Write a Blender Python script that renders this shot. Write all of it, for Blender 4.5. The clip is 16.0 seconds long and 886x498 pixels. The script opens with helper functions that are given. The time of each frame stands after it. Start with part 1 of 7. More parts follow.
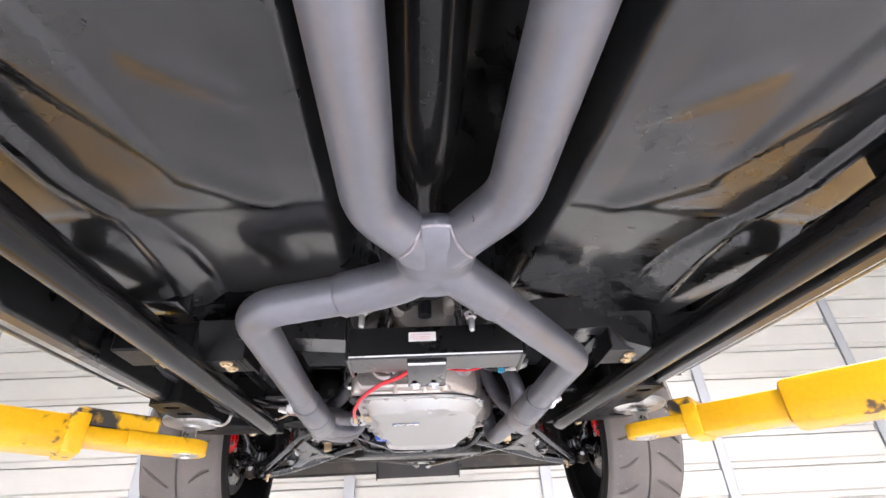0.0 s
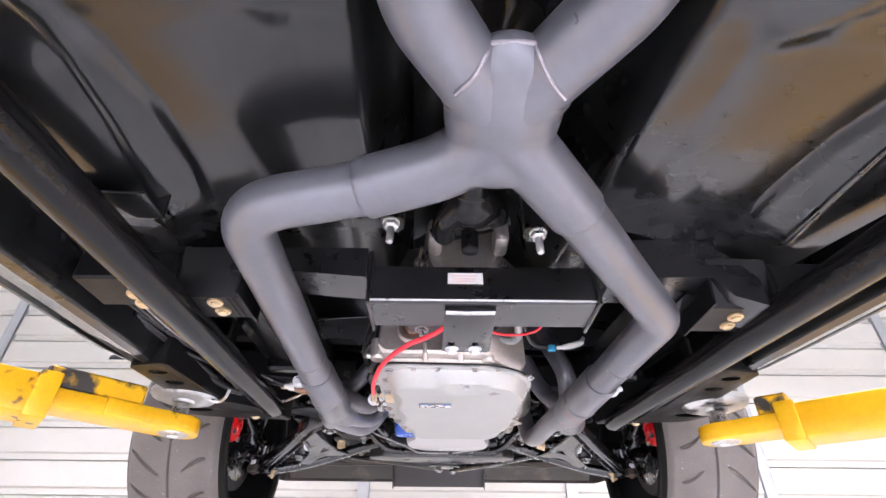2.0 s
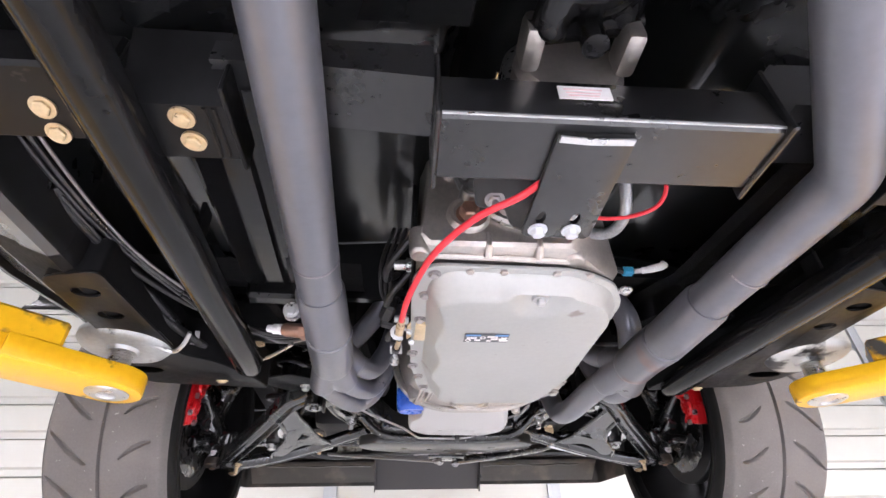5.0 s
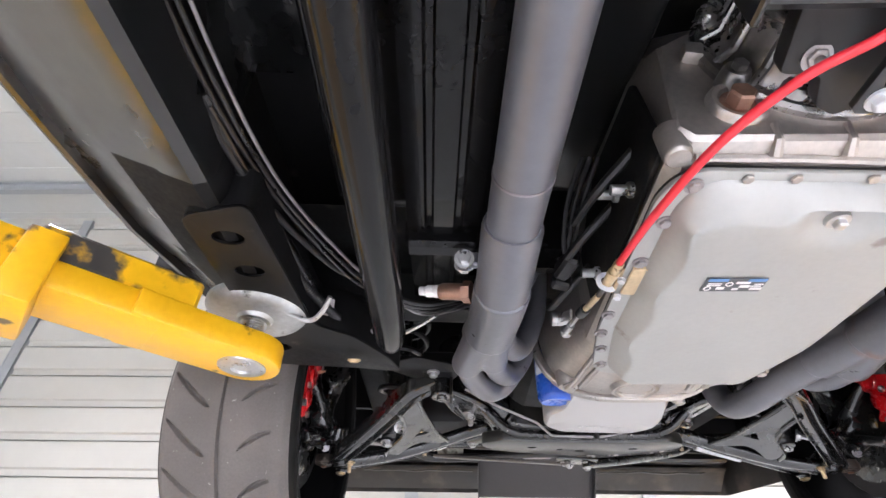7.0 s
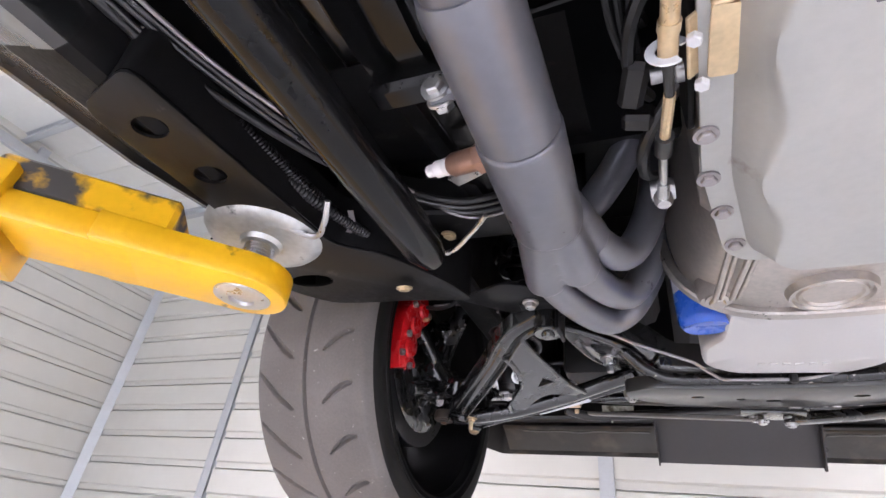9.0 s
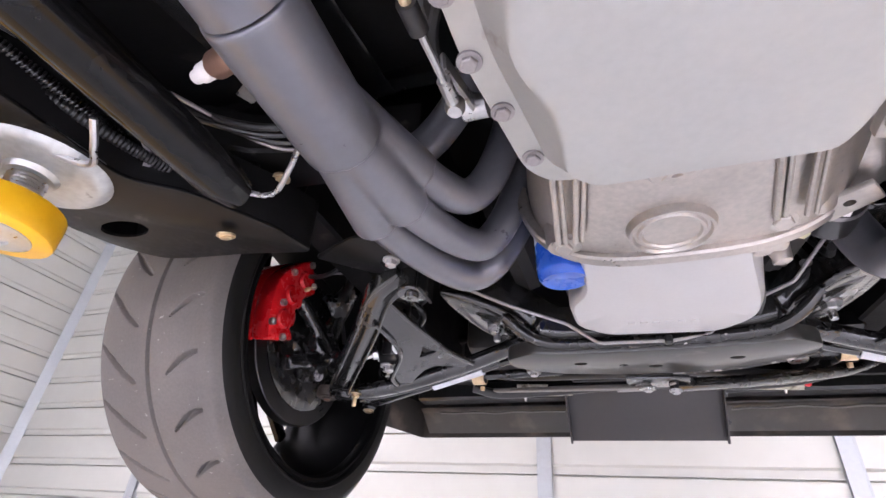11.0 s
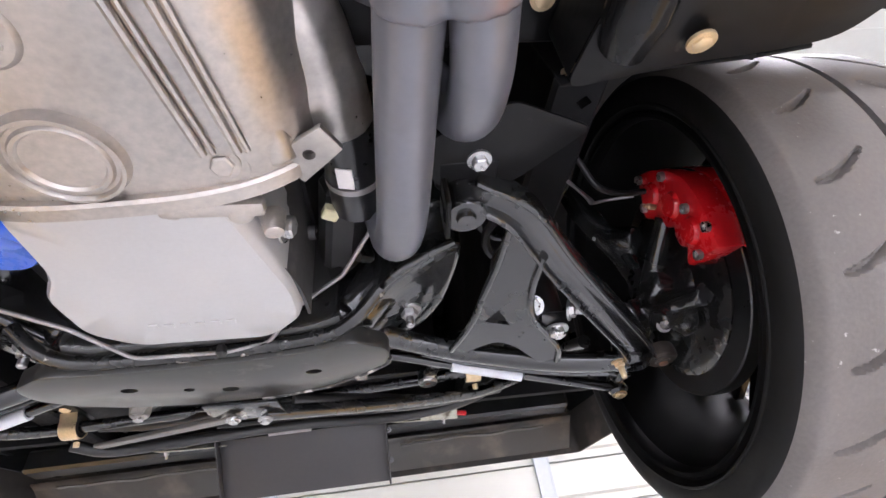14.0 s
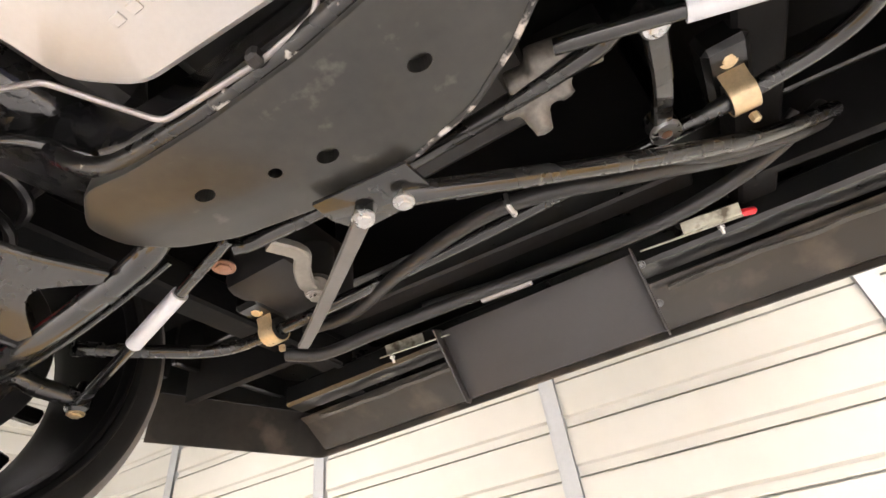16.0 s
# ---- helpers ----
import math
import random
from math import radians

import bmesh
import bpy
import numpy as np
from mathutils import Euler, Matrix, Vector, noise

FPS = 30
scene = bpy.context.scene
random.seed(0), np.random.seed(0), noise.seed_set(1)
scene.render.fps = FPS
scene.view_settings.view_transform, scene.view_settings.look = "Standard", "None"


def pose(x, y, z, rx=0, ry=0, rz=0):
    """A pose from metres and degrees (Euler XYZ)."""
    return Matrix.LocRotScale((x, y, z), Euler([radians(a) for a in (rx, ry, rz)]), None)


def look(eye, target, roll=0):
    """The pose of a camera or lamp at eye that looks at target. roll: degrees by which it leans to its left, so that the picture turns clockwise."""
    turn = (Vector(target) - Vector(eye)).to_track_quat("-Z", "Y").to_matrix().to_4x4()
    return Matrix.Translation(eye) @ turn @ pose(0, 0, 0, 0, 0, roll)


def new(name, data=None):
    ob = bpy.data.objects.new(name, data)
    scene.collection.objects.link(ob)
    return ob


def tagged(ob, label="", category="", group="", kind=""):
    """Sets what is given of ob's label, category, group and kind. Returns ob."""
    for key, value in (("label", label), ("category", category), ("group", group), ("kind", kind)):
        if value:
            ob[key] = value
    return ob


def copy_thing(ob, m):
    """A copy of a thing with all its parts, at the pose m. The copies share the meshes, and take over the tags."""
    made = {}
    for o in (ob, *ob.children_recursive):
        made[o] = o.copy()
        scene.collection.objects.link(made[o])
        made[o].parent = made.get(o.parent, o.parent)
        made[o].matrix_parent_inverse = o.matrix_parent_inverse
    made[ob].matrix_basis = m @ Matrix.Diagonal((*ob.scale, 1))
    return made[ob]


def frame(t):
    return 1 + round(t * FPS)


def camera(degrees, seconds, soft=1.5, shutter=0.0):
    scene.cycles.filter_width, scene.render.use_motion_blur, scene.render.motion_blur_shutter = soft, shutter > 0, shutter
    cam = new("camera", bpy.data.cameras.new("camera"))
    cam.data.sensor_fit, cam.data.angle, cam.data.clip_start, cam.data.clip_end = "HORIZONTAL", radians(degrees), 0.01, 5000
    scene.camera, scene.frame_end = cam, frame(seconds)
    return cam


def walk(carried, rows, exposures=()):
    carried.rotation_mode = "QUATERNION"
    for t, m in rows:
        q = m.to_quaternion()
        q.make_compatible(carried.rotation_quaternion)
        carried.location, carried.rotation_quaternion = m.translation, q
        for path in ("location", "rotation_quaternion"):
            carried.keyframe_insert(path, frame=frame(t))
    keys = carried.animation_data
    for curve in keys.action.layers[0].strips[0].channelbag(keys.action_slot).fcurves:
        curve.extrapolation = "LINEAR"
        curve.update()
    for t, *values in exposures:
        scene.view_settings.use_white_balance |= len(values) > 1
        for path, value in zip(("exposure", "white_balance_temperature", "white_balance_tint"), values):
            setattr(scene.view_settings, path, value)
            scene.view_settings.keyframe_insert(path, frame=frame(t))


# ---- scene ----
cam = camera(82.8, 16.0)
PATH = [
    (0, (0.033, -0.007, 1.299), (0.119, 1.694, 2.347), -3.1),
    (0.5, (-0.043, 0.061, 1.293), (-0.027, 1.761, 2.346), -1.4),
    (1, (-0.064, 0.116, 1.28), (-0.045, 1.805, 2.351), -0.7),
    (1.5, (-0.04, 0.162, 1.276), (-0.031, 1.836, 2.371), -0.0),
    (2, (-0.002, 0.257, 1.286), (-0.006, 1.921, 2.395), 0.6),
    (2.5, (0.032, 0.332, 1.279), (0.033, 1.99, 2.397), 1.0),
    (3, (0.008, 0.383, 1.264), (0.036, 2.035, 2.391), 0.9),
    (3.5, (-0.076, 0.447, 1.269), (-0.002, 2.086, 2.413), 0.4),
    (3.7, (-0.11, 0.47, 1.268), (-0.011, 2.107, 2.413), 0.0),
    (5.8, (-0.166, 0.692, 1.265), (-0.01, 2.296, 2.449), -1.9),
    (6, (-0.197, 0.714, 1.269), (-0.052, 2.315, 2.459), -1.7),
    (6.5, (-0.281, 0.765, 1.269), (-0.191, 2.36, 2.473), -0.8),
    (7, (-0.317, 0.799, 1.281), (-0.376, 2.4, 2.478), 1.2),
    (7.5, (-0.259, 0.873, 1.307), (-0.517, 2.478, 2.472), 3.4),
    (8, (-0.199, 0.941, 1.319), (-0.655, 2.532, 2.442), 5.0),
    (8.2, (-0.186, 0.957, 1.32), (-0.721, 2.537, 2.423), 5.5),
    (10.3, (-0.109, 1.23, 1.327), (-1.01, 2.685, 2.362), 8.4),
    (10.5, (-0.081, 1.23, 1.325), (-0.94, 2.707, 2.364), 7.6),
    (11, (-0.043, 1.224, 1.321), (-0.68, 2.797, 2.379), 4.7),
    (11.5, (0.026, 1.233, 1.324), (-0.294, 2.888, 2.401), 1.1),
    (12, (0.133, 1.25, 1.324), (0.148, 2.917, 2.428), -2.4),
    (12.5, (0.19, 1.248, 1.323), (0.464, 2.888, 2.434), -5.9),
    (13, (0.238, 1.295, 1.328), (0.608, 2.885, 2.483), -8.2),
    (13.5, (0.227, 1.397, 1.329), (0.563, 2.966, 2.522), -9.6),
    (14, (0.27, 1.455, 1.311), (0.461, 3.025, 2.536), -9.5),
    (14.5, (0.341, 1.521, 1.307), (0.334, 3.091, 2.546), -8.9),
    (15, (0.325, 1.617, 1.283), (0.125, 3.167, 2.53), -8.5),
    (15.5, (0.247, 1.79, 1.301), (-0.168, 3.298, 2.547), -8.5),
    (15.6, (0.244, 1.817, 1.292), (-0.22, 3.324, 2.521), -8.4),
    (16, (0.235, 1.941, 1.269), (-0.462, 3.369, 2.483), -9.0),
]
EXPOSURES = [(0, 0.38, 6550, 22), (2, 0.45, 6400, 26), (3.5, 0.4, 6450, 26), (6.5, 0.27, 6420, 20), (8, 0.2, 6400, 21), (10.5, 0.26, 6300, 28), (12.2, 0.35, 6450, 26), (13.5, 0.3, 6280, 23), (15, 0.56, 6900, 21), (16, 0.6, 7500, 20)]
walk(cam, [(t, look(eye, target, roll)) for t, eye, target, roll in PATH], EXPOSURES)

# ---- light ----
world = bpy.data.worlds.new("world")
scene.world = world
world.use_nodes = True
wn = world.node_tree.nodes
sky = wn.new("ShaderNodeTexSky")
sky.sky_type, sky.sun_disc = "NISHITA", False
sky.sun_elevation, sky.sun_rotation = radians(48), radians(200)
world.node_tree.links.new(sky.outputs["Color"], wn["Background"].inputs["Color"])
wn["Background"].inputs["Strength"].default_value = 0.12
sun = new("sun", bpy.data.lights.new("sun", "SUN"))
sun.data.energy, sun.data.angle, sun.data.color = 3.0, radians(0.53), (1.0, 0.95, 0.88)
sun.matrix_world = look((0, -20, 22), (0, -6, 0))


def area(name, m, sx, sy, watts, colour, spread=180):
    ob = new(name, bpy.data.lights.new(name, "AREA"))
    ob.data.shape, ob.data.size, ob.data.size_y = "RECTANGLE", sx, sy
    ob.data.energy, ob.data.color = watts, colour
    ob.data.spread = radians(spread)
    ob.matrix_world = m
    return ob


# daylight through the open roller door behind the walk
area("door_daylight", look((1.3, -5.7, 2.1), (0.9, 3.0, 0.6)), 4.6, 3.9, 280, (0.88, 0.95, 1.0))
# unseen lamps added to fill the shed with light, stronger on the right
LAMP_SPOTS = [(-2.6, 2.3), (2.6, 2.3), (-2.5, -1.2), (2.5, -1.2), (-2.3, -3.8), (2.3, -3.8)]
for lx, ly in LAMP_SPOTS:
    watts = 118 if ly > 0 else 190
    area("fill_lamp", pose(lx, ly, 4.33, 0, 0, 0), 1.3, 0.34, watts * (1.4 if lx > 0 else 0.95), (0.96, 0.98, 1.0), 125)


# ---- materials ----
def mat(name, col, rough=0.5, metal=0.0, var=0.25, scale=6.0, fine=60.0, bump=0.15, coat=0.0, col2=None, rvar=0.12, dist=0.002, stain=None, spec=0.5, crough=0.12):
    """Two scales of colour and roughness change and a fine relief, in object space."""
    m = bpy.data.materials.new(name)
    m.use_nodes = True
    nt = m.node_tree
    n, l = nt.nodes, nt.links
    b = n["Principled BSDF"]
    tc = n.new("ShaderNodeTexCoord")
    big, small = n.new("ShaderNodeTexNoise"), n.new("ShaderNodeTexNoise")
    big.inputs["Scale"].default_value, big.inputs["Detail"].default_value = scale, 5
    small.inputs["Scale"].default_value, small.inputs["Detail"].default_value = fine, 3
    for t in (big, small):
        l.new(tc.outputs["Object"], t.inputs["Vector"])
    ramp = n.new("ShaderNodeValToRGB")
    c2 = col2 or tuple(min(1, c * (1 + var)) for c in col)
    c1 = tuple(c * (1 - var) for c in col)
    ramp.color_ramp.elements[0].color, ramp.color_ramp.elements[1].color = (*c1, 1), (*c2, 1)
    ramp.color_ramp.elements[0].position, ramp.color_ramp.elements[1].position = 0.32, 0.68
    mix = n.new("ShaderNodeMath")
    mix.operation = "MULTIPLY_ADD"
    mix.inputs[1].default_value = 0.35
    l.new(small.outputs["Fac"], mix.inputs[0])
    sc = n.new("ShaderNodeMath")
    sc.operation = "MULTIPLY"
    sc.inputs[1].default_value = 0.65
    l.new(big.outputs["Fac"], sc.inputs[0])
    l.new(sc.outputs[0], mix.inputs[2])
    l.new(mix.outputs[0], ramp.inputs["Fac"])
    out = ramp.outputs["Color"]
    if stain:
        sn = n.new("ShaderNodeTexNoise")
        sn.inputs["Scale"].default_value, sn.inputs["Detail"].default_value = stain[1], 6
        l.new(tc.outputs["Object"], sn.inputs["Vector"])
        sr = n.new("ShaderNodeValToRGB")
        sr.color_ramp.elements[0].position, sr.color_ramp.elements[1].position = stain[2], stain[2] + stain[3]
        l.new(sn.outputs["Fac"], sr.inputs["Fac"])
        mx = n.new("ShaderNodeMix")
        mx.data_type = "RGBA"
        l.new(sr.outputs["Color"], mx.inputs["Factor"])
        l.new(out, mx.inputs["A"])
        mx.inputs["B"].default_value = (*stain[0], 1)
        out = mx.outputs["Result"]
    l.new(out, b.inputs["Base Color"])
    rr = n.new("ShaderNodeMapRange")
    rr.inputs["To Min"].default_value, rr.inputs["To Max"].default_value = max(0.03, rough - rvar), min(1, rough + rvar)
    rr.inputs["From Min"].default_value, rr.inputs["From Max"].default_value = 0.3, 0.7
    l.new(mix.outputs[0], rr.inputs["Value"])
    l.new(rr.outputs["Result"], b.inputs["Roughness"])
    b.inputs["Metallic"].default_value = metal
    b.inputs["Coat Weight"].default_value = coat
    b.inputs["Coat Roughness"].default_value = crough
    b.inputs["Specular IOR Level"].default_value = spec
    if bump:
        bp = n.new("ShaderNodeBump")
        bp.inputs["Strength"].default_value, bp.inputs["Distance"].default_value = bump, dist
        l.new(mix.outputs[0], bp.inputs["Height"])
        l.new(bp.outputs["Normal"], b.inputs["Normal"])
    return m


BODY_BLACK = mat("underbody_black_paint", (0.009, 0.0095, 0.010), 0.3, 0, 0.3, 3, 26, 0.0, 1.0, rvar=0.08, spec=0.12, crough=0.12)
SATIN = mat("satin_black_steel", (0.012, 0.012, 0.0125), 0.26, 0, 0.3, 9, 60, 0.02, 1.0, dist=0.001, rvar=0.06, spec=0.35, crough=0.05)
GLOSS = mat("gloss_black_powder_coat", (0.011, 0.011, 0.012), 0.3, 0, 0.3, 12, 90, 0.02, 0.85, dist=0.0008, rvar=0.06, spec=0.3, crough=0.2)
TUBEPAINT = mat("worn_black_tube_paint", (0.008, 0.008, 0.0085), 0.2, 0, 0.3, 5, 70, 0.0, 0.36, spec=0.08, rvar=0.05, crough=0.07)
SILLPAINT = mat("black_sill_paint", (0.012, 0.011, 0.010), 0.3, 0, 0.35, 3, 40, 0.0, 1.0, spec=0.4, rvar=0.07, crough=0.13)
DUSTY = mat("dust_coated_black_steel", (0.022, 0.0225, 0.0215), 0.34, 0, 0.25, 5, 60, 0.02, 0.5, col2=(0.034, 0.033, 0.030), dist=0.001, spec=0.3, crough=0.16, rvar=0.05, stain=((0.07, 0.066, 0.06), 30, 0.64, 0.1))
CHIPPED = mat("chipped_black_steel", (0.013, 0.013, 0.013), 0.28, 0, 0.3, 9, 60, 0.04, 0.7, dist=0.001, spec=0.3, stain=((0.42, 0.40, 0.38), 34, 0.63, 0.04))
SIDEWALL = mat("black_tyre_sidewall", (0.009, 0.0088, 0.0088), 0.6, 0, 0.25, 8, 160, 0.12, spec=0.16)
UNDERSEAL = mat("matt_black_underseal", (0.0055, 0.0055, 0.006), 0.62, 0, 0.35, 9, 140, 0.25, spec=0.16, dist=0.0012, stain=((0.03, 0.027, 0.024), 17, 0.66, 0.08))
SEALPLATE = mat("worn_satin_underseal", (0.007, 0.007, 0.0075), 0.4, 0, 0.35, 9, 110, 0.08, spec=0.2, dist=0.001, stain=((0.06, 0.056, 0.05), 21, 0.66, 0.06))
MATT = mat("matt_black_plastic", (0.015, 0.0145, 0.015), 0.5, 0, 0.3, 10, 90, 0.2)
CERAMIC = mat("grey_ceramic_coating", (0.158, 0.161, 0.184), 0.32, 0.45, 0.1, 7, 90, 0.06, 0.08, dist=0.0008, rvar=0.05)
RUSTED = mat("heat_tinted_ceramic", (0.158, 0.161, 0.184), 0.36, 0.42, 0.12, 7, 90, 0.08, stain=((0.215, 0.125, 0.105), 13, 0.53, 0.16), dist=0.001)
WELD = mat("weld_bead", (0.3, 0.28, 0.3), 0.4, 0.7, 0.3, 60, 300, 0.5)
CAST = mat("cast_aluminium", (0.50, 0.475, 0.445), 0.38, 0.85, 0.28, 7, 150, 0.15, col2=(0.58, 0.53, 0.49), stain=((0.26, 0.245, 0.225), 6, 0.5, 0.28), dist=0.0012)
PANMETAL = mat("plain_pressed_steel_pan", (0.43, 0.435, 0.422), 0.54, 0.65, 0.1, 5, 140, 0.12, stain=((0.30, 0.27, 0.25), 15, 0.68, 0.05), dist=0.0008)
SUMP = mat("pale_cast_sump", (0.53, 0.527, 0.53), 0.46, 0.6, 0.07, 7, 200, 0.2, dist=0.0008)
ZINC = mat("bright_zinc_steel", (0.52, 0.52, 0.52), 0.32, 0.9, 0.15, 40, 200, 0.1)
GOLDZINC = mat("yellow_zinc_plate", (0.62, 0.48, 0.30), 0.36, 0.55, 0.2, 40, 200, 0.1)
COPPER = mat("brown_copper", (0.33, 0.19, 0.14), 0.4, 0.6, 0.25, 40, 200, 0.2)
GALV = mat("worn_galvanised_pad", (0.52, 0.54, 0.54), 0.42, 0.6, 0.25, 14, 120, 0.4, stain=((0.09, 0.09, 0.09), 26, 0.66, 0.05))
SCUFFED = mat("black_scuffed_yellow_paint", (0.86, 0.46, 0.006), 0.4, 0, 0.1, 9, 90, 0.3, 0.1, stain=((0.05, 0.046, 0.042), 18, 0.47, 0.1))
DULLPIPE = mat("dull_steel_pipe", (0.33, 0.31, 0.31), 0.4, 0.7, 0.2, 30, 200, 0.1)
SCRAPEDPAD = mat("scraped_black_pad", (0.03, 0.03, 0.031), 0.42, 0.2, 0.3, 14, 120, 0.3, stain=((0.56, 0.57, 0.555), 14, 0.40, 0.07))
YELLOW = mat("chipped_yellow_paint", (0.86, 0.43, 0.005), 0.38, 0, 0.12, 5, 90, 0.12, 0.2, col2=(0.90, 0.50, 0.008), stain=((0.12, 0.07, 0.035), 13, 0.64, 0.035))
RUBBER = mat("tyre_rubber", (0.135, 0.124, 0.118), 0.72, 0, 0.22, 8, 220, 0.4, stain=((0.34, 0.33, 0.32), 110, 0.70, 0.03))
RIMBLACK = mat("gloss_black_rim", (0.004, 0.004, 0.0045), 0.24, 0, 0.2, 10, 100, 0.03, 0.0, spec=0.2, rvar=0.05)
RIMBARREL = mat("dusty_black_rim_barrel", (0.004, 0.004, 0.0043), 0.62, 0, 0.3, 10, 100, 0.05, 0.0, spec=0.05, rvar=0.05)
DISC = mat("machined_brake_disc", (0.055, 0.055, 0.058), 0.38, 0.9, 0.1, 20, 200, 0.1)
RED = mat("red_caliper_paint", (0.62, 0.012, 0.016), 0.26, 0, 0.12, 12, 120, 0.1, 0.4)
REDCABLE = mat("red_cable_sheath", (0.75, 0.03, 0.045), 0.4, 0, 0.1, 30, 200, 0.05)
BLUE = mat("blue_filter_paint", (0.012, 0.085, 0.46), 0.3, 0, 0.15, 20, 120, 0.1, 0.3)
TEAL = mat("light_blue_plastic", (0.03, 0.3, 0.5), 0.4)
HOSE = mat("black_rubber_hose", (0.017, 0.017, 0.0175), 0.4, 0, 0.25, 30, 200, 0.03)
GUARD = mat("dark_grey_guard_plastic", (0.038, 0.036, 0.037), 0.5, 0, 0.15, 6, 90, 0.2)
VALMAT = mat("dusty_dark_valance", (0.034, 0.031, 0.028), 0.40, 0, 0.35, 6, 60, 0.12, stain=((0.13, 0.105, 0.085), 9, 0.52, 0.2))
WHITE = mat("white_label", (0.78, 0.75, 0.74), 0.5, 0, 0.05, 30, 200, 0.05)
PALEGREY = mat("pale_grey_sleeve", (0.62, 0.64, 0.68), 0.4, 0.2, 0.06, 30, 200, 0.1)
WALLMAT = mat("off_white_insulated_sheet", (0.60, 0.60, 0.565), 0.5, 0, 0.04, 0.7, 9, 0.08)
POSTMAT = mat("pale_blue_grey_steel_post", (0.47, 0.50, 0.53), 0.42, 0.3, 0.08, 2, 40, 0.1)
ROOFMAT = mat("white_roof_sheet", (0.66, 0.68, 0.67), 0.5, 0, 0.05, 0.8, 12, 0.08)
CONCRETE = mat("pale_workshop_concrete", (0.53, 0.545, 0.555), 0.5, 0, 0.14, 0.8, 22, 0.2, stain=((0.25, 0.24, 0.23), 2.0, 0.66, 0.1))
# colour of the added floor patches that the black paint mirrors as tan
OCHRE = mat("ochre_reflection_patch", (0.55, 0.35, 0.13), 0.4, 0, 0.12, 0.9, 22, 0.15, 0.1, stain=((0.24, 0.19, 0.12), 2.4, 0.62, 0.12))
LAMPMAT = bpy.data.materials.new("lamp_diffuser")
LAMPMAT.use_nodes = True
LAMPMAT.node_tree.nodes["Principled BSDF"].inputs["Emission Color"].default_value = (1, 0.97, 0.92, 1)
LAMPMAT.node_tree.nodes["Principled BSDF"].inputs["Emission Strength"].default_value = 6


# ---- mesh helpers ----
def finish(bm, smooth=35):
    bmesh.ops.recalc_face_normals(bm, faces=bm.faces)
    for f in bm.faces:
        f.smooth = True
    lim = radians(smooth)
    for e in bm.edges:
        if len(e.link_faces) == 2 and e.calc_face_angle(0) > lim:
            e.smooth = False


def part(name, bm, material, parent=None, label="", smooth=35):
    finish(bm, smooth)
    me = bpy.data.meshes.new(name)
    bm.to_mesh(me)
    bm.free()
    me.materials.append(material)
    ob = new(name, me)
    if parent:
        ob.parent = parent
    if label:
        tagged(ob, label)
    return ob


def thing(name, label, category, m=None, group="", kind=""):
    ob = new(name)
    ob.empty_display_size = 0.05
    if m:
        ob.matrix_world = m
    return tagged(ob, label, category, group, kind)


def V(*a):
    return Vector(a)


def box(bm, c, s, bevel=0.0, rot=None, seg=1):
    """A box round c of size s, turned by rot (degrees about x, y, z), with rounded edges."""
    r = bmesh.ops.create_cube(bm, size=1)
    vs = r["verts"]
    bmesh.ops.scale(bm, verts=vs, vec=s)
    if bevel:
        es = list({e for v in vs for e in v.link_edges})
        rb = bmesh.ops.bevel(bm, geom=es, offset=bevel, segments=seg, affect="EDGES", profile=0.5)
        vs = list({v for f in rb["faces"] for v in f.verts} | {v for v in vs if v.is_valid})
    m = pose(*c, *(rot or (0, 0, 0)))
    bmesh.ops.transform(bm, matrix=m, verts=vs)
    return vs


def between(bm, a, b, w, h, bevel=0.0, up=(0, 0, 1), seg=1):
    """A bar from a to b, w wide and h high."""
    a, b = Vector(a), Vector(b)
    d = b - a
    y = d.normalized()
    x = y.cross(Vector(up)).normalized()
    z = x.cross(y)
    r = bmesh.ops.create_cube(bm, size=1)
    vs = r["verts"]
    bmesh.ops.scale(bm, verts=vs, vec=(w, d.length, h))
    if bevel:
        es = list({e for v in vs for e in v.link_edges})
        rb = bmesh.ops.bevel(bm, geom=es, offset=bevel, segments=seg, affect="EDGES", profile=0.5)
        vs = list({v for f in rb["faces"] for v in f.verts} | {v for v in vs if v.is_valid})
    m = Matrix((x, y, z)).transposed().to_4x4()
    m.translation = (a + b) / 2
    bmesh.ops.transform(bm, matrix=m, verts=vs)
    return vs


def fillet(pts, rad, seg=8):
    """The polyline with its corners rounded; rad is one radius or one for each inner corner."""
    pts = [Vector(p) for p in pts]
    rads = rad if isinstance(rad, (list, tuple)) else [rad] * (len(pts) - 2)
    out = [pts[0]]
    for i in range(1, len(pts) - 1):
        p, a, b = pts[i], (pts[i - 1] - pts[i]), (pts[i + 1] - pts[i])
        la, lb = a.length, b.length
        a, b = a.normalized(), b.normalized()
        ang = a.angle(b)
        t = min(rads[i - 1] / max(math.tan(ang / 2), 1e-3), 0.48 * la, 0.48 * lb)
        for k in range(seg + 1):
            u = k / seg
            q0, q1 = p + a * t * (1 - u), p + b * t * u
            out.append(q0 * (1 - u) + q1 * u)
    out.append(pts[-1])
    return out


def spline(pts, seg=8):
    """A smooth curve through the points."""
    pts = [Vector(p) for p in pts]
    q = [2 * pts[0] - pts[1]] + pts + [2 * pts[-1] - pts[-2]]
    out = []
    for i in range(1, len(q) - 2):
        a, b, c, d = q[i - 1 : i + 3]
        for k in range(seg):
            t = k / seg
            out.append(0.5 * ((2 * b) + (c - a) * t + (2 * a - 5 * b + 4 * c - d) * t * t + (3 * b - a - 3 * c + d) * t**3))
    out.append(pts[-1])
    return out


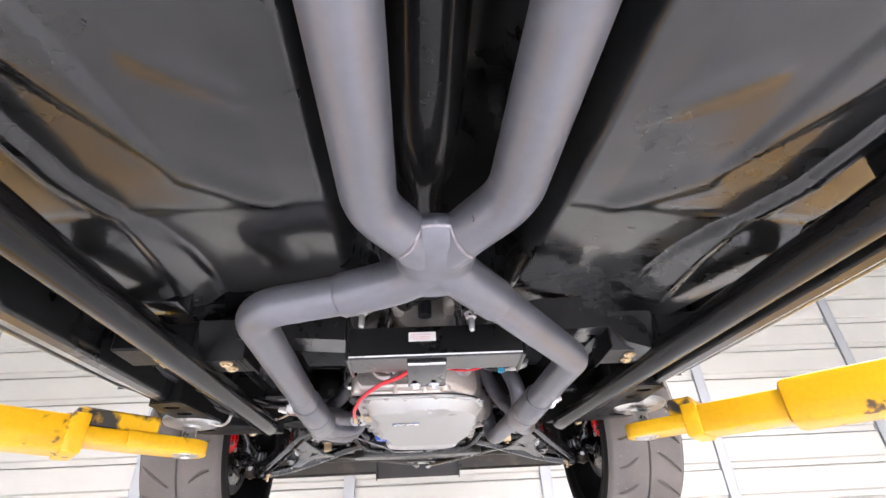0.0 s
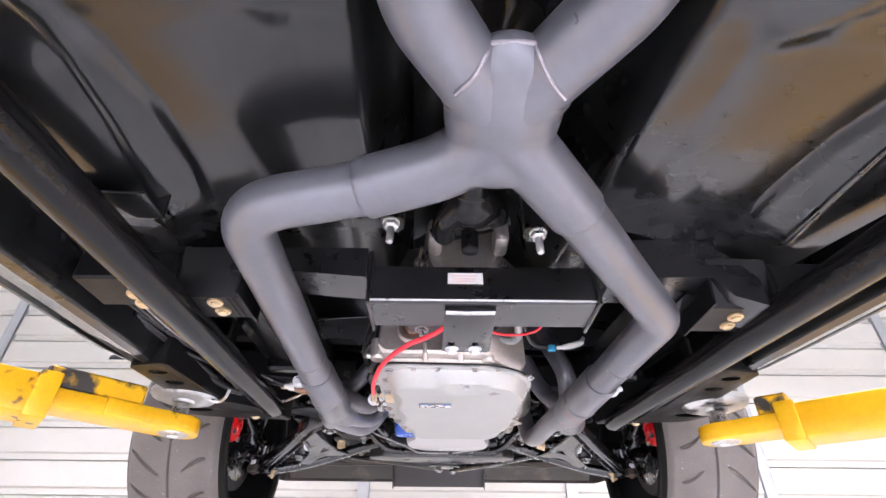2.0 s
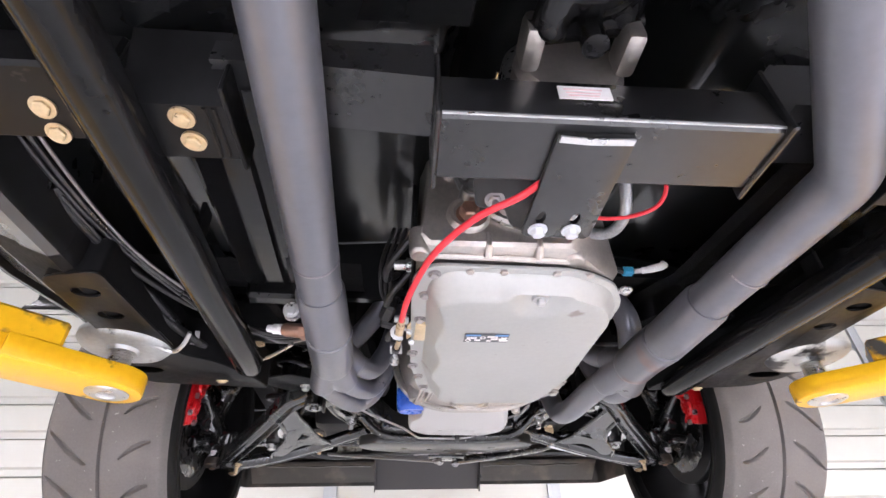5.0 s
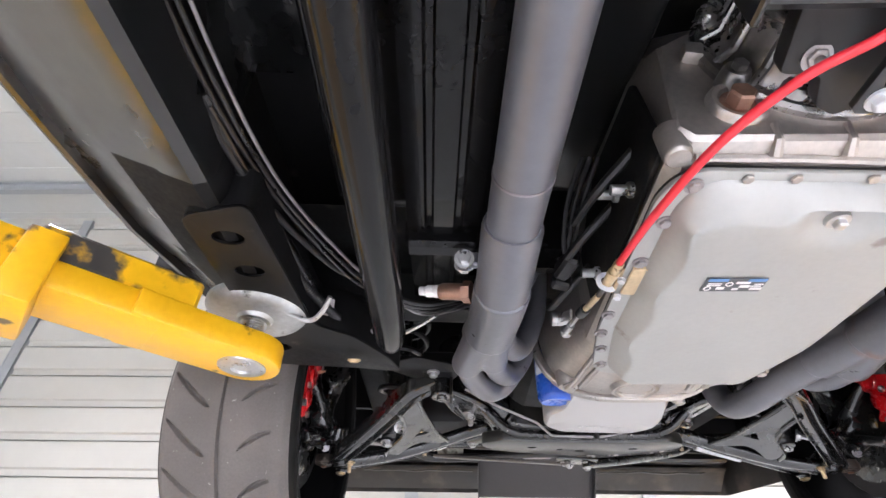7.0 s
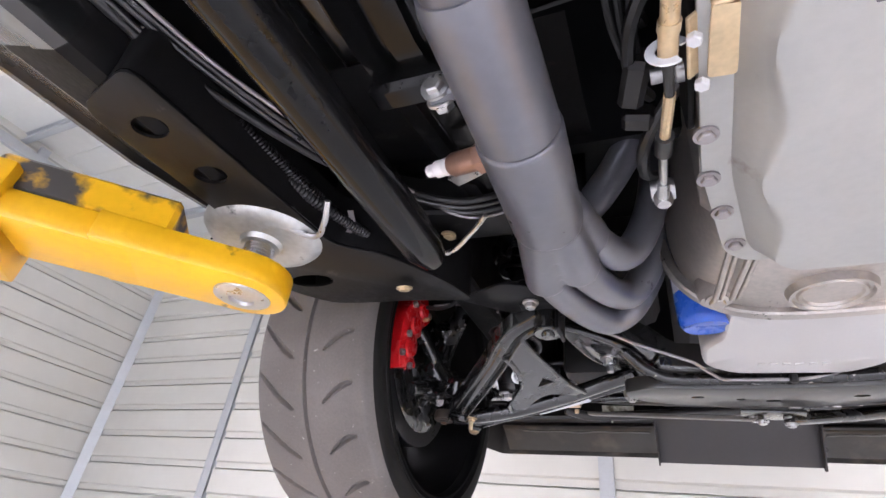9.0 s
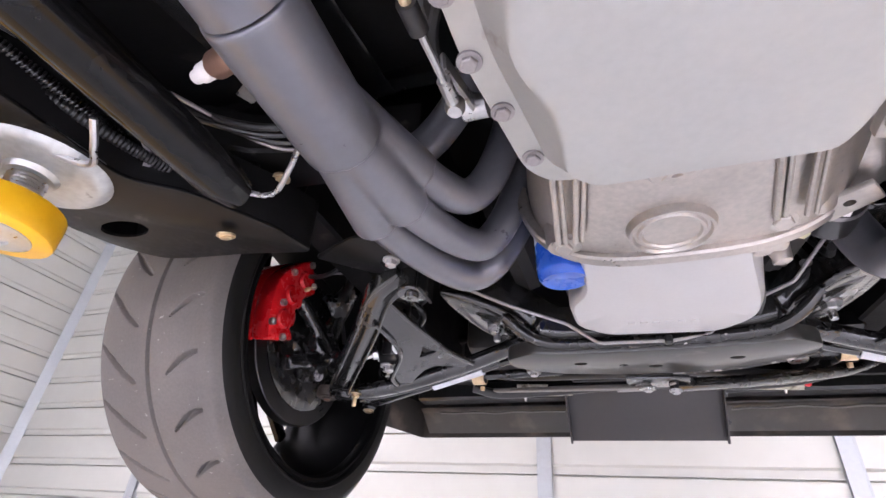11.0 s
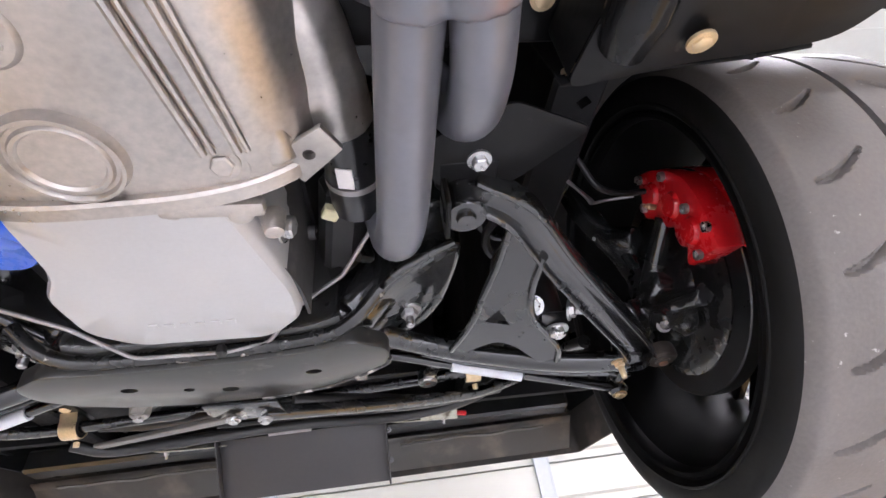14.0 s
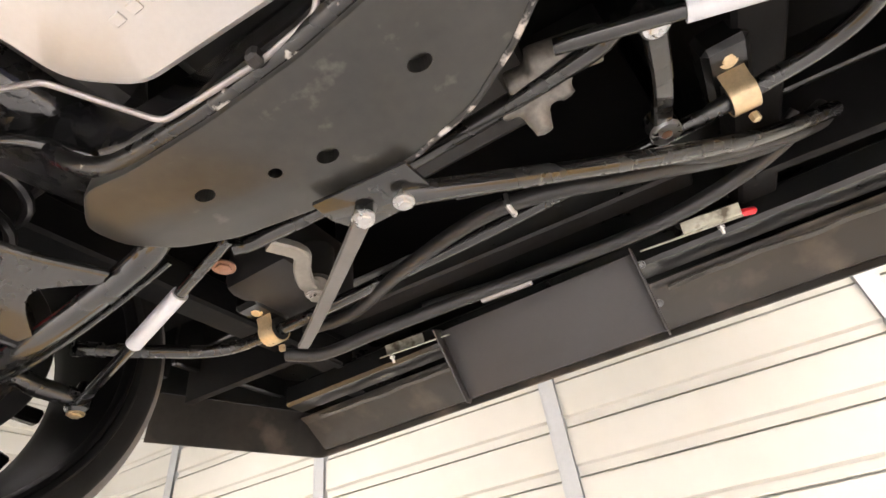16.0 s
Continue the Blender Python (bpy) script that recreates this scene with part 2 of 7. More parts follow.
def sweep(bm, pts, r, n=14, caps=True, flat=None):
    """A round (or, with flat=(w, h, up), rectangular) bar along the points; r is one radius or one for each point."""
    pts = [Vector(p) for p in pts]
    rs = r if isinstance(r, (list, tuple)) else [r] * len(pts)
    if len(rs) != len(pts):
        rs = [rs[min(len(rs) - 1, int(i * len(rs) / len(pts)))] for i in range(len(pts))]
    tan = [(pts[min(i + 1, len(pts) - 1)] - pts[max(i - 1, 0)]).normalized() for i in range(len(pts))]
    side = tan[0].orthogonal().normalized()
    if flat:
        side = tan[0].cross(Vector(flat[2])).normalized()
    rings = []
    for i, p in enumerate(pts):
        if flat:
            side = tan[i].cross(Vector(flat[2])).normalized()
        else:
            side = (side - tan[i] * side.dot(tan[i])).normalized()
        up = side.cross(tan[i])
        if flat:
            w, h, c = flat[0] / 2, flat[1] / 2, min(flat[0], flat[1]) * 0.18
            prof = [(-w + c, -h), (w - c, -h), (w, -h + c), (w, h - c), (w - c, h), (-w + c, h), (-w, h - c), (-w, -h + c)]
            k = rs[i]
            rings.append([bm.verts.new(p + side * a * k + up * b * k) for a, b in prof])
        else:
            rings.append([bm.verts.new(p + (side * math.cos(6.28318 * j / n) + up * math.sin(6.28318 * j / n)) * rs[i]) for j in range(n)])
    for a, b in zip(rings, rings[1:]):
        m = len(a)
        for j in range(m):
            bm.faces.new((a[j], a[(j + 1) % m], b[(j + 1) % m], b[j]))
    if caps:
        bm.faces.new(rings[0][::-1])
        bm.faces.new(rings[-1])
    return rings


def lathe(bm, prof, m=None, n=32, closed=False):
    """A turned body: prof is (radius, height) along the local z."""
    rings = []
    for r, z in prof:
        if r < 1e-5:
            rings.append([bm.verts.new((0, 0, z))])
        else:
            rings.append([bm.verts.new((r * math.cos(6.28318 * j / n), r * math.sin(6.28318 * j / n), z)) for j in range(n)])
    pairs = list(zip(rings, rings[1:])) + ([(rings[-1], rings[0])] if closed else [])
    for a, b in pairs:
        for j in range(n):
            k = (j + 1) % n
            if len(a) == 1 and len(b) == 1:
                continue
            if len(a) == 1:
                bm.faces.new((a[0], b[k], b[j]))
            elif len(b) == 1:
                bm.faces.new((a[j], a[k], b[0]))
            else:
                bm.faces.new((a[j], a[k], b[k], b[j]))
    vs = [v for r in rings for v in r]
    if m is not None:
        bmesh.ops.transform(bm, matrix=m, verts=vs)
    return vs


def axis(a, d):
    """A pose at a whose z points along d."""
    m = Vector(d).to_track_quat("Z", "Y").to_matrix().to_4x4()
    m.translation = Vector(a)
    return m


def plate(bm, outline, depth, m=None, bevel=0.0):
    """A flat plate of the outline (x, y), depth thick upwards, with rounded edges."""
    lo = [bm.verts.new((x, y, 0)) for x, y in outline]
    f = bm.faces.new(lo)
    ext = bmesh.ops.extrude_face_region(bm, geom=[f])
    up = [g for g in ext["geom"] if isinstance(g, bmesh.types.BMVert)]
    bmesh.ops.translate(bm, verts=up, vec=(0, 0, depth))
    vs = lo + up
    if bevel:
        fs = {f for v in vs for f in v.link_faces}
        es = [e for e in {e for f in fs for e in f.edges} if e.calc_face_angle(0) > 0.6]
        rb = bmesh.ops.bevel(bm, geom=es, offset=bevel, segments=2, affect="EDGES", profile=0.5)
        vs = list({v for f in rb["faces"] for v in f.verts} | {v for v in vs if v.is_valid})
    if m is not None:
        bmesh.ops.transform(bm, matrix=m, verts=vs)
    return vs


def rounded(outline, r, seg=4):
    n = len(outline)
    out = []
    for i in range(n):
        a, p, b = (Vector(outline[k % n]) for k in (i - 1, i, i + 1))
        da, db = (a - p), (b - p)
        t = min(r, 0.45 * da.length, 0.45 * db.length)
        qa, qb = p + da.normalized() * t, p + db.normalized() * t
        for k in range(seg + 1):
            u = k / seg
            q = qa * (1 - u) ** 2 + p * 2 * u * (1 - u) + qb * u * u
            out.append((q.x, q.y))
    return out


def bolt_mesh(bm, at, d, r=0.009, head=0.008, washer=True, stud=0.0):
    """A hexagon bolt head on a washer, facing along d."""
    m = axis(at, d)
    if washer:
        lathe(bm, [(0, -0.001), (r * 1.55, -0.001), (r * 1.55, 0.002), (0, 0.002)], m, 18)
    lathe(bm, [(0, 0.001), (r * 1.08, 0.001), (r * 1.08, head * 0.85), (r * 0.9, head), (0, head)], m, 6)
    if stud:
        lathe(bm, [(r * 0.55, head), (r * 0.55, head + stud), (r * 0.42, head + stud + 0.002), (0, head + stud + 0.002)], m, 12)


def bolt(parent, at, d=(0, 0, -1), r=0.009, head=0.008, material=None, stud=0.0, washer=True, name="bolt"):
    bm = bmesh.new()
    bolt_mesh(bm, at, d, r, head, washer, stud)
    return part(name, bm, material or ZINC, parent)


def channel(bm, pts, prof, up=(0, 0, 1)):
    """A bar of the closed cross-section prof (across, up) along the points."""
    pts = [Vector(p) for p in pts]
    rings = []
    for i, p in enumerate(pts):
        tan = (pts[min(i + 1, len(pts) - 1)] - pts[max(i - 1, 0)]).normalized()
        side = tan.cross(Vector(up)).normalized()
        top = side.cross(tan)
        rings.append([bm.verts.new(p + side * a + top * b) for a, b in prof])
    m = len(prof)
    for a, b in zip(rings, rings[1:]):
        for j in range(m):
            bm.faces.new((a[j], a[(j + 1) % m], b[(j + 1) % m], b[j]))
    bm.faces.new(rings[0][::-1])
    bm.faces.new(rings[-1])


# ---- the workshop ----
W_FRONT, W_SIDE, W_BACK, EAVE = 5.0, 6.3, -5.8, 4.8
floor_bm = bmesh.new()
box(floor_bm, (0, -0.4, -0.1), (13.2, 11.4, 0.2))
tagged(part("floor", floor_bm, CONCRETE), "pale grey concrete workshop floor under the raised car", "floor", kind="structure")
# unseen ochre patches, added so that the black underbody reflects tan
for name, x0, x1, y0, y1 in (("left", -3.5, -1.35, 1.75, 3.7), ("right", 1.5, 3.9, 1.95, 3.7)):
    walk_bm = bmesh.new()
    box(walk_bm, ((x0 + x1) / 2, (y0 + y1) / 2, 0.002), (x1 - x0, y1 - y0, 0.004))
    tagged(part("tan_reflector_" + name, walk_bm, OCHRE), "unseen ochre floor patch, added for tan reflections in the black paint", "floor", "painted bays", "structure")
ground_bm = bmesh.new()
box(ground_bm, (0, -60, -0.3), (400, 400, 0.2))
tagged(part("ground", ground_bm, CONCRETE), "concrete yard outside the open roller door", "ground", kind="structure")
ceil_bm = bmesh.new()
box(ceil_bm, (0, -0.4, EAVE + 0.06), (13.2, 11.4, 0.06))
for k in range(33):
    box(ceil_bm, (0, -5.85 + k * 0.335, EAVE + 0.027), (13.0, 0.012, 0.008))
tagged(part("ceiling", ceil_bm, ROOFMAT), "white ribbed steel roof sheet on purlins", "ceiling", kind="structure")


for k in range(7):
    bm = bmesh.new()
    box(bm, (0, 0, 0.05), (12.6, 0.012, 0.1))
    for dz in (0.0, 0.1):
        box(bm, (0, 0, dz), (12.6, 0.07, 0.008))
    ob = part("purlin", bm, POSTMAT)
    ob.location = (0, -5.3 + k * 1.62, EAVE - 0.082)
    tagged(ob, "pale grey steel purlin under the white roof sheet", "beam", "purlins", "structure")
for sx in (-1, 1):
    bm = bmesh.new()
    box(bm, (0, 0, 0), (0.06, 10.7, 0.11), 0.004)
    ob = part("eave_beam", bm, POSTMAT)
    ob.location = (sx * (W_SIDE - 0.04), -0.4, EAVE - 0.19)
    tagged(ob, "pale grey steel eave beam along the wall top", "beam", "eave beams", "structure")


def board(length):
    """One wall board: a flat face with a stepped lip along its lower edge."""
    bm = bmesh.new()
    h = 0.279
    prof = [(0.002, 0.010), (0.002, 0.016), (0.020, 0.020), (0.020, 0.062), (0.0, 0.076), (0.0, h - 0.005), (0.003, h - 0.002), (0.038, h - 0.002), (0.038, 0.010)]
    ends = []
    for x in (-length / 2, length / 2):
        ends.append([bm.verts.new((x, y, z)) for y, z in prof])
    m = len(prof)
    for j in range(m):
        bm.faces.new((ends[0][j], ends[0][(j + 1) % m], ends[1][(j + 1) % m], ends[1][j]))
    bm.faces.new(ends[0][::-1])
    bm.faces.new(ends[1])
    finish(bm, 20)
    me = bpy.data.meshes.new("board")
    bm.to_mesh(me)
    bm.free()
    me.materials.append(WALLMAT)
    return me


def clad_wall(name, label, length, m):
    bm = bmesh.new()
    box(bm, (0, 0.09, 2.45), (length + 0.3, 0.1, 5.0))
    wall = tagged(part(name, bm, WALLMAT), label, "wall", kind="structure")
    wall.matrix_world = m
    me = board(length)
    for k in range(18):
        b = new("board", me)
        b.parent = wall
        b.location = (0, 0, -0.076 + 0.279 * k)
    return wall


clad_wall("wall_front", "off-white horizontal insulated boards of the workshop end wall", 12.6, pose(0, W_FRONT - 0.03, 0))
clad_wall("wall_left", "off-white horizontal insulated boards of the workshop side wall", 10.8, pose(-W_SIDE, -0.4, 0, 0, 0, 90))
clad_wall("wall_right", "off-white horizontal insulated boards of the other side wall", 10.8, pose(W_SIDE, -0.4, 0, 0, 0, -90))
back_bm = bmesh.new()
box(back_bm, (-3.76, W_BACK, 2.4), (5.48, 0.12, 4.8))
box(back_bm, (5.08, W_BACK, 2.4), (2.84, 0.12, 4.8))
box(back_bm, (1.32, W_BACK, 4.45), (4.68, 0.12, 0.75))
tagged(part("wall_back", back_bm, WALLMAT), "white wall round the open roller door", "wall", kind="structure")


def wall_post(x, y, turn, w=0.1):
    """A rolled channel post with two lips."""
    bm = bmesh.new()
    box(bm, (0, -0.012, 2.4), (w, 0.02, 4.75), 0.003)
    box(bm, (-w / 2 + 0.006, 0.0, 2.4), (0.012, 0.05, 4.75))
    box(bm, (w / 2 - 0.006, 0.0, 2.4), (0.012, 0.05, 4.75))
    ob = part("wall_post", bm, POSTMAT)
    ob.matrix_world = pose(x, y, 0, 0, 0, turn)
    return tagged(ob, "pale blue-grey steel post against the boarded wall", "post", "wall posts", "structure")


for px in (-4.37, -2.55, -0.67, 1.11, 2.8, 4.45):
    wall_post(px, W_FRONT - 0.035, 0)
for px, turn in ((-W_SIDE + 0.05, 45), (W_SIDE - 0.05, -45)):
    wall_post(px, W_FRONT - 0.05, turn, 0.11)
for sx in (-1, 1):
    for py in (3.0, 1.1, -0.9, -2.9, -4.8):
        wall_post(sx * (W_SIDE - 0.035), py, 90 * -sx)
# fixtures for the added fill lamps, out of view
for lx, ly in LAMP_SPOTS:
    lamp = thing("fill_batten", "unseen white batten lamp, added under the roof as fill light", "ceiling lamp", pose(lx, ly, 4.36), "ceiling lamps")
    bm = bmesh.new()
    box(bm, (0, 0, 0.05), (1.4, 0.42, 0.08), 0.01)
    for ex in (-0.5, 0.5):
        box(bm, (ex, 0, 0.24), (0.02, 0.02, 0.4))
    part("housing", bm, ROOFMAT, lamp)
    bm = bmesh.new()
    box(bm, (0, 0, 0.004), (1.34, 0.38, 0.006))
    part("diffuser", bm, LAMPMAT, lamp)


# ---- two-post lift ----
def lift_arm(tip, root, label, sleeve_from, tall, pad_paint, pad_label, second=0.0):
    """A swinging telescopic arm: outer sleeve, inner box, round-ended tip plate, screw and pad."""
    tip, root = Vector(tip), Vector(root)
    d = (root - tip).normalized()
    side = d.cross(V(0, 0, 1)).normalized()
    arm = thing("lift_arm", label, "lift arm", pose(*tip), "lift arms")
    o = V(0, 0, 0)
    # tip plate with a round end
    bm = bmesh.new()
    w = 0.052
    out = [(w * math.cos(a), w * math.sin(a)) for a in [math.pi / 2 + math.pi * k / 14 for k in range(15)]]
    out += [(0.12, -w), (0.16, -w - 0.004), (0.16, w + 0.004), (0.12, w)]
    m = Matrix((d, -side, V(0, 0, 1))).transposed().to_4x4()
    m.translation = o + V(0, 0, -0.02)
    plate(bm, out, 0.036, m, 0.004)
    part("tip_plate", bm, YELLOW, arm)
    bm = bmesh.new()
    between(bm, o + d * 0.12 + V(0, 0, -0.003), o + d * 0.6 + V(0, 0, -0.003), 0.098, 0.037, 0.006, seg=2)
    part("inner_arm", bm, YELLOW, arm)
    bm = bmesh.new()
    between(bm, o + d * 0.09 + V(0, 0, 0.036), o + d * (sleeve_from + 0.03) + V(0, 0, 0.036), 0.09, 0.044, 0.005)
    part("slide_bar", bm, SCUFFED, arm, "yellow slide bar rubbed black along its faces")
    bm = bmesh.new()
    L = (root - tip).length
    between(bm, o + d * sleeve_from + V(0, 0, -0.005), o + d * L + V(0, 0, -0.005), 0.112, tall, 0.012, seg=2)
    between(bm, o + d * sleeve_from + V(0, 0, -0.005), o + d * (sleeve_from + 0.04) + V(0, 0, -0.005), 0.122, tall + 0.009, 0.004, seg=2)
    part("outer_sleeve", bm, YELLOW, arm)
    if second:
        bm = bmesh.new()
        between(bm, o + d * second + V(0, 0, -0.004), o + d * L + V(0, 0, -0.004), 0.146, tall + 0.034, 0.016, seg=2)
        part("root_sleeve", bm, YELLOW, arm)
    bm = bmesh.new()
    lathe(bm, [(0, 0), (0.011, 0), (0.011, 0.006), (0.008, 0.009), (0, 0.009)], pose(*(d * (sleeve_from + 0.035) + V(0, 0, tall / 2 - 0.003))), 16)
    part("stop_bolt", bm, SCUFFED, arm)
    # boss under the tip, threaded screw, pad
    bm = bmesh.new()
    lathe(bm, [(0, -0.021), (0.014, -0.021), (0.015, -0.025), (0.026, -0.025), (0.033, -0.022), (0.034, -0.018), (0.034, 0.0), (0, 0.0)], pose(0, 0, 0), 28)
    part("socket", bm, ZINC, arm, "worn steel socket")
    bm = bmesh.new()
    prof = [(0, 0.0)]
    for k in range(12):
        z = 0.005 + k * 0.0045
        prof += [(0.0165, z), (0.0195, z + 0.00225)]
    prof += [(0.0165, 0.062), (0, 0.062)]
    lathe(bm, prof, pose(0, 0, 0), 24)
    part("screw", bm, ZINC, arm)
    bm = bmesh.new()
    lathe(bm, [(0, 0.05), (0.024, 0.05), (0.027, 0.056), (0.058, 0.057), (0.069, 0.061), (0.0745, 0.068), (0.0745, 0.076), (0.07, 0.08), (0.058, 0.079), (0, 0.078)], pose(0, 0, 0), 48)
    part("lifting_pad", bm, pad_paint, arm, pad_label)
    return arm


COLS = ((-1.93, 0.30), (2.05, 0.30))
lift_arm((-0.622, 1.460, 1.588), (-1.81, 0.39, 1.632), "chipped yellow lift arm under the sill of the car", 0.25, 0.082, GALV, "worn galvanised round pad with chipped paint")
lift_arm((0.659, 1.479, 1.586), (1.93, 0.38, 1.586), "chipped yellow lift arm with a scraped pad", 0.125, 0.074, SCRAPEDPAD, "black round pad scraped to pale metal", 0.36)
for cx, cy in COLS:
    col = thing("lift_column", "yellow steel column of the two-post car lift", "lift column", pose(cx, cy, 0), "lift columns")
    bm = bmesh.new()
    box(bm, (0, 0, 1.75), (0.26, 0.34, 3.5), 0.02, seg=2)
    part("column", bm, YELLOW, col)
    bm = bmesh.new()
    box(bm, (0, 0, 0.012), (0.5, 0.6, 0.024), 0.004)
    part("base_plate", bm, YELLOW, col)
    bm = bmesh.new()
    box(bm, (-0.1 if cx > 0 else 0.1, 0, 1.56), (0.26, 0.42, 0.26), 0.015, seg=2)
    part("carriage", bm, YELLOW, col)


# ---- car body from below ----
PIVOT = V(0, 1.5, 1.66)
BODY = Matrix.Translation(PIVOT) @ pose(0, 0, 0, 0, 0, 2.75) @ pose(0, 0, 0, 2.9, 0, 0) @ Matrix.Translation(-PIVOT)
UNBODY = BODY.inverted()
body = thing("car_body", "gloss black painted underbody of a classic car on a lift", "car", BODY)


DRILL = []


def seg_dist(x, y, a, b):
    ax, ay, bx, by = *a, *b
    dx, dy = bx - ax, by - ay
    t = max(0, min(1, ((x - ax) * dx + (y - ay) * dy) / (dx * dx + dy * dy)))
    return math.hypot(x - ax - dx * t, y - ay - dy * t)


# pressed bands on the pan: along y, the outer and the inner edge
BANDS = [((-2.3, -0.4, 0.20, 0.415, 0.50, 0.543, 0.62, 0.72, 0.84), (0.50, 0.50, 0.44, 0.422, 0.404, 0.392, 0.398, 0.412, 0.43), (0.47, 0.47, 0.42, 0.400, 0.379, 0.368, 0.356, 0.358, 0.375)),
         ((-2.3, -0.4, 0.10, 0.263, 0.305, 0.375, 0.42), (0.46, 0.46, 0.42, 0.371, 0.353, 0.319, 0.296), (0.40, 0.40, 0.35, 0.322, 0.316, 0.306, 0.292))]


def ease(a, b, v):
    t = max(0.0, min(1.0, (v - a) / (b - a)))
    return t * t * (3 - 2 * t)


def pan_height(x, y):
    """The floor pan's underside, for the side x > 0: flat, a tilted strip, then the toe board."""
    z = 1.722 - 0.09 * max(0, x - 0.2) + 0.07 * max(0, min(y, 0.505) - 0.42) + TOE * max(0, y - 0.505)
    for ys, xo, xi in BANDS:
        o, i = float(np.interp(y, ys, xo)), float(np.interp(y, ys, xi))
        z -= 0.008 * ease(i - 0.007, i + 0.007, x) * (1 - ease(o - 0.007, o + 0.007, x)) * (1 - ease(ys[-1] - 0.03, ys[-1] + 0.01, y))
    d = seg_dist(x, y, (0.287, 0.425), (0.215, 0.495))
    z -= 0.006 * math.exp(-((d / 0.017) ** 2))
    d = seg_dist(x, y, (0.27, 0.27), (0.206, 0.32))
    z -= 0.004 * math.exp(-((d / 0.012) ** 2))
    z += 0.0035 * ease(0.494, 0.508, y)
    z -= 0.028 * ease(0.35, 0.46, x) * ease(0.50, 0.56, y)
    z += 0.0025 * noise.noise(V(x * 4, y * 3, 0.3)) + 0.0008 * noise.noise(V(x * 12, y * 9, 1.7))
    if x < 0.155:
        z += 0.135 * max(0, (0.155 - x) / 0.05) ** 1.6
    if x > 0.475:
        z = z + (1.815 - z) * ease(0.475, 0.50, x)
    return min(z, 1.93)


TOE = 0.12


def floor_side(s):
    bm = bmesh.new()
    nx, ny = 110, 280
    g = []
    for j in range(ny + 1):
        y = -2.2 + 3.6 * (j / ny) ** 0.75
        row = []
        for i in range(nx + 1):
            x = 0.105 + 0.42 * i / nx
            row.append(bm.verts.new((0.02 + s * x, y, pan_height(x, y))))
        g.append(row)
    for j in range(ny):
        for i in range(nx):
            bm.faces.new((g[j][i], g[j][i + 1], g[j + 1][i + 1], g[j + 1][i]))
    ob = part("floor_panel", bm, BODY_BLACK, body, smooth=60)
    md = ob.modifiers.new("thick", "SOLIDIFY")
    md.thickness, md.offset = 0.002, 0
    return ob


floor_side(-1)
floor_side(1)
bm = bmesh.new()
rings = []
for y in (-2.2, 0.8, 1.0, 1.2, 1.45):
    wide = 1.0 + max(0, y - 0.9) * 1.1
    rings.append([bm.verts.new((0.02 + 0.108 * wide * math.cos(math.pi * k / 16), y, 1.86 + max(0, y - 0.9) * 0.25 + 0.13 * math.sin(math.pi * k / 16))) for k in range(17)])
for a, b in zip(rings, rings[1:]):
    for k in range(16):
        bm.faces.new((a[k], a[k + 1], b[k + 1], b[k]))
part("tunnel", bm, BODY_BLACK, body)
bm = bmesh.new()
box(bm, (0.02, 1.62, 2.2), (1.5, 0.02, 0.75))
part("firewall", bm, BODY_BLACK, body)

# front frame rails: a hat section with two pressed flutes
for s, cx in ((-1, -0.345), (1, 0.395)):
    bm = bmesh.new()
    prof = [(-0.075, 0.05), (-0.05, 0.05), (-0.046, 0.004), (-0.024, 0.0), (-0.021, 0.009), (-0.015, 0.009), (-0.012, 0.0), (0.012, 0.0), (0.015, 0.009), (0.021, 0.009), (0.024, 0.0), (0.046, 0.004), (0.05, 0.05), (0.075, 0.05)]
    stations = [(0.93, 1.69), (1.30, 1.69), (1.34, 1.70), (1.62, 1.76)]
    rows = [[bm.verts.new((cx + x, y, z + h)) for x, h in prof] for y, z in stations]
    for a, b in zip(rows, rows[1:]):
        for k in range(len(prof) - 1):
            bm.faces.new((a[k], a[k + 1], b[k + 1], b[k]))
    box(bm, (cx, 1.345, 1.705), (0.1, 0.03, 0.05), 0.006)
    part("frame_rail", bm, TUBEPAINT, body)

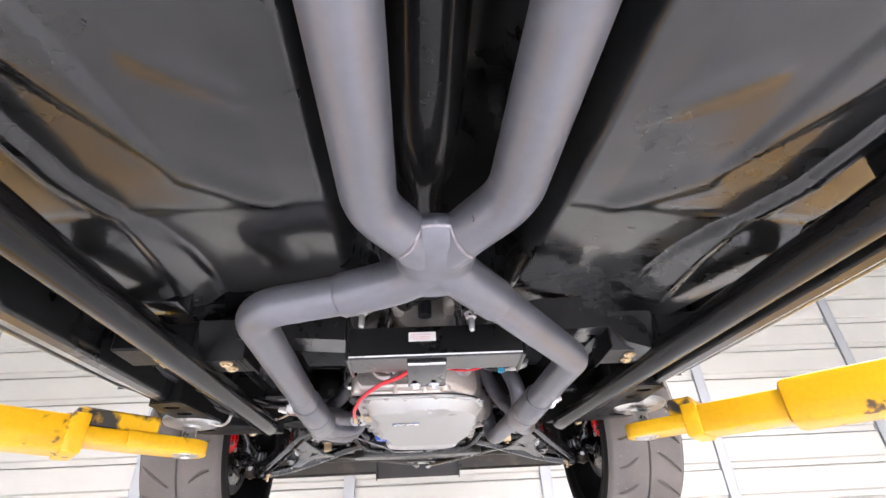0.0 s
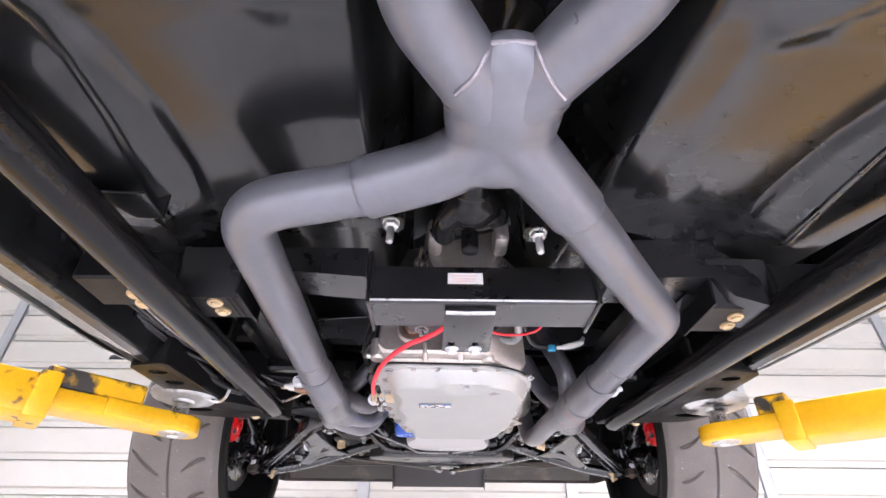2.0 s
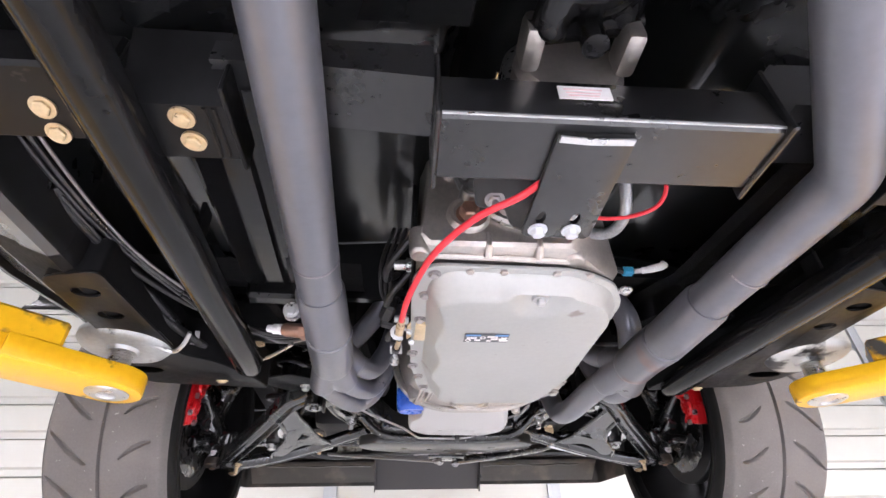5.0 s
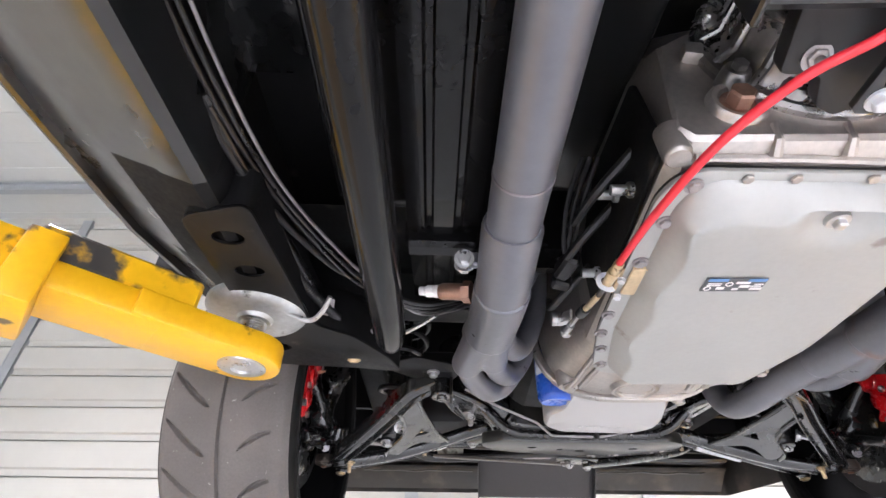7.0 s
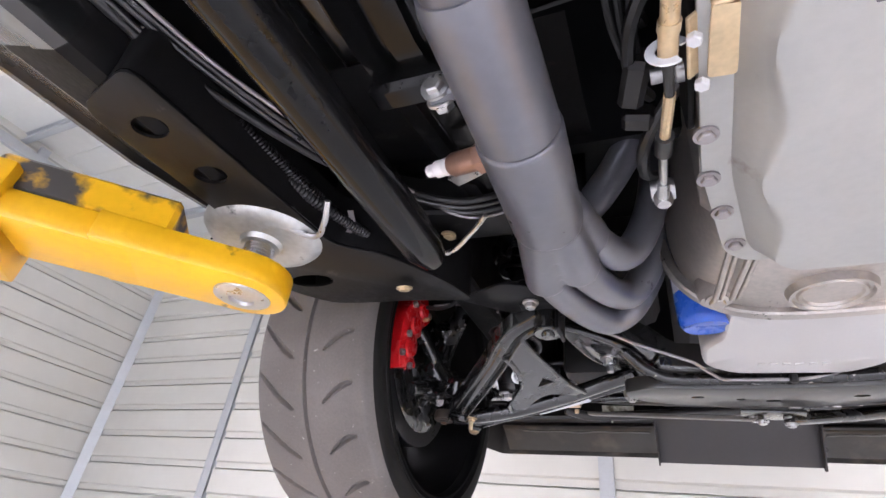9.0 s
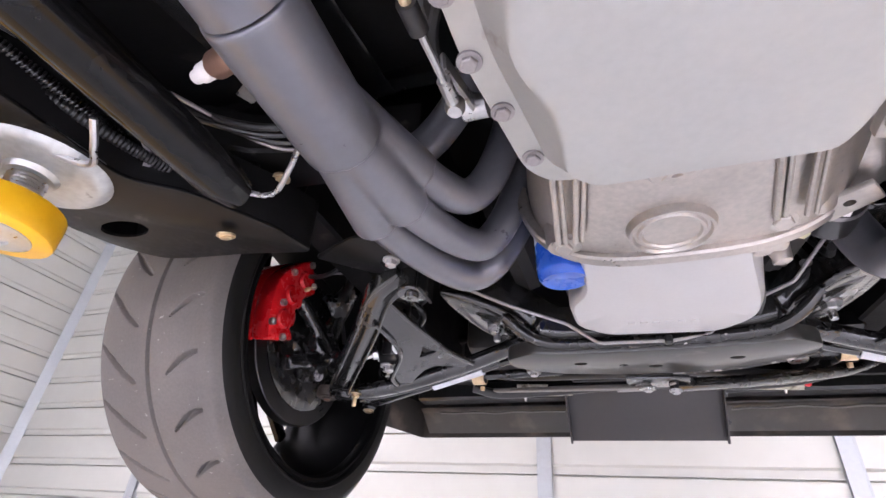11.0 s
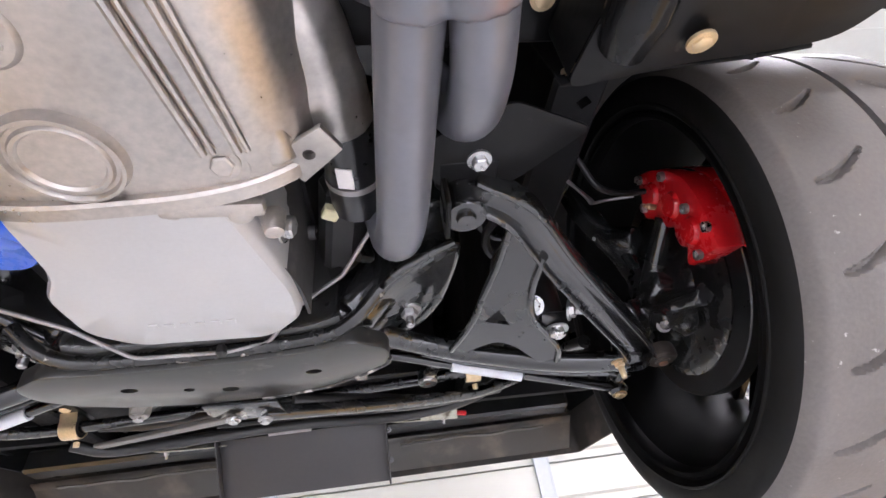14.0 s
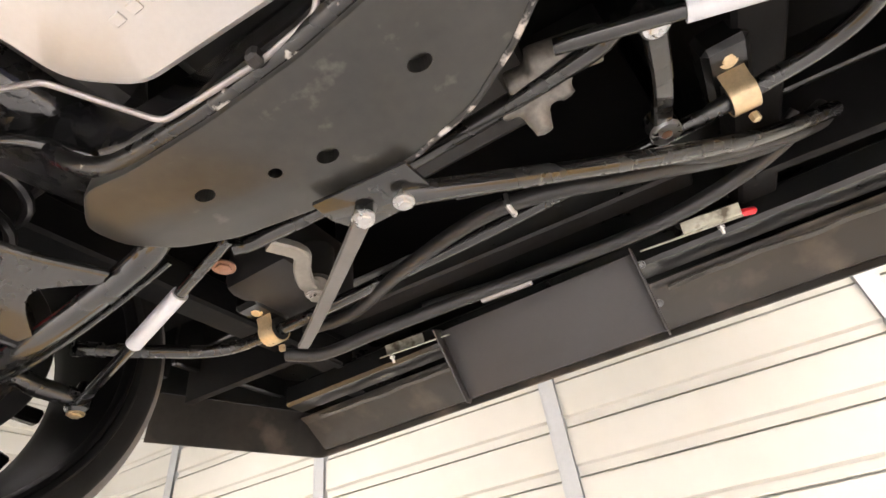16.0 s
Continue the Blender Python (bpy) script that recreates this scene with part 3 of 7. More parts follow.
# sills
SILL = [(0.50, 1.845), (0.575, 1.845), (0.578, 1.675), (0.584, 1.663), (0.598, 1.659), (0.636, 1.674), (0.644, 1.680), (0.70, 1.702), (0.725, 1.717), (0.782, 1.747), (0.787, 1.738), (0.794, 1.738), (0.798, 1.748), (0.803, 1.757), (0.835, 1.773), (0.85, 1.79), (0.87, 1.86), (0.89, 2.10)]
for s in (-1, 1):
    shift = 0.010 if s < 0 else 0.0
    bm = bmesh.new()
    ys = [-2.2 + 0.2 * k for k in range(18)] + [1.40, 1.50, 1.60, 1.66]
    rows = []
    for y in ys:
        tuck = max(0, y - 1.38) / 0.28
        rows.append([bm.verts.new((s * (x + shift - tuck * 0.035 * (x > 0.6)), y, z + tuck * 0.012 * (x > 0.6))) for x, z in SILL])
    for a, b in zip(rows, rows[1:]):
        for k in range(len(SILL) - 1):
            bm.faces.new((a[k], a[k + 1], b[k + 1], b[k]))
    sill = part("sill", bm, SILLPAINT, body, "gloss black sill with a folded pinch seam")
    sill.data.materials.append(BODY_BLACK)
    sill.data.materials.append(UNDERSEAL)
    # sill faces behind the end plate are blackened to stand for its holes' shade
    for face in sill.data.polygons:
        if abs(face.center.x) < 0.72 and face.center.y > 1.2:
            face.material_index = 2
        elif abs(face.center.x) < 0.597:
            face.material_index = 1
    bm = bmesh.new()
    flat = []
    for x, y in ((0.545, 1.20), (0.632, 1.22), (0.640, 1.44), (0.668, 1.50), (0.715, 1.555), (0.692, 1.622), (0.655, 1.668), (0.60, 1.678), (0.52, 1.686), (0.462, 1.698), (0.425, 1.705), (0.44, 1.64), (0.49, 1.545), (0.545, 1.505)):
        q = UNBODY @ V(s * x, y, 1.66)
        flat.append((q.x, q.y))
    plate(bm, rounded(flat, 0.02), 0.004, pose(0, 0, 1.655), 0.001)
    sp = part("sill_end_plate", bm, SEALPLATE, body)
    hole = UNBODY @ V(s * 0.640, 1.588, 1.66)
    near = [UNBODY @ V(s * 0.590, y, 1.66) for y in (1.262, 1.338)]
    # added cup over the end plate that blocks light from its holes
    bm = bmesh.new()
    ring_ = rounded(flat, 0.02)
    lo, hi = [[bm.verts.new((x, y, z)) for x, y in ring_] for z in (1.6595, 1.73)]
    for k in range(len(lo)):
        bm.faces.new((lo[k - 1], lo[k], hi[k], hi[k - 1]))
    bm.faces.new(hi)
    part("sill_hole_backing", bm, UNDERSEAL, body)
    DRILL.append((sp, [((q.x, q.y, 1.65), (0, 0, 1), 0.0145, 1.35) for q in near] + [((hole.x, hole.y, 1.65), (0, 0, 1), 0.019, 1.9)]))
    # outer skin, wings and arches
    bm = bmesh.new()
    box(bm, (s * 0.88, -0.3, 2.2), (0.05, 3.9, 0.3), 0.02)
    box(bm, (s * 0.95, 2.75, 2.15), (0.04, 0.7, 0.65), 0.015)
    box(bm, (s * 0.95, 2.15, 2.36), (0.04, 1.1, 0.3), 0.015)
    part("outer_panel", bm, BODY_BLACK, body)
    bm = bmesh.new()
    arc = [(0.42 * math.cos(a), 0.42 * math.sin(a)) for a in [math.radians(4 + 166 * k / 26) for k in range(27)]]
    ra = [[bm.verts.new((s * x, 2.135 + c, 1.80 + z)) for c, z in arc] for x in (0.50, 0.945)]
    for k in range(26):
        bm.faces.new((ra[0][k], ra[0][k + 1], ra[1][k + 1], ra[1][k]))
    part("wheel_arch", bm, UNDERSEAL, body)
    # closing panel between the sill's end and the wheel arch
    bm = bmesh.new()
    rows = [[bm.verts.new((s * (x + 0.004 * u), y + 0.04 * u, z)) for x, y in ((0.435, 1.688), (0.52, 1.672), (0.60, 1.662), (0.652, 1.652), (0.70, 1.655), (0.80, 1.668), (0.945, 1.676))] for z, u in ((1.664, 0.0), (1.70, 0.15), (1.76, 0.55), (1.84, 1.0), (2.12, 1.0))]
    for v in rows[0][4:]:
        v.co.z = 1.80
    for v in rows[1][4:]:
        v.co.z = 1.81
    for v in rows[2][4:]:
        v.co.z = 1.82
    for a, b in zip(rows, rows[1:]):
        for k in range(6):
            bm.faces.new((a[k], a[k + 1], b[k + 1], b[k]))
    closing = part("arch_closing_panel", bm, UNDERSEAL, body)
    md = closing.modifiers.new("thick", "SOLIDIFY")
    md.thickness = 0.003
    bm = bmesh.new()
    box(bm, (s * 0.50, 2.30, 2.13), (0.02, 1.3, 0.70))
    box(bm, (s * 0.66, 2.73, 2.05), (0.34, 0.02, 0.62))
    part("inner_wing", bm, UNDERSEAL, body)
    bm = bmesh.new()
    box(bm, (s * 0.514, 2.28, 1.812), (0.068, 1.24, 0.07), 0.006)
    wr = part("wing_rail", bm, UNDERSEAL, body)
    DRILL.append((wr, [((s * 0.524, 1.795, 1.77), (0, 0, 1), 0.010, 1.0, 4), ((s * 0.524, 1.832, 1.77), (0, 0, 1), 0.010, 1.0, 4)]))
    # toe plate between floor and wheel arch
    bm = bmesh.new()
    xs = (0.24, 0.40, 0.462, 0.513, 0.64)
    back = (1.635, 1.618, 1.604, 1.573, 1.56)
    rows = [[bm.verts.new((s * x, y0 + (1.712 - y0) * u, z)) for x, y0 in zip(xs, back)] for u, z in ((-0.02, 1.80), (0.0, 1.746), (0.05, 1.742), (0.6, 1.742), (0.85, 1.748), (1.0, 1.77), (1.02, 1.95))]
    for a, b in zip(rows, rows[1:]):
        for k in range(4):
            bm.faces.new((a[k], a[k + 1], b[k + 1], b[k]))
    tp = part("toe_plate", bm, SEALPLATE, body)
    DRILL.append((tp, [((s * 0.482, 1.632, 1.735), (0, 0, 1), 0.011, 1.9)]))
    bm = bmesh.new()
    rows = [[bm.verts.new((s * x, y, z)) for x in (0.22, 0.66)] for y, z in ((1.36, 1.765), (1.50, 1.80), (1.63, 1.85))]
    for a, b in zip(rows, rows[1:]):
        bm.faces.new((a[0], a[1], b[1], b[0]))
    part("toe_board", bm, UNDERSEAL, body)
bm = bmesh.new()
box(bm, (0, 2.4, 2.50), (1.92, 1.8, 0.03), 0.01)
box(bm, (0, -0.4, 2.33), (1.74, 4.0, 0.03))
part("upper_shell", bm, BODY_BLACK, body)
bm = bmesh.new()
box(bm, (0, 2.84, 2.17), (0.86, 0.06, 0.62), 0.006)
part("radiator", bm, MATT, body)
bm = bmesh.new()
box(bm, (0, 2.95, 2.2), (1.9, 0.02, 0.66))
box(bm, (0, 2.90, 1.872), (1.6, 0.38, 0.012), 0.004)
for s in (-1, 1):
    box(bm, (s * 0.80, 2.85, 1.88), (0.02, 0.40, 0.14), 0.004)
part("front_panel", bm, BODY_BLACK, body)

# side tubes along the floor
for cx, end in ((-0.424, 1.572), (0.468, 1.64)):
    t = thing("side_tube", "black steel tube running along the floor beside the sill", "tube", BODY, "side tubes")
    bm = bmesh.new()
    pts = [(cx, -1.9, 1.652), (cx, 0.6, 1.652), (cx, end - 0.12, 1.650), (cx, end - 0.03, 1.648), (cx, end, 1.650), (cx, end + 0.008, 1.657)]
    sweep(bm, pts, [0.026, 0.026, 0.026, 0.0255, 0.02, 0.01], 24)
    part("tube", bm, TUBEPAINT, t)
    bm = bmesh.new()
    sgn = -1 if cx < 0 else 1
    plate(bm, [(0, 0), (0.05, 0), (0.05, 0.048), (0.046, 0.048), (0.046, 0.004), (0, 0.004)], 0.125, Matrix(((0, 0, 1, cx + sgn * 0.08), (1, 0, 0, 0.715), (0, 1, 0, 1.69), (0, 0, 0, 1))), 0.0008)
    part("hanger_bracket", bm, BODY_BLACK, t)
    for y in (-1.35, -0.45, 0.36, 1.18):
        bm = bmesh.new()
        box(bm, (cx, y, 1.70), (0.006, 0.03, 0.07), 0.001)
        part("standoff", bm, UNDERSEAL, t)


# ---- exhaust ----
PR, PF = 0.0325, 0.0305
exhaust = thing("exhaust_crossover", "grey ceramic-coated exhaust crossover with welded X joint", "exhaust pipe")


def pipe(name, pts, rad, r=PR, parent=None, n=28, seg=10, mat_=None, caps=True):
    bm = bmesh.new()
    sweep(bm, fillet(pts, rad, seg), r, n, caps)
    return part(name, bm, mat_ or CERAMIC, parent or exhaust, smooth=50)


pipe("rear_pipe", [(0.05, -2.0, 1.55), (-0.018, 0.0, 1.640), (-0.0255, 0.465, 1.651), (0.042, 0.568, 1.650)], [0.3, 0.105])
pipe("rear_pipe", [(0.22, -2.0, 1.55), (0.160, 0.0, 1.640), (0.1415, 0.452, 1.651), (0.058, 0.568, 1.650)], [0.3, 0.105])
pipe("front_pipe", [(-0.02, 0.655, 1.645), (-0.06, 0.667, 1.643), (-0.234, 0.702, 1.634), (-0.2525, 1.15, 1.636), (-0.256, 1.24, 1.636)], [0.1, 0.075, 0.4], PF)
pipe("front_pipe", [(0.10, 0.65, 1.645), (0.13, 0.684, 1.643), (0.336, 0.965, 1.632), (0.312, 1.24, 1.626)], [0.1, 0.06], PF)


def blended(name, rods, material, parent, voxel=0.0032, rounds=10, label=""):
    """Tubes and lumps melted into one smooth casting."""
    bm = bmesh.new()
    for pts, r in rods:
        if len(pts) == 1:
            ret = bmesh.ops.create_uvsphere(bm, u_segments=24, v_segments=14, radius=1)
            bmesh.ops.scale(bm, verts=ret["verts"], vec=r)
            bmesh.ops.translate(bm, verts=ret["verts"], vec=pts[0])
        else:
            sweep(bm, pts, r, 24)
    ob = part(name, bm, material, parent, label, smooth=80)
    md = ob.modifiers.new("melt", "REMESH")
    md.mode, md.voxel_size, md.use_smooth_shade = "VOXEL", voxel, True
    sm = ob.modifiers.new("soften", "SMOOTH")
    sm.iterations, sm.factor = rounds, 0.5
    return ob


blended("x_joint", [
    (spline([(0.018, 0.538, 1.650), (0.052, 0.588, 1.650), (0.09, 0.636, 1.647), (0.150, 0.712, 1.642)], 6), [0.031, 0.0335, 0.0345, 0.0345]),
    (spline([(0.086, 0.538, 1.650), (0.050, 0.590, 1.650), (0.002, 0.640, 1.647), (-0.09, 0.674, 1.641)], 6), [0.031, 0.0335, 0.0345, 0.0345]),
    ([(0.0515, 0.572, 1.650)], (0.056, 0.080, 0.0345)), ([(0.034, 0.525, 1.650), (0.069, 0.525, 1.650)], 0.026),
    ([(0.05, 0.625, 1.648)], (0.066, 0.040, 0.033))], CERAMIC, exhaust, voxel=0.0028, rounds=8)
for pts in ([(0.034, 0.498, 1.643), (0.052, 0.4965, 1.643), (0.069, 0.498, 1.643)], [(0.034, 0.499, 1.645), (0.028, 0.503, 1.630), (0.020, 0.513, 1.6195), (0.006, 0.527, 1.6165)], [(0.069, 0.499, 1.645), (0.074, 0.505, 1.630), (0.083, 0.517, 1.6195), (0.096, 0.531, 1.6165)]):
    bm = bmesh.new()
    sweep(bm, spline(pts, 6), 0.0024, 8)
    part("weld_seam", bm, WELD, exhaust)


def ring(parent, at, d, r, w=0.004, t=0.002, material=None, name="joint_ring"):
    bm = bmesh.new()
    lathe(bm, [(r - 0.003, -w / 2), (r + t, -w / 2), (r + t, w / 2), (r - 0.003, w / 2)], axis(at, d), 36, True)
    return part(name, bm, material or CERAMIC, parent)


ring(exhaust, (-0.2525, 1.15, 1.636), (0, 1, 0), PF, 0.003, 0.001, WELD)
ring(exhaust, (0.322, 1.14, 1.628), (-0.1, 1, 0), PF, 0.003, 0.001, WELD)

# headers
hl = thing("exhaust_header", "grey coated four-tube exhaust header with oxygen sensor", "exhaust header", None, "exhaust headers")
bm = bmesh.new()
sweep(bm, [(-0.256, 1.225, 1.636), (-0.256, 1.235, 1.636), (-0.258, 1.36, 1.637), (-0.258, 1.362, 1.637)], [0.0325, 0.0352, 0.0362, 0.034], 32)
part("slip_sleeve", bm, CERAMIC, hl)
blended("collector", [(spline([(-0.258, 1.36, 1.637), (-0.262, 1.43, 1.641), (-0.268, 1.51, 1.648)], 5), 0.0385),
    ([(-0.27, 1.47, 1.648), (-0.302, 1.648, 1.656)], 0.0275), ([(-0.265, 1.47, 1.648), (-0.256, 1.632, 1.658)], 0.0275), ([(-0.262, 1.47, 1.66), (-0.240, 1.612, 1.69)], 0.027), ([(-0.27, 1.47, 1.66), (-0.285, 1.61, 1.70)], 0.026)], CERAMIC, hl, rounds=5)
for pts in ([(-0.300, 1.62, 1.656), (-0.294, 1.70, 1.664), (-0.272, 1.79, 1.673), (-0.242, 1.842, 1.682), (-0.205, 1.852, 1.715), (-0.165, 1.855, 1.80), (-0.15, 1.86, 1.90)],
            [(-0.257, 1.61, 1.658), (-0.247, 1.68, 1.668), (-0.227, 1.755, 1.684), (-0.205, 1.785, 1.70), (-0.178, 1.79, 1.745), (-0.155, 1.79, 1.82), (-0.14, 1.79, 1.91)],
            [(-0.241, 1.59, 1.688), (-0.229, 1.64, 1.694), (-0.207, 1.685, 1.704), (-0.184, 1.70, 1.735), (-0.16, 1.70, 1.80), (-0.14, 1.70, 1.92)],
            [(-0.282, 1.59, 1.70), (-0.262, 1.63, 1.735), (-0.225, 1.635, 1.775), (-0.18, 1.62, 1.84), (-0.15, 1.61, 1.93)]):
    bm = bmesh.new()
    sweep(bm, spline(pts, 8), 0.0222, 24)
    part("primary_tube", bm, CERAMIC, hl, smooth=60)
hr = thing("exhaust_header", "grey coated exhaust header with a heat-stained collector", "exhaust header", None, "exhaust headers")
bm = bmesh.new()
sweep(bm, [(0.3125, 1.225, 1.626), (0.3122, 1.235, 1.626), (0.302, 1.352, 1.622), (0.302, 1.354, 1.622)], [0.0325, 0.0352, 0.0362, 0.034], 32)
part("slip_sleeve", bm, CERAMIC, hr)
blended("collector", [(spline([(0.302, 1.352, 1.622), (0.302, 1.42, 1.630), (0.308, 1.50, 1.638)], 5), 0.0375),
    ([(0.305, 1.49, 1.64), (0.296, 1.62, 1.650)], 0.029), ([(0.312, 1.49, 1.638), (0.345, 1.615, 1.642)], 0.029), ([(0.305, 1.49, 1.65), (0.30, 1.59, 1.69)], 0.026)], RUSTED, hr, label="grey collector with brown heat stains")
for pts, r in (([(0.296, 1.61, 1.652), (0.290, 1.70, 1.656), (0.281, 1.84, 1.660), (0.272, 1.90, 1.680), (0.262, 1.925, 1.74), (0.24, 1.93, 1.86)], 0.0265),
            ([(0.345, 1.605, 1.645), (0.349, 1.68, 1.652), (0.345, 1.73, 1.675), (0.33, 1.75, 1.73), (0.29, 1.76, 1.86)], 0.025),
            ([(0.30, 1.58, 1.69), (0.285, 1.63, 1.72), (0.25, 1.64, 1.78), (0.20, 1.63, 1.9)], 0.023),
            ([(0.31, 1.50, 1.66), (0.30, 1.46, 1.72), (0.27, 1.47, 1.80), (0.22, 1.50, 1.92)], 0.023)):
    bm = bmesh.new()
    sweep(bm, spline(pts, 8), r, 24)
    part("primary_tube", bm, CERAMIC, hr, smooth=60)


def sensor(at, d, label):
    """An oxygen sensor: hexagon, sleeve, boot and wire."""
    t = thing("oxygen_sensor", label, "sensor", axis(at, d) @ Matrix.Scale(1.45, 4))
    bm = bmesh.new()
    lathe(bm, [(0, 0), (0.011, 0), (0.011, 0.008), (0, 0.008)], None, 6)
    lathe(bm, [(0.0085, 0.006), (0.0085, 0.030), (0.007, 0.033), (0, 0.033)], None, 18)
    part("sensor_body", bm, COPPER, t, "brown heat-tinted metal sleeve")
    bm = bmesh.new()
    lathe(bm, [(0, 0.032), (0.0065, 0.032), (0.0065, 0.038), (0.005, 0.039), (0.0062, 0.041), (0.0062, 0.046), (0.0045, 0.048), (0.0045, 0.054), (0, 0.056)], None, 16)
    part("boot", bm, WHITE, t, "pale ribbed boot")
    return t


sensor((-0.298, 1.402, 1.656), (-1, 0.28, 0.2), "oxygen sensor screwed into the grey collector")
sensor((0.338, 1.40, 1.645), (1, 0.1, 0.3), "oxygen sensor in the heat-stained collector")

# slip clamps with their bolts
for at, side in (((-0.257, 1.31, 1.637), -1), ((0.306, 1.31, 1.624), 1)):
    t = thing("pipe_clamp", "bolted tab clamp on the exhaust slip joint", "clamp", None, "pipe clamps")
    bm = bmesh.new()
    box(bm, (at[0] + side * 0.046, at[1], at[2] + 0.008), (0.03, 0.012, 0.02), 0.003)
    part("tab", bm, CERAMIC, t)
    bolt(t, (at[0] + side * 0.052, at[1] + 0.006, at[2] + 0.006), (0, 1, -0.2), 0.008, 0.01, ZINC)
    bolt(t, (at[0] + side * 0.052, at[1] - 0.006, at[2] + 0.006), (0, -1, -0.2), 0.008, 0.008, ZINC)


# ---- transmission and engine ----
def inset(outline, f, c):
    return [(c[0] + (x - c[0]) * f, c[1] + (y - c[1]) * f) for x, y in outline]


def loft(bm, rows, closed=True, caps=True):
    rs = [[bm.verts.new(p) for p in row] for row in rows]
    m = len(rs[0])
    for a, b in zip(rs, rs[1:]):
        for k in range(m if closed else m - 1):
            bm.faces.new((a[k], a[(k + 1) % m], b[(k + 1) % m], b[k]))
    if caps and closed:
        bm.faces.new(rs[0][::-1])
        bm.faces.new(rs[-1])
    return rs


trans = thing("automatic_transmission", "cast aluminium automatic transmission with a pressed steel pan", "transmission")
bm = bmesh.new()
loft(bm, [[(x, y, z) for x, z in row] for y, row in (
    (1.100, ((-0.106, 1.632), (0.068, 1.632), (0.078, 1.644), (0.10, 1.79), (0.07, 1.84), (-0.055, 1.806), (-0.104, 1.770), (-0.117, 1.644))),
    (1.104, ((-0.109, 1.627), (0.071, 1.627), (0.082, 1.640), (0.103, 1.795), (0.073, 1.845), (-0.056, 1.809), (-0.107, 1.773), (-0.121, 1.640))),
    (1.125, ((-0.112, 1.620), (0.100, 1.620), (0.112, 1.634), (0.120, 1.82), (0.085, 1.87), (-0.062, 1.84), (-0.108, 1.79), (-0.122, 1.634))),
    (1.165, ((-0.110, 1.618), (0.142, 1.618), (0.154, 1.634), (0.148, 1.845), (0.109, 1.89), (-0.077, 1.89), (-0.116, 1.845), (-0.122, 1.634))),
    (1.50, ((-0.110, 1.618), (0.142, 1.618), (0.154, 1.634), (0.148, 1.885), (0.109, 1.93), (-0.077, 1.93), (-0.116, 1.885), (-0.122, 1.634))))])
case = part("case", bm, CAST, trans, smooth=30)
# pads and ribs cast on the rear face of the case
bm = bmesh.new()
for x, y in ((-0.119, 1.116), (0.079, 1.123)):
    lathe(bm, [(0, -0.007), (0.0105, -0.007), (0.0125, -0.005), (0.0135, 0.0), (0.0145, 0.03), (0, 0.03)], pose(x, y, 1.625), 22)
for x in (-0.034, 0.030):
    sweep(bm, [(x, 1.099, 1.645), (x, 1.103, 1.628), (x, 1.115, 1.620)], [0.0035, 0.0045, 0.006], 8)
sweep(bm, [(-0.104, 1.118, 1.621), (-0.012, 1.119, 1.6205), (0.072, 1.124, 1.621)], 0.0042, 8)
part("case_ribs", bm, CAST, trans)
# extension housing: flange ring, cone and ribs running back from it
HC = V(0.030, 1.10, 1.755)
CASTDARK = mat("polished_cast_aluminium", (0.40, 0.39, 0.385), 0.27, 0.9, 0.2, 9, 120, 0.12, stain=((0.16, 0.155, 0.15), 9, 0.52, 0.2), dist=0.001)
bm = bmesh.new()
lathe(bm, [(0.100, 0.004), (0.106, 0.001), (0.107, -0.006), (0.104, -0.010), (0.097, -0.011), (0.093, -0.008), (0.088, -0.007), (0.080, -0.016), (0.074, -0.05), (0.068, -0.10), (0.064, -0.16), (0.05, -0.162), (0.05, 0.004)], axis(tuple(HC), (0, 1, 0)), 56, True)
tailh = part("extension_housing", bm, CASTDARK, trans, "dull polished cast extension housing", smooth=40)
bm = bmesh.new()
for a in (148, 172, 196, 222, 250):
    t = radians(a)
    c, q = math.cos(t), math.sin(t)
    sweep(bm, [HC + V(0.098 * c, -0.008, 0.098 * q), HC + V(0.083 * c, -0.022, 0.083 * q), HC + V(0.079 * c, -0.06, 0.079 * q), HC + V(0.070 * c, -0.13, 0.070 * q)], [0.0042, 0.0042, 0.0036, 0.003], 8)
sweep(bm, [HC + V(0.077 * math.cos(radians(a)), -0.062, 0.077 * math.sin(radians(a))) for a in range(140, 262, 6)], 0.0034, 8)
part("housing_rib", bm, CASTDARK, tailh)
for a, rr in ((146, 0.094), (212, 0.100), (244, 0.086), (300, 0.096)):
    t = radians(a)
    p = HC + V(rr * math.cos(t), -0.004, rr * math.sin(t))
    bm = bmesh.new()
    lathe(bm, [(0, -0.016), (0.0115, -0.016), (0.0135, -0.012), (0.0150, 0.006), (0, 0.006)], axis(tuple(p), (0, 1, 0)), 22)
    part("bolt_boss", bm, CASTDARK, tailh)
    bolt(trans, tuple(p + V(0, -0.016, 0)), (0, -1, -0.1), 0.0072, 0.007, CASTDARK, washer=False, name="tail_bolt")
bm = bmesh.new()
box(bm, (-0.079, 1.098, 1.750), (0.020, 0.022, 0.022), 0.004, (0, 14, 0), 2)
part("square_boss", bm, CAST, trans)
bm = bmesh.new()
lathe(bm, [(0.0165, -0.002), (0.0195, -0.006), (0.0245, -0.007), (0.0275, -0.004), (0.029, 0.004), (0.0165, 0.004)], axis((-0.058, 1.099, 1.672), (0, 1, 0)), 32, True)
part("plug_boss", bm, CAST, trans)
bm = bmesh.new()
lathe(bm, [(0, -0.003), (0.0165, -0.003), (0.0165, 0.004), (0, 0.004)], axis((-0.058, 1.099, 1.672), (0, 1, 0)), 28)
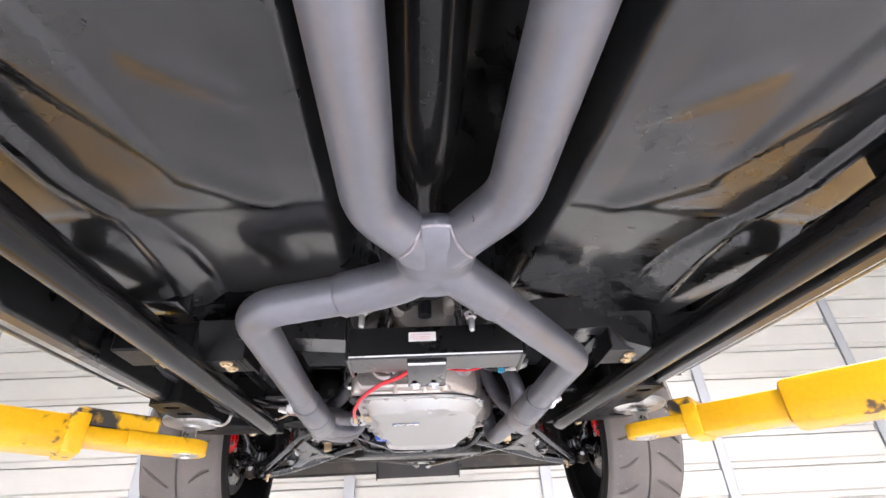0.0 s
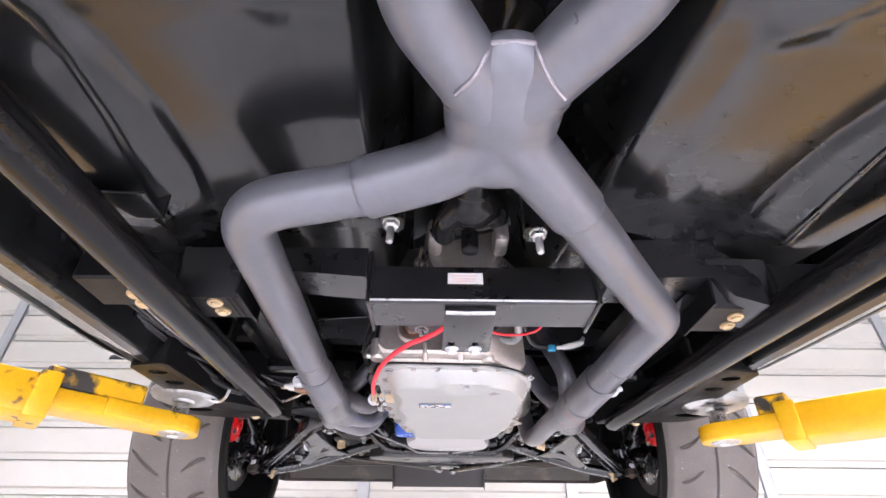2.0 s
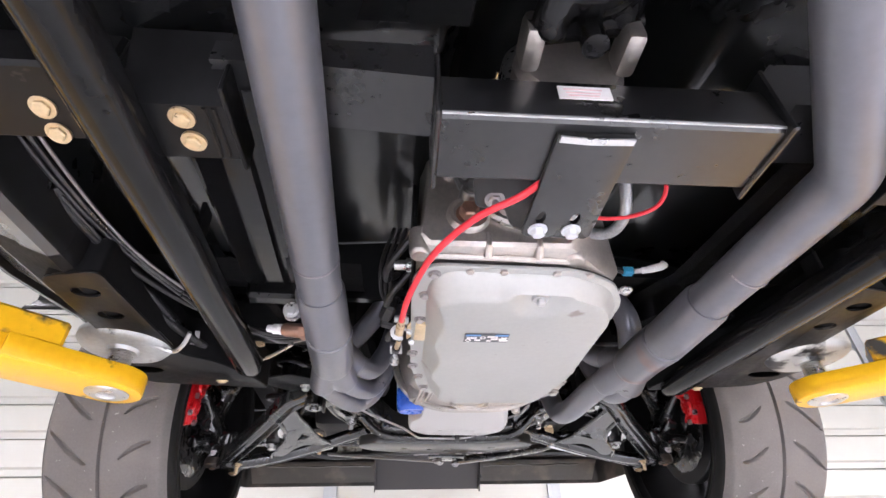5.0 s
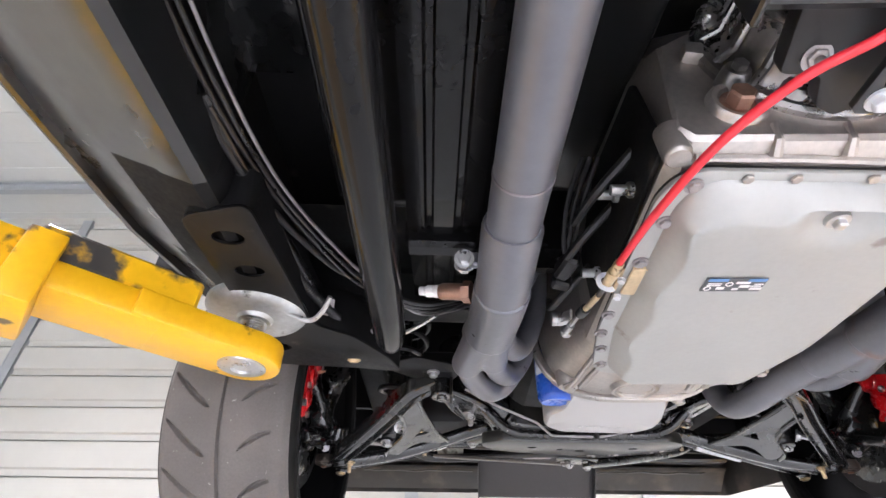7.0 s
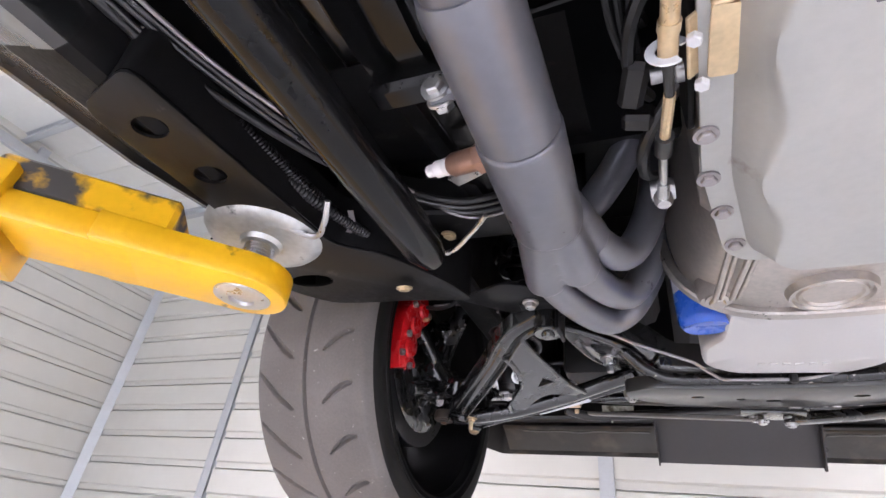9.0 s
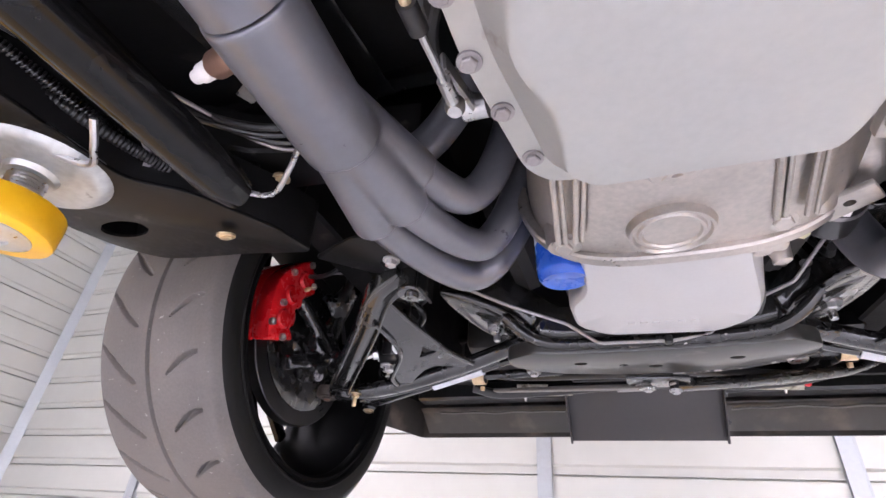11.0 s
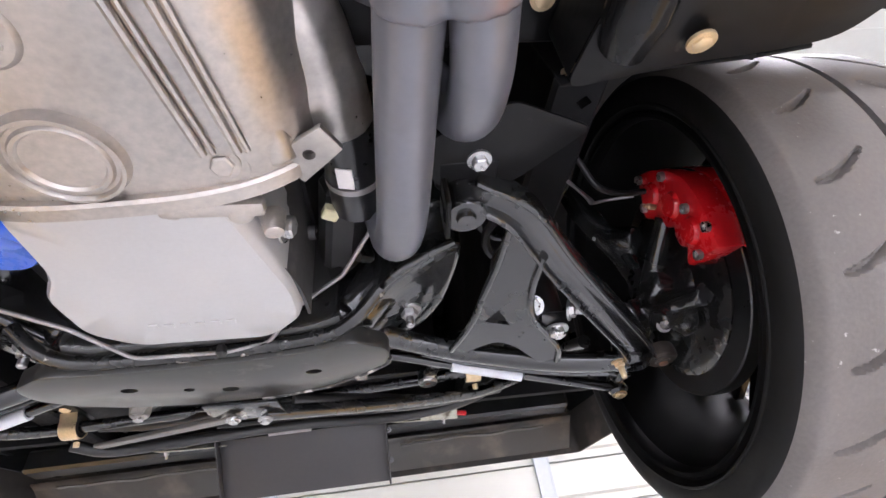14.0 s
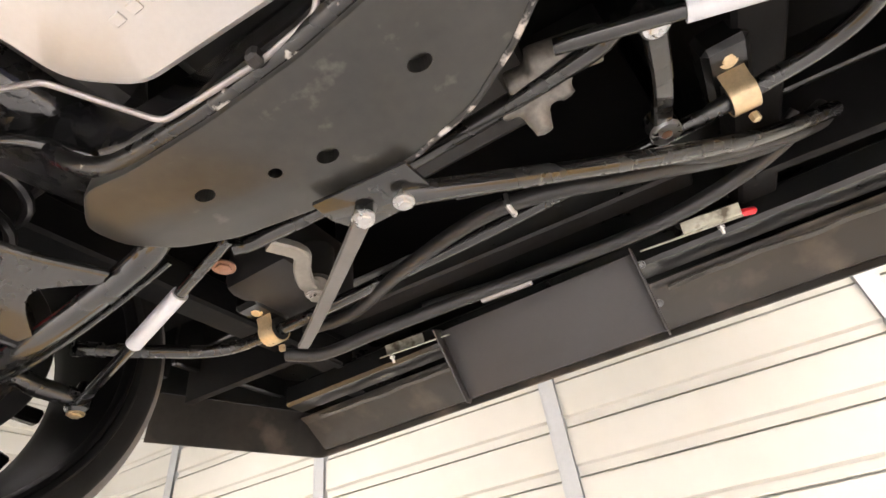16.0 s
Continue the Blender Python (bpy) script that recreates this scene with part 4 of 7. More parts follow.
lathe(bm, [(0, -0.017), (0.0105, -0.017), (0.0125, -0.015), (0.0125, 0.0), (0, 0.0)], axis((-0.058, 1.099, 1.672), (0, 1, 0)), 6)
part("sealing_plug", bm, COPPER, trans, "rust-brown hexagon plug")
bm = bmesh.new()
plate(bm, rounded([(-0.074, 0.965), (0.030, 0.965), (0.030, 1.075), (0.008, 1.088), (-0.012, 1.078), (-0.024, 1.048), (-0.058, 1.046)], 0.006), 0.02, pose(0, 0, 1.640), 0.003)
part("black_mount", bm, MATT, trans, "black rubber-lined transmission mount")
bolt(trans, (-0.038, 1.030, 1.640), (0, -0.2, -1), 0.0075, 0.006, DULLPIPE, 0.006)
# black plastic cover, added to darken the left flank, and cast stubs
bm = bmesh.new()
plate(bm, rounded([(1.118, 1.640), (1.30, 1.632), (1.42, 1.650), (1.43, 1.74), (1.30, 1.79), (1.135, 1.76)], 0.012), 0.006, Matrix(((0, 0, -1, -0.1225), (1, 0, 0, 0), (0, 1, 0, 0), (0, 0, 0, 1))), 0.002)
part("flank_cover", bm, UNDERSEAL, trans, "black plastic cover, added to darken the flank")
PAN = [(-0.098, 1.122), (0.074, 1.128), (0.105, 1.138), (0.145, 1.160), (0.171, 1.21), (0.168, 1.44), (0.140, 1.55), (0.128, 1.572), (-0.085, 1.572), (-0.105, 1.55), (-0.124, 1.43), (-0.128, 1.16), (-0.118, 1.135)]


PC = (0.02, 1.35)
def densify(outline, step):
    out = []
    for i, p in enumerate(outline):
        a, b = Vector(p), Vector(outline[(i + 1) % len(outline)])
        n = max(1, int((b - a).length / step))
        out += [tuple(a.lerp(b, k / n)) for k in range(n)]
    return out


PANR = densify(rounded(PAN, 0.02), 0.008)
bm = bmesh.new()
plate(bm, PANR, 0.006, pose(0, 0, 1.609), 0.0015)
part("pan_flange", bm, PANMETAL, trans)
bm = bmesh.new()
plate(bm, inset(PANR, 0.995, PC), 0.003, pose(0, 0, 1.6155))
part("gasket", bm, MATT, trans)


def pan_z(x, y):
    """The pan's floor with the dimple round its drain plug and the step along its left side."""
    d = math.hypot((x - 0.042) / 1.25, max(0, y - 1.165))
    z = 1.5835 + 0.013 * math.exp(-((d / 0.027) ** 4))
    return z + 0.0012 * noise.noise(V(x * 9, y * 9, 0))


# the floor is drawn in along the left side, with a wavy edge
PANB = [(x + 0.03 * ease(0.0, -0.09, x) - 0.008 * ease(0.06, 0.14, x) + 0.0045 * math.sin(y * 52) * ease(-0.05, -0.09, x), y + (0.012 + 0.014 * ease(0.012, -0.02, x)) * ease(1.2, 1.13, y)) for x, y in inset(PANR, 0.925, PC)]
bm = bmesh.new()
rim = [(x + 0.014 * ease(0.0, -0.09, x), y) for x, y in inset(PANR, 0.955, PC)]
loops = [[(a[0] + (b[0] - a[0]) * u, a[1] + (b[1] - a[1]) * u, z) for a, b in zip(rim, PANB)] for u, z in ((0.0, 1.610), (0.06, 1.605), (0.7, 1.592), (0.9, 1.5875))]
loops.append([(p[0], p[1], pan_z(*p) + 0.0012) for p in PANB])
for f in (0.97, 0.92, 0.86, 0.79, 0.72, 0.64, 0.56, 0.48, 0.4, 0.3, 0.2, 0.1):
    loops.append([(p[0], p[1], pan_z(*p)) for p in inset(PANB, f, PC)])
loft(bm, loops)
pan = part("oil_pan", bm, PANMETAL, trans, "pale pressed steel pan with a drain plug", smooth=40)
bm = bmesh.new()
lathe(bm, [(0, -0.003), (0.0105, -0.003), (0.0115, 0.0), (0.0115, 0.012), (0, 0.012)], pose(0.042, 1.172, 1.594), 24)
box(bm, (0.042, 1.172, 1.589), (0.010, 0.010, 0.010), 0.0015)
part("drain_plug", bm, ZINC, pan)
for x, y in ((-0.100, 1.140), (-0.109, 1.192), (-0.1135, 1.262), (-0.121, 1.380), (-0.119, 1.431), (-0.108, 1.480), (-0.096, 1.535)):
    bolt(trans, (x, y, 1.609), (0, 0, -1), 0.0058, 0.0055, DULLPIPE, name="pan_bolt")
for k in range(6):
    bolt(trans, (0.160 - 0.012 * (k == 5), 1.17 + k * 0.072, 1.609), (0, 0, -1), 0.006, 0.006, ZINC, name="pan_bolt")
for x in (-0.055, -0.012, 0.056, 0.10):
    bolt(trans, (x, 1.131 + 0.06 * max(0, x - 0.05), 1.609), (0, 0, -1), 0.005, 0.004, CAST, washer=False, name="pan_bolt")
# sticker
st = bmesh.new()
plate(st, rounded([(-0.0493, 1.2552), (0.0153, 1.2552), (0.0153, 1.2808), (-0.0493, 1.2808)], 0.0012, 3), 0.0008, pose(0, 0, 1.5822))
sticker = part("sticker", st, mat("black_sticker_film", (0.075, 0.078, 0.085), 0.4, 0, 0.2, 60, 300, 0.03), pan, "small black sticker with a blue header and white symbols")
HEADER = mat("blue_sticker_print", (0.10, 0.25, 0.52), 0.4, 0, 0.15, 60, 300, 0.03)
for x, w in ((-0.0366, 0.021), (0.0047, 0.019)):
    b2 = bmesh.new()
    box(b2, (x, 1.2583, 1.5819), (w, 0.0048, 0.0006))
    part("header_strip", b2, HEADER, sticker)
for x, y, w, h in ((-0.0382, 1.2653, 0.0148, 0.0016), (-0.0382, 1.2687, 0.0148, 0.0016), (-0.0292, 1.2741, 0.0085, 0.0043), (-0.0085, 1.263, 0.0148, 0.0037), (-0.0048, 1.2701, 0.0106, 0.0048), (-0.0128, 1.2758, 0.0064, 0.0034), (0.009, 1.2659, 0.0095, 0.0017), (0.0068, 1.2696, 0.0117, 0.0017), (0.009, 1.2747, 0.0127, 0.0043)):
    b2 = bmesh.new()
    box(b2, (x, y, 1.5819), (w, h, 0.0006))
    part("symbol_bar", b2, WHITE, sticker)
for x, y, r in ((-0.043, 1.2747, 0.0041), (-0.0223, 1.2662, 0.0041)):
    b2 = bmesh.new()
    lathe(b2, [(r * 0.68, -0.0003), (r, -0.0003), (r, 0.0003), (r * 0.68, 0.0003)], pose(x, y, 1.5819), 20, True)
    part("symbol_ring", b2, WHITE, sticker)

# bellhousing
bm = bmesh.new()
rows = []
for y, wl, wr, z0, z1 in ((1.475, 0.11, 0.142, 1.668, 1.93), (1.53, 0.12, 0.168, 1.650, 1.94), (1.60, 0.14, 0.186, 1.646, 1.95), (1.70, 0.158, 0.200, 1.648, 1.98), (1.775, 0.172, 0.208, 1.650, 2.02)):
    cz, h = (z0 + z1) / 2, (z1 - z0) / 2
    row = []
    for k in range(64):
        a = 6.28318 * k / 64
        ca, sa = math.cos(a), math.sin(a)
        q = (abs(ca) ** 3.4 + abs(sa) ** 3.4) ** (-1 / 3.4)
        row.append((0.025 + (wl if ca < 0 else wr) * ca * q, y, cz + h * sa * q))
    rows.append(row)
loft(bm, rows)
part("bellhousing", bm, CAST, trans, smooth=40)
bm = bmesh.new()
rim_pts = []
for k in range(49):
    a = 3.14159 + 3.14159 * k / 48
    ca, sa = math.cos(a), math.sin(a)
    q = (abs(ca) ** 3.0 + abs(sa) ** 3.0) ** (-1 / 3.0)
    rim_pts.append((0.025 + (0.184 if ca < 0 else 0.208) * ca * q, 1.783, 1.835 + 0.187 * sa * q))
sweep(bm, rim_pts, 1, flat=(0.016, 0.02, (0, 1, 0)))
part("bell_flange", bm, CAST, trans)
for x0, x1 in ((0.101, 0.121), (0.129, 0.149), (-0.064, -0.084), (-0.088, -0.103)):
    bm = bmesh.new()
    sweep(bm, [(x0, 1.575, 1.645), (x1, 1.735, 1.650)], 0.0038, 8)
    sweep(bm, [(x0 + 0.008, 1.575, 1.646), (x1 + 0.008, 1.735, 1.651)], 0.0028, 8)
    part("bell_rib", bm, CAST, trans)
for x, y, r in ((0.062, 1.587, 0.012), (-0.03, 1.59, 0.01)):
    bm = bmesh.new()
    lathe(bm, [(0, -0.006), (r, -0.005), (r + 0.003, 0.01), (0, 0.01)], pose(x, y, 1.648), 20)
    part("bell_boss", bm, CAST, trans)


def bell_point(y, deg, lift=0.0):
    w = 0.180 + (y - 1.56) * 0.135
    z0, z1 = 1.644 + (y - 1.56) * 0.028, 1.95 + (y - 1.56) * 0.33
    ca, sa = math.cos(radians(deg)), math.sin(radians(deg))
    q = (abs(ca) ** 3.4 + abs(sa) ** 3.4) ** (-1 / 3.4)
    return V(0.025 + (w + lift) * ca * q, y, (z0 + z1) / 2 + ((z1 - z0) / 2 + lift) * sa * q)


for d0, d1, ya, yb in ((-28, -27, 1.62, 1.77), (-18, -18, 1.63, 1.77)):
    bm = bmesh.new()
    sweep(bm, [bell_point(ya + (yb - ya) * u / 8, d0 + (d1 - d0) * u / 8, -0.001) for u in range(9)], [0.004 + 0.003 * u / 8 for u in range(9)], 8)
    part("bell_rib", bm, CAST, trans)
blended("bell_lobe", [(spline([(0.160, 1.56, 1.77), (0.190, 1.63, 1.752), (0.211, 1.70, 1.742), (0.219, 1.778, 1.738)], 5), [0.026, 0.034, 0.040, 0.043]), ([(0.155, 1.66, 1.70), (0.170, 1.772, 1.692)], 0.026)], CAST, trans, voxel=0.004, rounds=5)
bm = bmesh.new()
lathe(bm, [(0, 0.0), (0.010, 0.0), (0.012, -0.003), (0.024, -0.003), (0.027, 0.0), (0.030, 0.012), (0, 0.012)], pose(0.020, 1.622, 1.646), 36)
for turn in (35, 125):
    box(bm, (0.020, 1.622, 1.6445), (0.036, 0.006, 0.005), 0.001, (0, 0, turn))
part("cross_plug", bm, CAST, trans, "round cast boss with a cross")
bm = bmesh.new()
plate(bm, [(0.150, 1.43), (0.172, 1.43), (0.176, 1.57), (0.168, 1.59), (0.150, 1.585)], 0.012, pose(0, 0, 1.612), 0.003)
part("pan_rail", bm, CAST, trans)
for y in (1.455, 1.51, 1.566):
    bolt(trans, (0.163, y, 1.611), (0, 0, -1), 0.0075, 0.007, CAST, name="rail_bolt")
bm = bmesh.new()
lathe(bm, [(0, -0.002), (0.029, -0.002), (0.031, -0.005), (0.034, -0.005), (0.036, -0.002), (0.039, -0.002), (0.041, -0.006), (0.044, -0.006), (0.047, 0.004), (0, 0.004)], pose(0.019, 1.727, 1.646, 2, 0, 0), 48)
part("inspection_boss", bm, CAST, trans, "round cast boss with a double rim")
for x in (-0.099, 0.131):
    bm = bmesh.new()
    lathe(bm, [(0, 0.0), (0.020, 0.0), (0.022, 0.006), (0.024, 0.03), (0, 0.03)], pose(x, 1.76, 1.660, 0, 0, 0), 24)
    part("bolt_boss", bm, CAST, trans)
    bolt(trans, (x, 1.752, 1.657), (0, -0.25, -1), 0.0095, 0.008, CAST, name="bell_bolt")
bm = bmesh.new()
plate(bm, [(0.165, 1.765), (0.215, 1.735), (0.232, 1.762), (0.19, 1.80)], 0.008, pose(0, 0, 1.676), 0.002)
tab = part("lifting_tab", bm, CAST, trans)
DRILL.append((tab, [((0.2, 1.765, 1.67), (0, 0, 1), 0.006, 1.0)]))
# shift levers, brackets and fittings on the left flank
bm = bmesh.new()
box(bm, (-0.150, 1.50, 1.672), (0.005, 0.10, 0.016), 0.002, (25, 0, 0))
lathe(bm, [(0, -0.012), (0.012, -0.012), (0.012, 0.012), (0, 0.012)], axis((-0.150, 1.54, 1.69), (1, 0, 0)), 16)
part("shift_lever", bm, ZINC, trans)
for y, z in ((1.20, 1.66), (1.24, 1.69), (1.36, 1.66)):
    bm = bmesh.new()
    lathe(bm, [(0, 0), (0.009, 0), (0.009, 0.012), (0.006, 0.014), (0.006, 0.03), (0, 0.03)], axis((-0.122, y, z), (-1, 0, 0)), 14)
    part("line_fitting", bm, ZINC, trans)
bm = bmesh.new()
for y in (1.18, 1.27, 1.40):
    sweep(bm, spline([(-0.125, y, 1.70), (-0.16, y + 0.05, 1.68), (-0.165, y + 0.12, 1.70), (-0.15, y + 0.2, 1.76)], 6), 0.006, 8)
part("wiring", bm, HOSE, trans)

# red shift cable
cable = thing("shift_cable", "red sheathed shift cable clipped beside the transmission pan", "cable")
bm = bmesh.new()
sweep(bm, spline([(0.16, 0.99, 1.70), (0.166, 1.03, 1.655), (0.142, 1.055, 1.645), (0.09, 1.07, 1.652), (0.05, 1.03, 1.66)], 8), 0.0026, 10)
sweep(bm, spline([(0.04, 0.95, 1.64), (-0.012, 0.994, 1.618), (-0.061, 1.028, 1.610), (-0.103, 1.082, 1.600), (-0.1285, 1.165, 1.597), (-0.1385, 1.236, 1.600), (-0.140, 1.258, 1.602)], 8), 0.0041, 12)
part("sheath", bm, REDCABLE, cable)
bm = bmesh.new()
for (y0, x0, z0), (y1, x1, z1), r in (((1.254, -0.1395, 1.602), (1.272, -0.141, 1.602), 0.0056), ((1.272, -0.141, 1.602), (1.279, -0.142, 1.602), 0.0068), ((1.279, -0.142, 1.602), (1.300, -0.1435, 1.603), 0.0060)):
    sweep(bm, [(x0, y0, z0), (x1, y1, z1)], r, 14)
part("cable_end", bm, GOLDZINC, cable, "brass-coloured cable end")
bm = bmesh.new()
sweep(bm, [(-0.143, 1.335, 1.610), (-0.1475, 1.385, 1.620)], 0.0042, 10)
part("brass_rod", bm, GOLDZINC, cable)
bm = bmesh.new()
sweep(bm, [(-0.1435, 1.298, 1.603), (-0.143, 1.335, 1.610)], 0.0036, 10)
part("inner_rod", bm, HOSE, cable)
bm = bmesh.new()
sweep(bm, [(-0.1475, 1.385, 1.620), (-0.149, 1.41, 1.626)], 0.0072, 12)
part("rubber_boot", bm, HOSE, cable, "black rubber boot on the cable end")
bm = bmesh.new()
sweep(bm, [(-0.149, 1.408, 1.626), (-0.151, 1.478, 1.640)], 0.003, 8)
sweep(bm, [(-0.1505, 1.462, 1.637), (-0.152, 1.49, 1.642)], 0.0058, 10)
lathe(bm, [(0, -0.008), (0.006, -0.008), (0.0085, -0.004), (0.0085, 0.004), (0.006, 0.008), (0, 0.008)], axis((-0.152, 1.494, 1.643), (0, 0, 1)), 16)
part("cable_rod", bm, ZINC, cable)
bm = bmesh.new()
sweep(bm, [(-0.143 + 0.0105 * math.cos(a), 1.294, 1.603 + 0.0105 * math.sin(a)) for a in [radians(20 + 280 * k / 16) for k in range(17)]], 1, flat=(0.006, 0.0016, (0, 1, 0)))
part("clip", bm, PALEGREY, cable)
bm = bmesh.new()
plate(bm, rounded([(-0.119, 1.272), (-0.101, 1.276), (-0.104, 1.326), (-0.121, 1.324)], 0.003), 0.003, pose(0, 0, 1.6045), 0.0006)
box(bm, (-0.126, 1.300, 1.611), (0.016, 0.046, 0.003), 0.001, (0, -40, 0))
box(bm, (-0.110, 1.272, 1.6115), (0.018, 0.003, 0.016), 0.001)
part("cable_bracket", bm, GOLDZINC, cable, "gold zinc cable bracket")
for x, y in ((-0.1275, 1.290), (-0.1235, 1.326)):
    bolt(cable, (x, y, 1.605), (-0.3, 0, -1), 0.0045, 0.006, PALEGREY, washer=False)
bm = bmesh.new()
box(bm, (-0.163, 1.385, 1.692), (0.022, 0.05, 0.028), 0.005, (0, 12, 14))
box(bm, (-0.164, 1.428, 1.690), (0.028, 0.02, 0.022), 0.004, (0, 12, 6))
for k in range(3):
    sweep(bm, spline([(-0.170 + 0.006 * k, 1.362, 1.695), (-0.176 + 0.008 * k, 1.325, 1.70), (-0.174 + 0.010 * k, 1.285, 1.725), (-0.155 + 0.01 * k, 1.255, 1.77)], 6), 0.0032, 8)
part("loom_plug", bm, MATT, trans, "black plastic wiring plug and leads")

engine = thing("engine", "engine block with a pale cast aluminium oil sump", "engine")
SUMPO = rounded([(-0.085, 1.79), (0.148, 1.79), (0.152, 1.95), (0.146, 2.02), (0.10, 2.062), (-0.07, 2.05), (-0.115, 2.01), (-0.118, 1.93), (-0.09, 1.89)], 0.02)
bm = bmesh.new()
SC = (0.02, 1.92)
SUMPB = [(x - 0.034 * ease(0.06, 0.15, x) * ease(2.0, 1.80, y), y) for x, y in SUMPO]
loft(bm, [[(*p, 1.80) for p in SUMPO], [((a[0] + 3 * b[0]) / 4, b[1], 1.672) for a, b in zip(SUMPO, SUMPB)], [(*p, 1.664) for p in inset(SUMPB, 0.985, SC)], [(*p, 1.6595) for p in inset(SUMPB, 0.95, SC)], [(*p, 1.659) for p in inset(SUMPB, 0.6, SC)]])
sump = part("oil_sump", bm, SUMP, engine, smooth=40)
for k, x in enumerate((-0.03, -0.012, 0.006, 0.024, 0.042, 0.06)):
    bm = bmesh.new()
    box(bm, (x, 2.002 + 0.001 * k, 1.6585), (0.011, 0.008, 0.0022), 0.0006)
    part("raised_mark", bm, SUMP, sump)
# flank cover in a dark grey that stands in for the flank's shade
FLANK_SHADE = mat("shaded_flank_grey", (0.055, 0.055, 0.056), 0.45, 0.1, 0.3, 10, 90, 0.15, spec=0.3, stain=((0.15, 0.14, 0.13), 12, 0.62, 0.12))
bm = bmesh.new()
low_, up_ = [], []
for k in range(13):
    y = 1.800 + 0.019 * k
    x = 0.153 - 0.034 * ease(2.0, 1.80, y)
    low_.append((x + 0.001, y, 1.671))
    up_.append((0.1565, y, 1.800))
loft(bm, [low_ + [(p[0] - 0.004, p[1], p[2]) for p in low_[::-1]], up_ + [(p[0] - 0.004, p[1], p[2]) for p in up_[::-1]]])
part("side_cover", bm, FLANK_SHADE, engine, "cover plate on the sump's flank, its dark grey standing in for shade")
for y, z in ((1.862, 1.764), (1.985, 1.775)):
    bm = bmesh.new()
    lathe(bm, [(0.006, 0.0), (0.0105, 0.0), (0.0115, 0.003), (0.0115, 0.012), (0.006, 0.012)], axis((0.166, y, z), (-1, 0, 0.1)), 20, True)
    part("cover_boss", bm, FLANK_SHADE, engine)
bm = bmesh.new()
box(bm, (0.10, 1.812, 1.666), (0.10, 0.02, 0.016), 0.006, (0, 0, 4), 2)
part("sump_ledge", bm, CAST, engine)
for x, y, r in ((0.066, 1.812, 0.010), (0.125, 1.822, 0.013), (0.150, 1.85, 0.011)):
    bm = bmesh.new()
    lathe(bm, [(0, -0.004), (0.6 * r, -0.004), (0.9 * r, -0.002), (r, 0.004), (1.3 * r, 0.022), (0, 0.022)], pose(x, y, 1.662, 6, -8, 0), 20)
    part("cast_boss", bm, CAST, engine)
bolt(engine, (0.152, 1.875, 1.69), (1, 0, -0.2), 0.012, 0.012, ZINC)
bm = bmesh.new()
box(bm, (0.02, 2.12, 2.02), (0.34, 0.64, 0.42), 0.03)
box(bm, (0.215, 1.96, 1.80), (0.05, 0.18, 0.13), 0.02, (0, 25, 10))
box(bm, (-0.215, 2.0, 1.84), (0.06, 0.2, 0.13), 0.02, (0, -20, 0))
part("block", bm, MATT, engine)
bm = bmesh.new()
sweep(bm, [(0.231, 1.765, 1.745), (0.231, 1.905, 1.745)], 0.031, 28)
sweep(bm, [(0.252, 1.77, 1.79), (0.252, 1.89, 1.79)], 0.018, 18)
starter = part("starter_motor", bm, GLOSS, engine)
bm = bmesh.new()
sweep(bm, [(0.231, 1.853, 1.745), (0.231, 1.861, 1.745)], 0.0325, 28)
part("end_band", bm, DULLPIPE, starter)
bm = bmesh.new()
box(bm, (0.224, 1.835, 1.7145), (0.018, 0.028, 0.002), 0, (0, 14, 0))
part("starter_label", bm, WHITE, starter)
bm = bmesh.new()
box(bm, (0.198, 1.905, 1.733), (0.020, 0.018, 0.014), 0.002, (0, 0, 30))
part("connector", bm, mat("cream_plastic", (0.6, 0.55, 0.36), 0.45), engine)
bm = bmesh.new()
for pts in ([(0.22, 2.0, 1.735), (0.235, 2.03, 1.76), (0.21, 2.05, 1.85)], [(0.18, 2.0, 1.77), (0.20, 2.05, 1.76), (0.23, 2.08, 1.83)], [(0.25, 1.97, 1.74), (0.26, 2.02, 1.76), (0.24, 2.05, 1.84)]):
    sweep(bm, spline(pts, 6), 0.006, 8)
part("harness", bm, HOSE, engine)
# oil filter
filt = thing("oil_filter", "blue spin-on oil filter beside the sump", "oil filter", axis((-0.110, 1.846, 1.660), (-0.02, -0.10, 1)))
bm = bmesh.new()
lathe(bm, [(0, 0.004), (0.022, 0.003), (0.031, 0.0), (0.0365, 0.006), (0.038, 0.014), (0.038, 0.10), (0.03, 0.11), (0, 0.11)], None, 36)
can = part("can", bm, BLUE, filt)
bm = bmesh.new()
for k in range(5):
    a = radians(-150 + k * 9)
    box(bm, (0.0382 * math.cos(a), 0.0382 * math.sin(a), 0.07), (0.001, 0.006, 0.03), 0, (0, 0, math.degrees(a)))
part("filter_label", bm, PALEGREY, can)

# ---- drive shaft ----
shaft = thing("drive_shaft", "black drive shaft with a universal joint in the tunnel", "drive shaft")
bm = bmesh.new()
sweep(bm, [(0.085, -1.9, 1.70), (0.045, 0.30, 1.765), (0.042, 0.44, 1.765), (0.041, 0.52, 1.762), (0.04, 0.56, 1.76), (0.037, 0.80, 1.745)], [0.045, 0.045, 0.045, 0.040, 0.026, 0.024], 32)
part("shaft_tube", bm, TUBEPAINT, shaft)
bm = bmesh.new()
lathe(bm, [(0.022, -0.02), (0.029, -0.012), (0.029, 0.0), (0.022, 0.008)], axis((0.038, 0.72, 1.75), (0, 1, -0.06)), 28, True)
part("weld_collar", bm, TUBEPAINT, shaft)
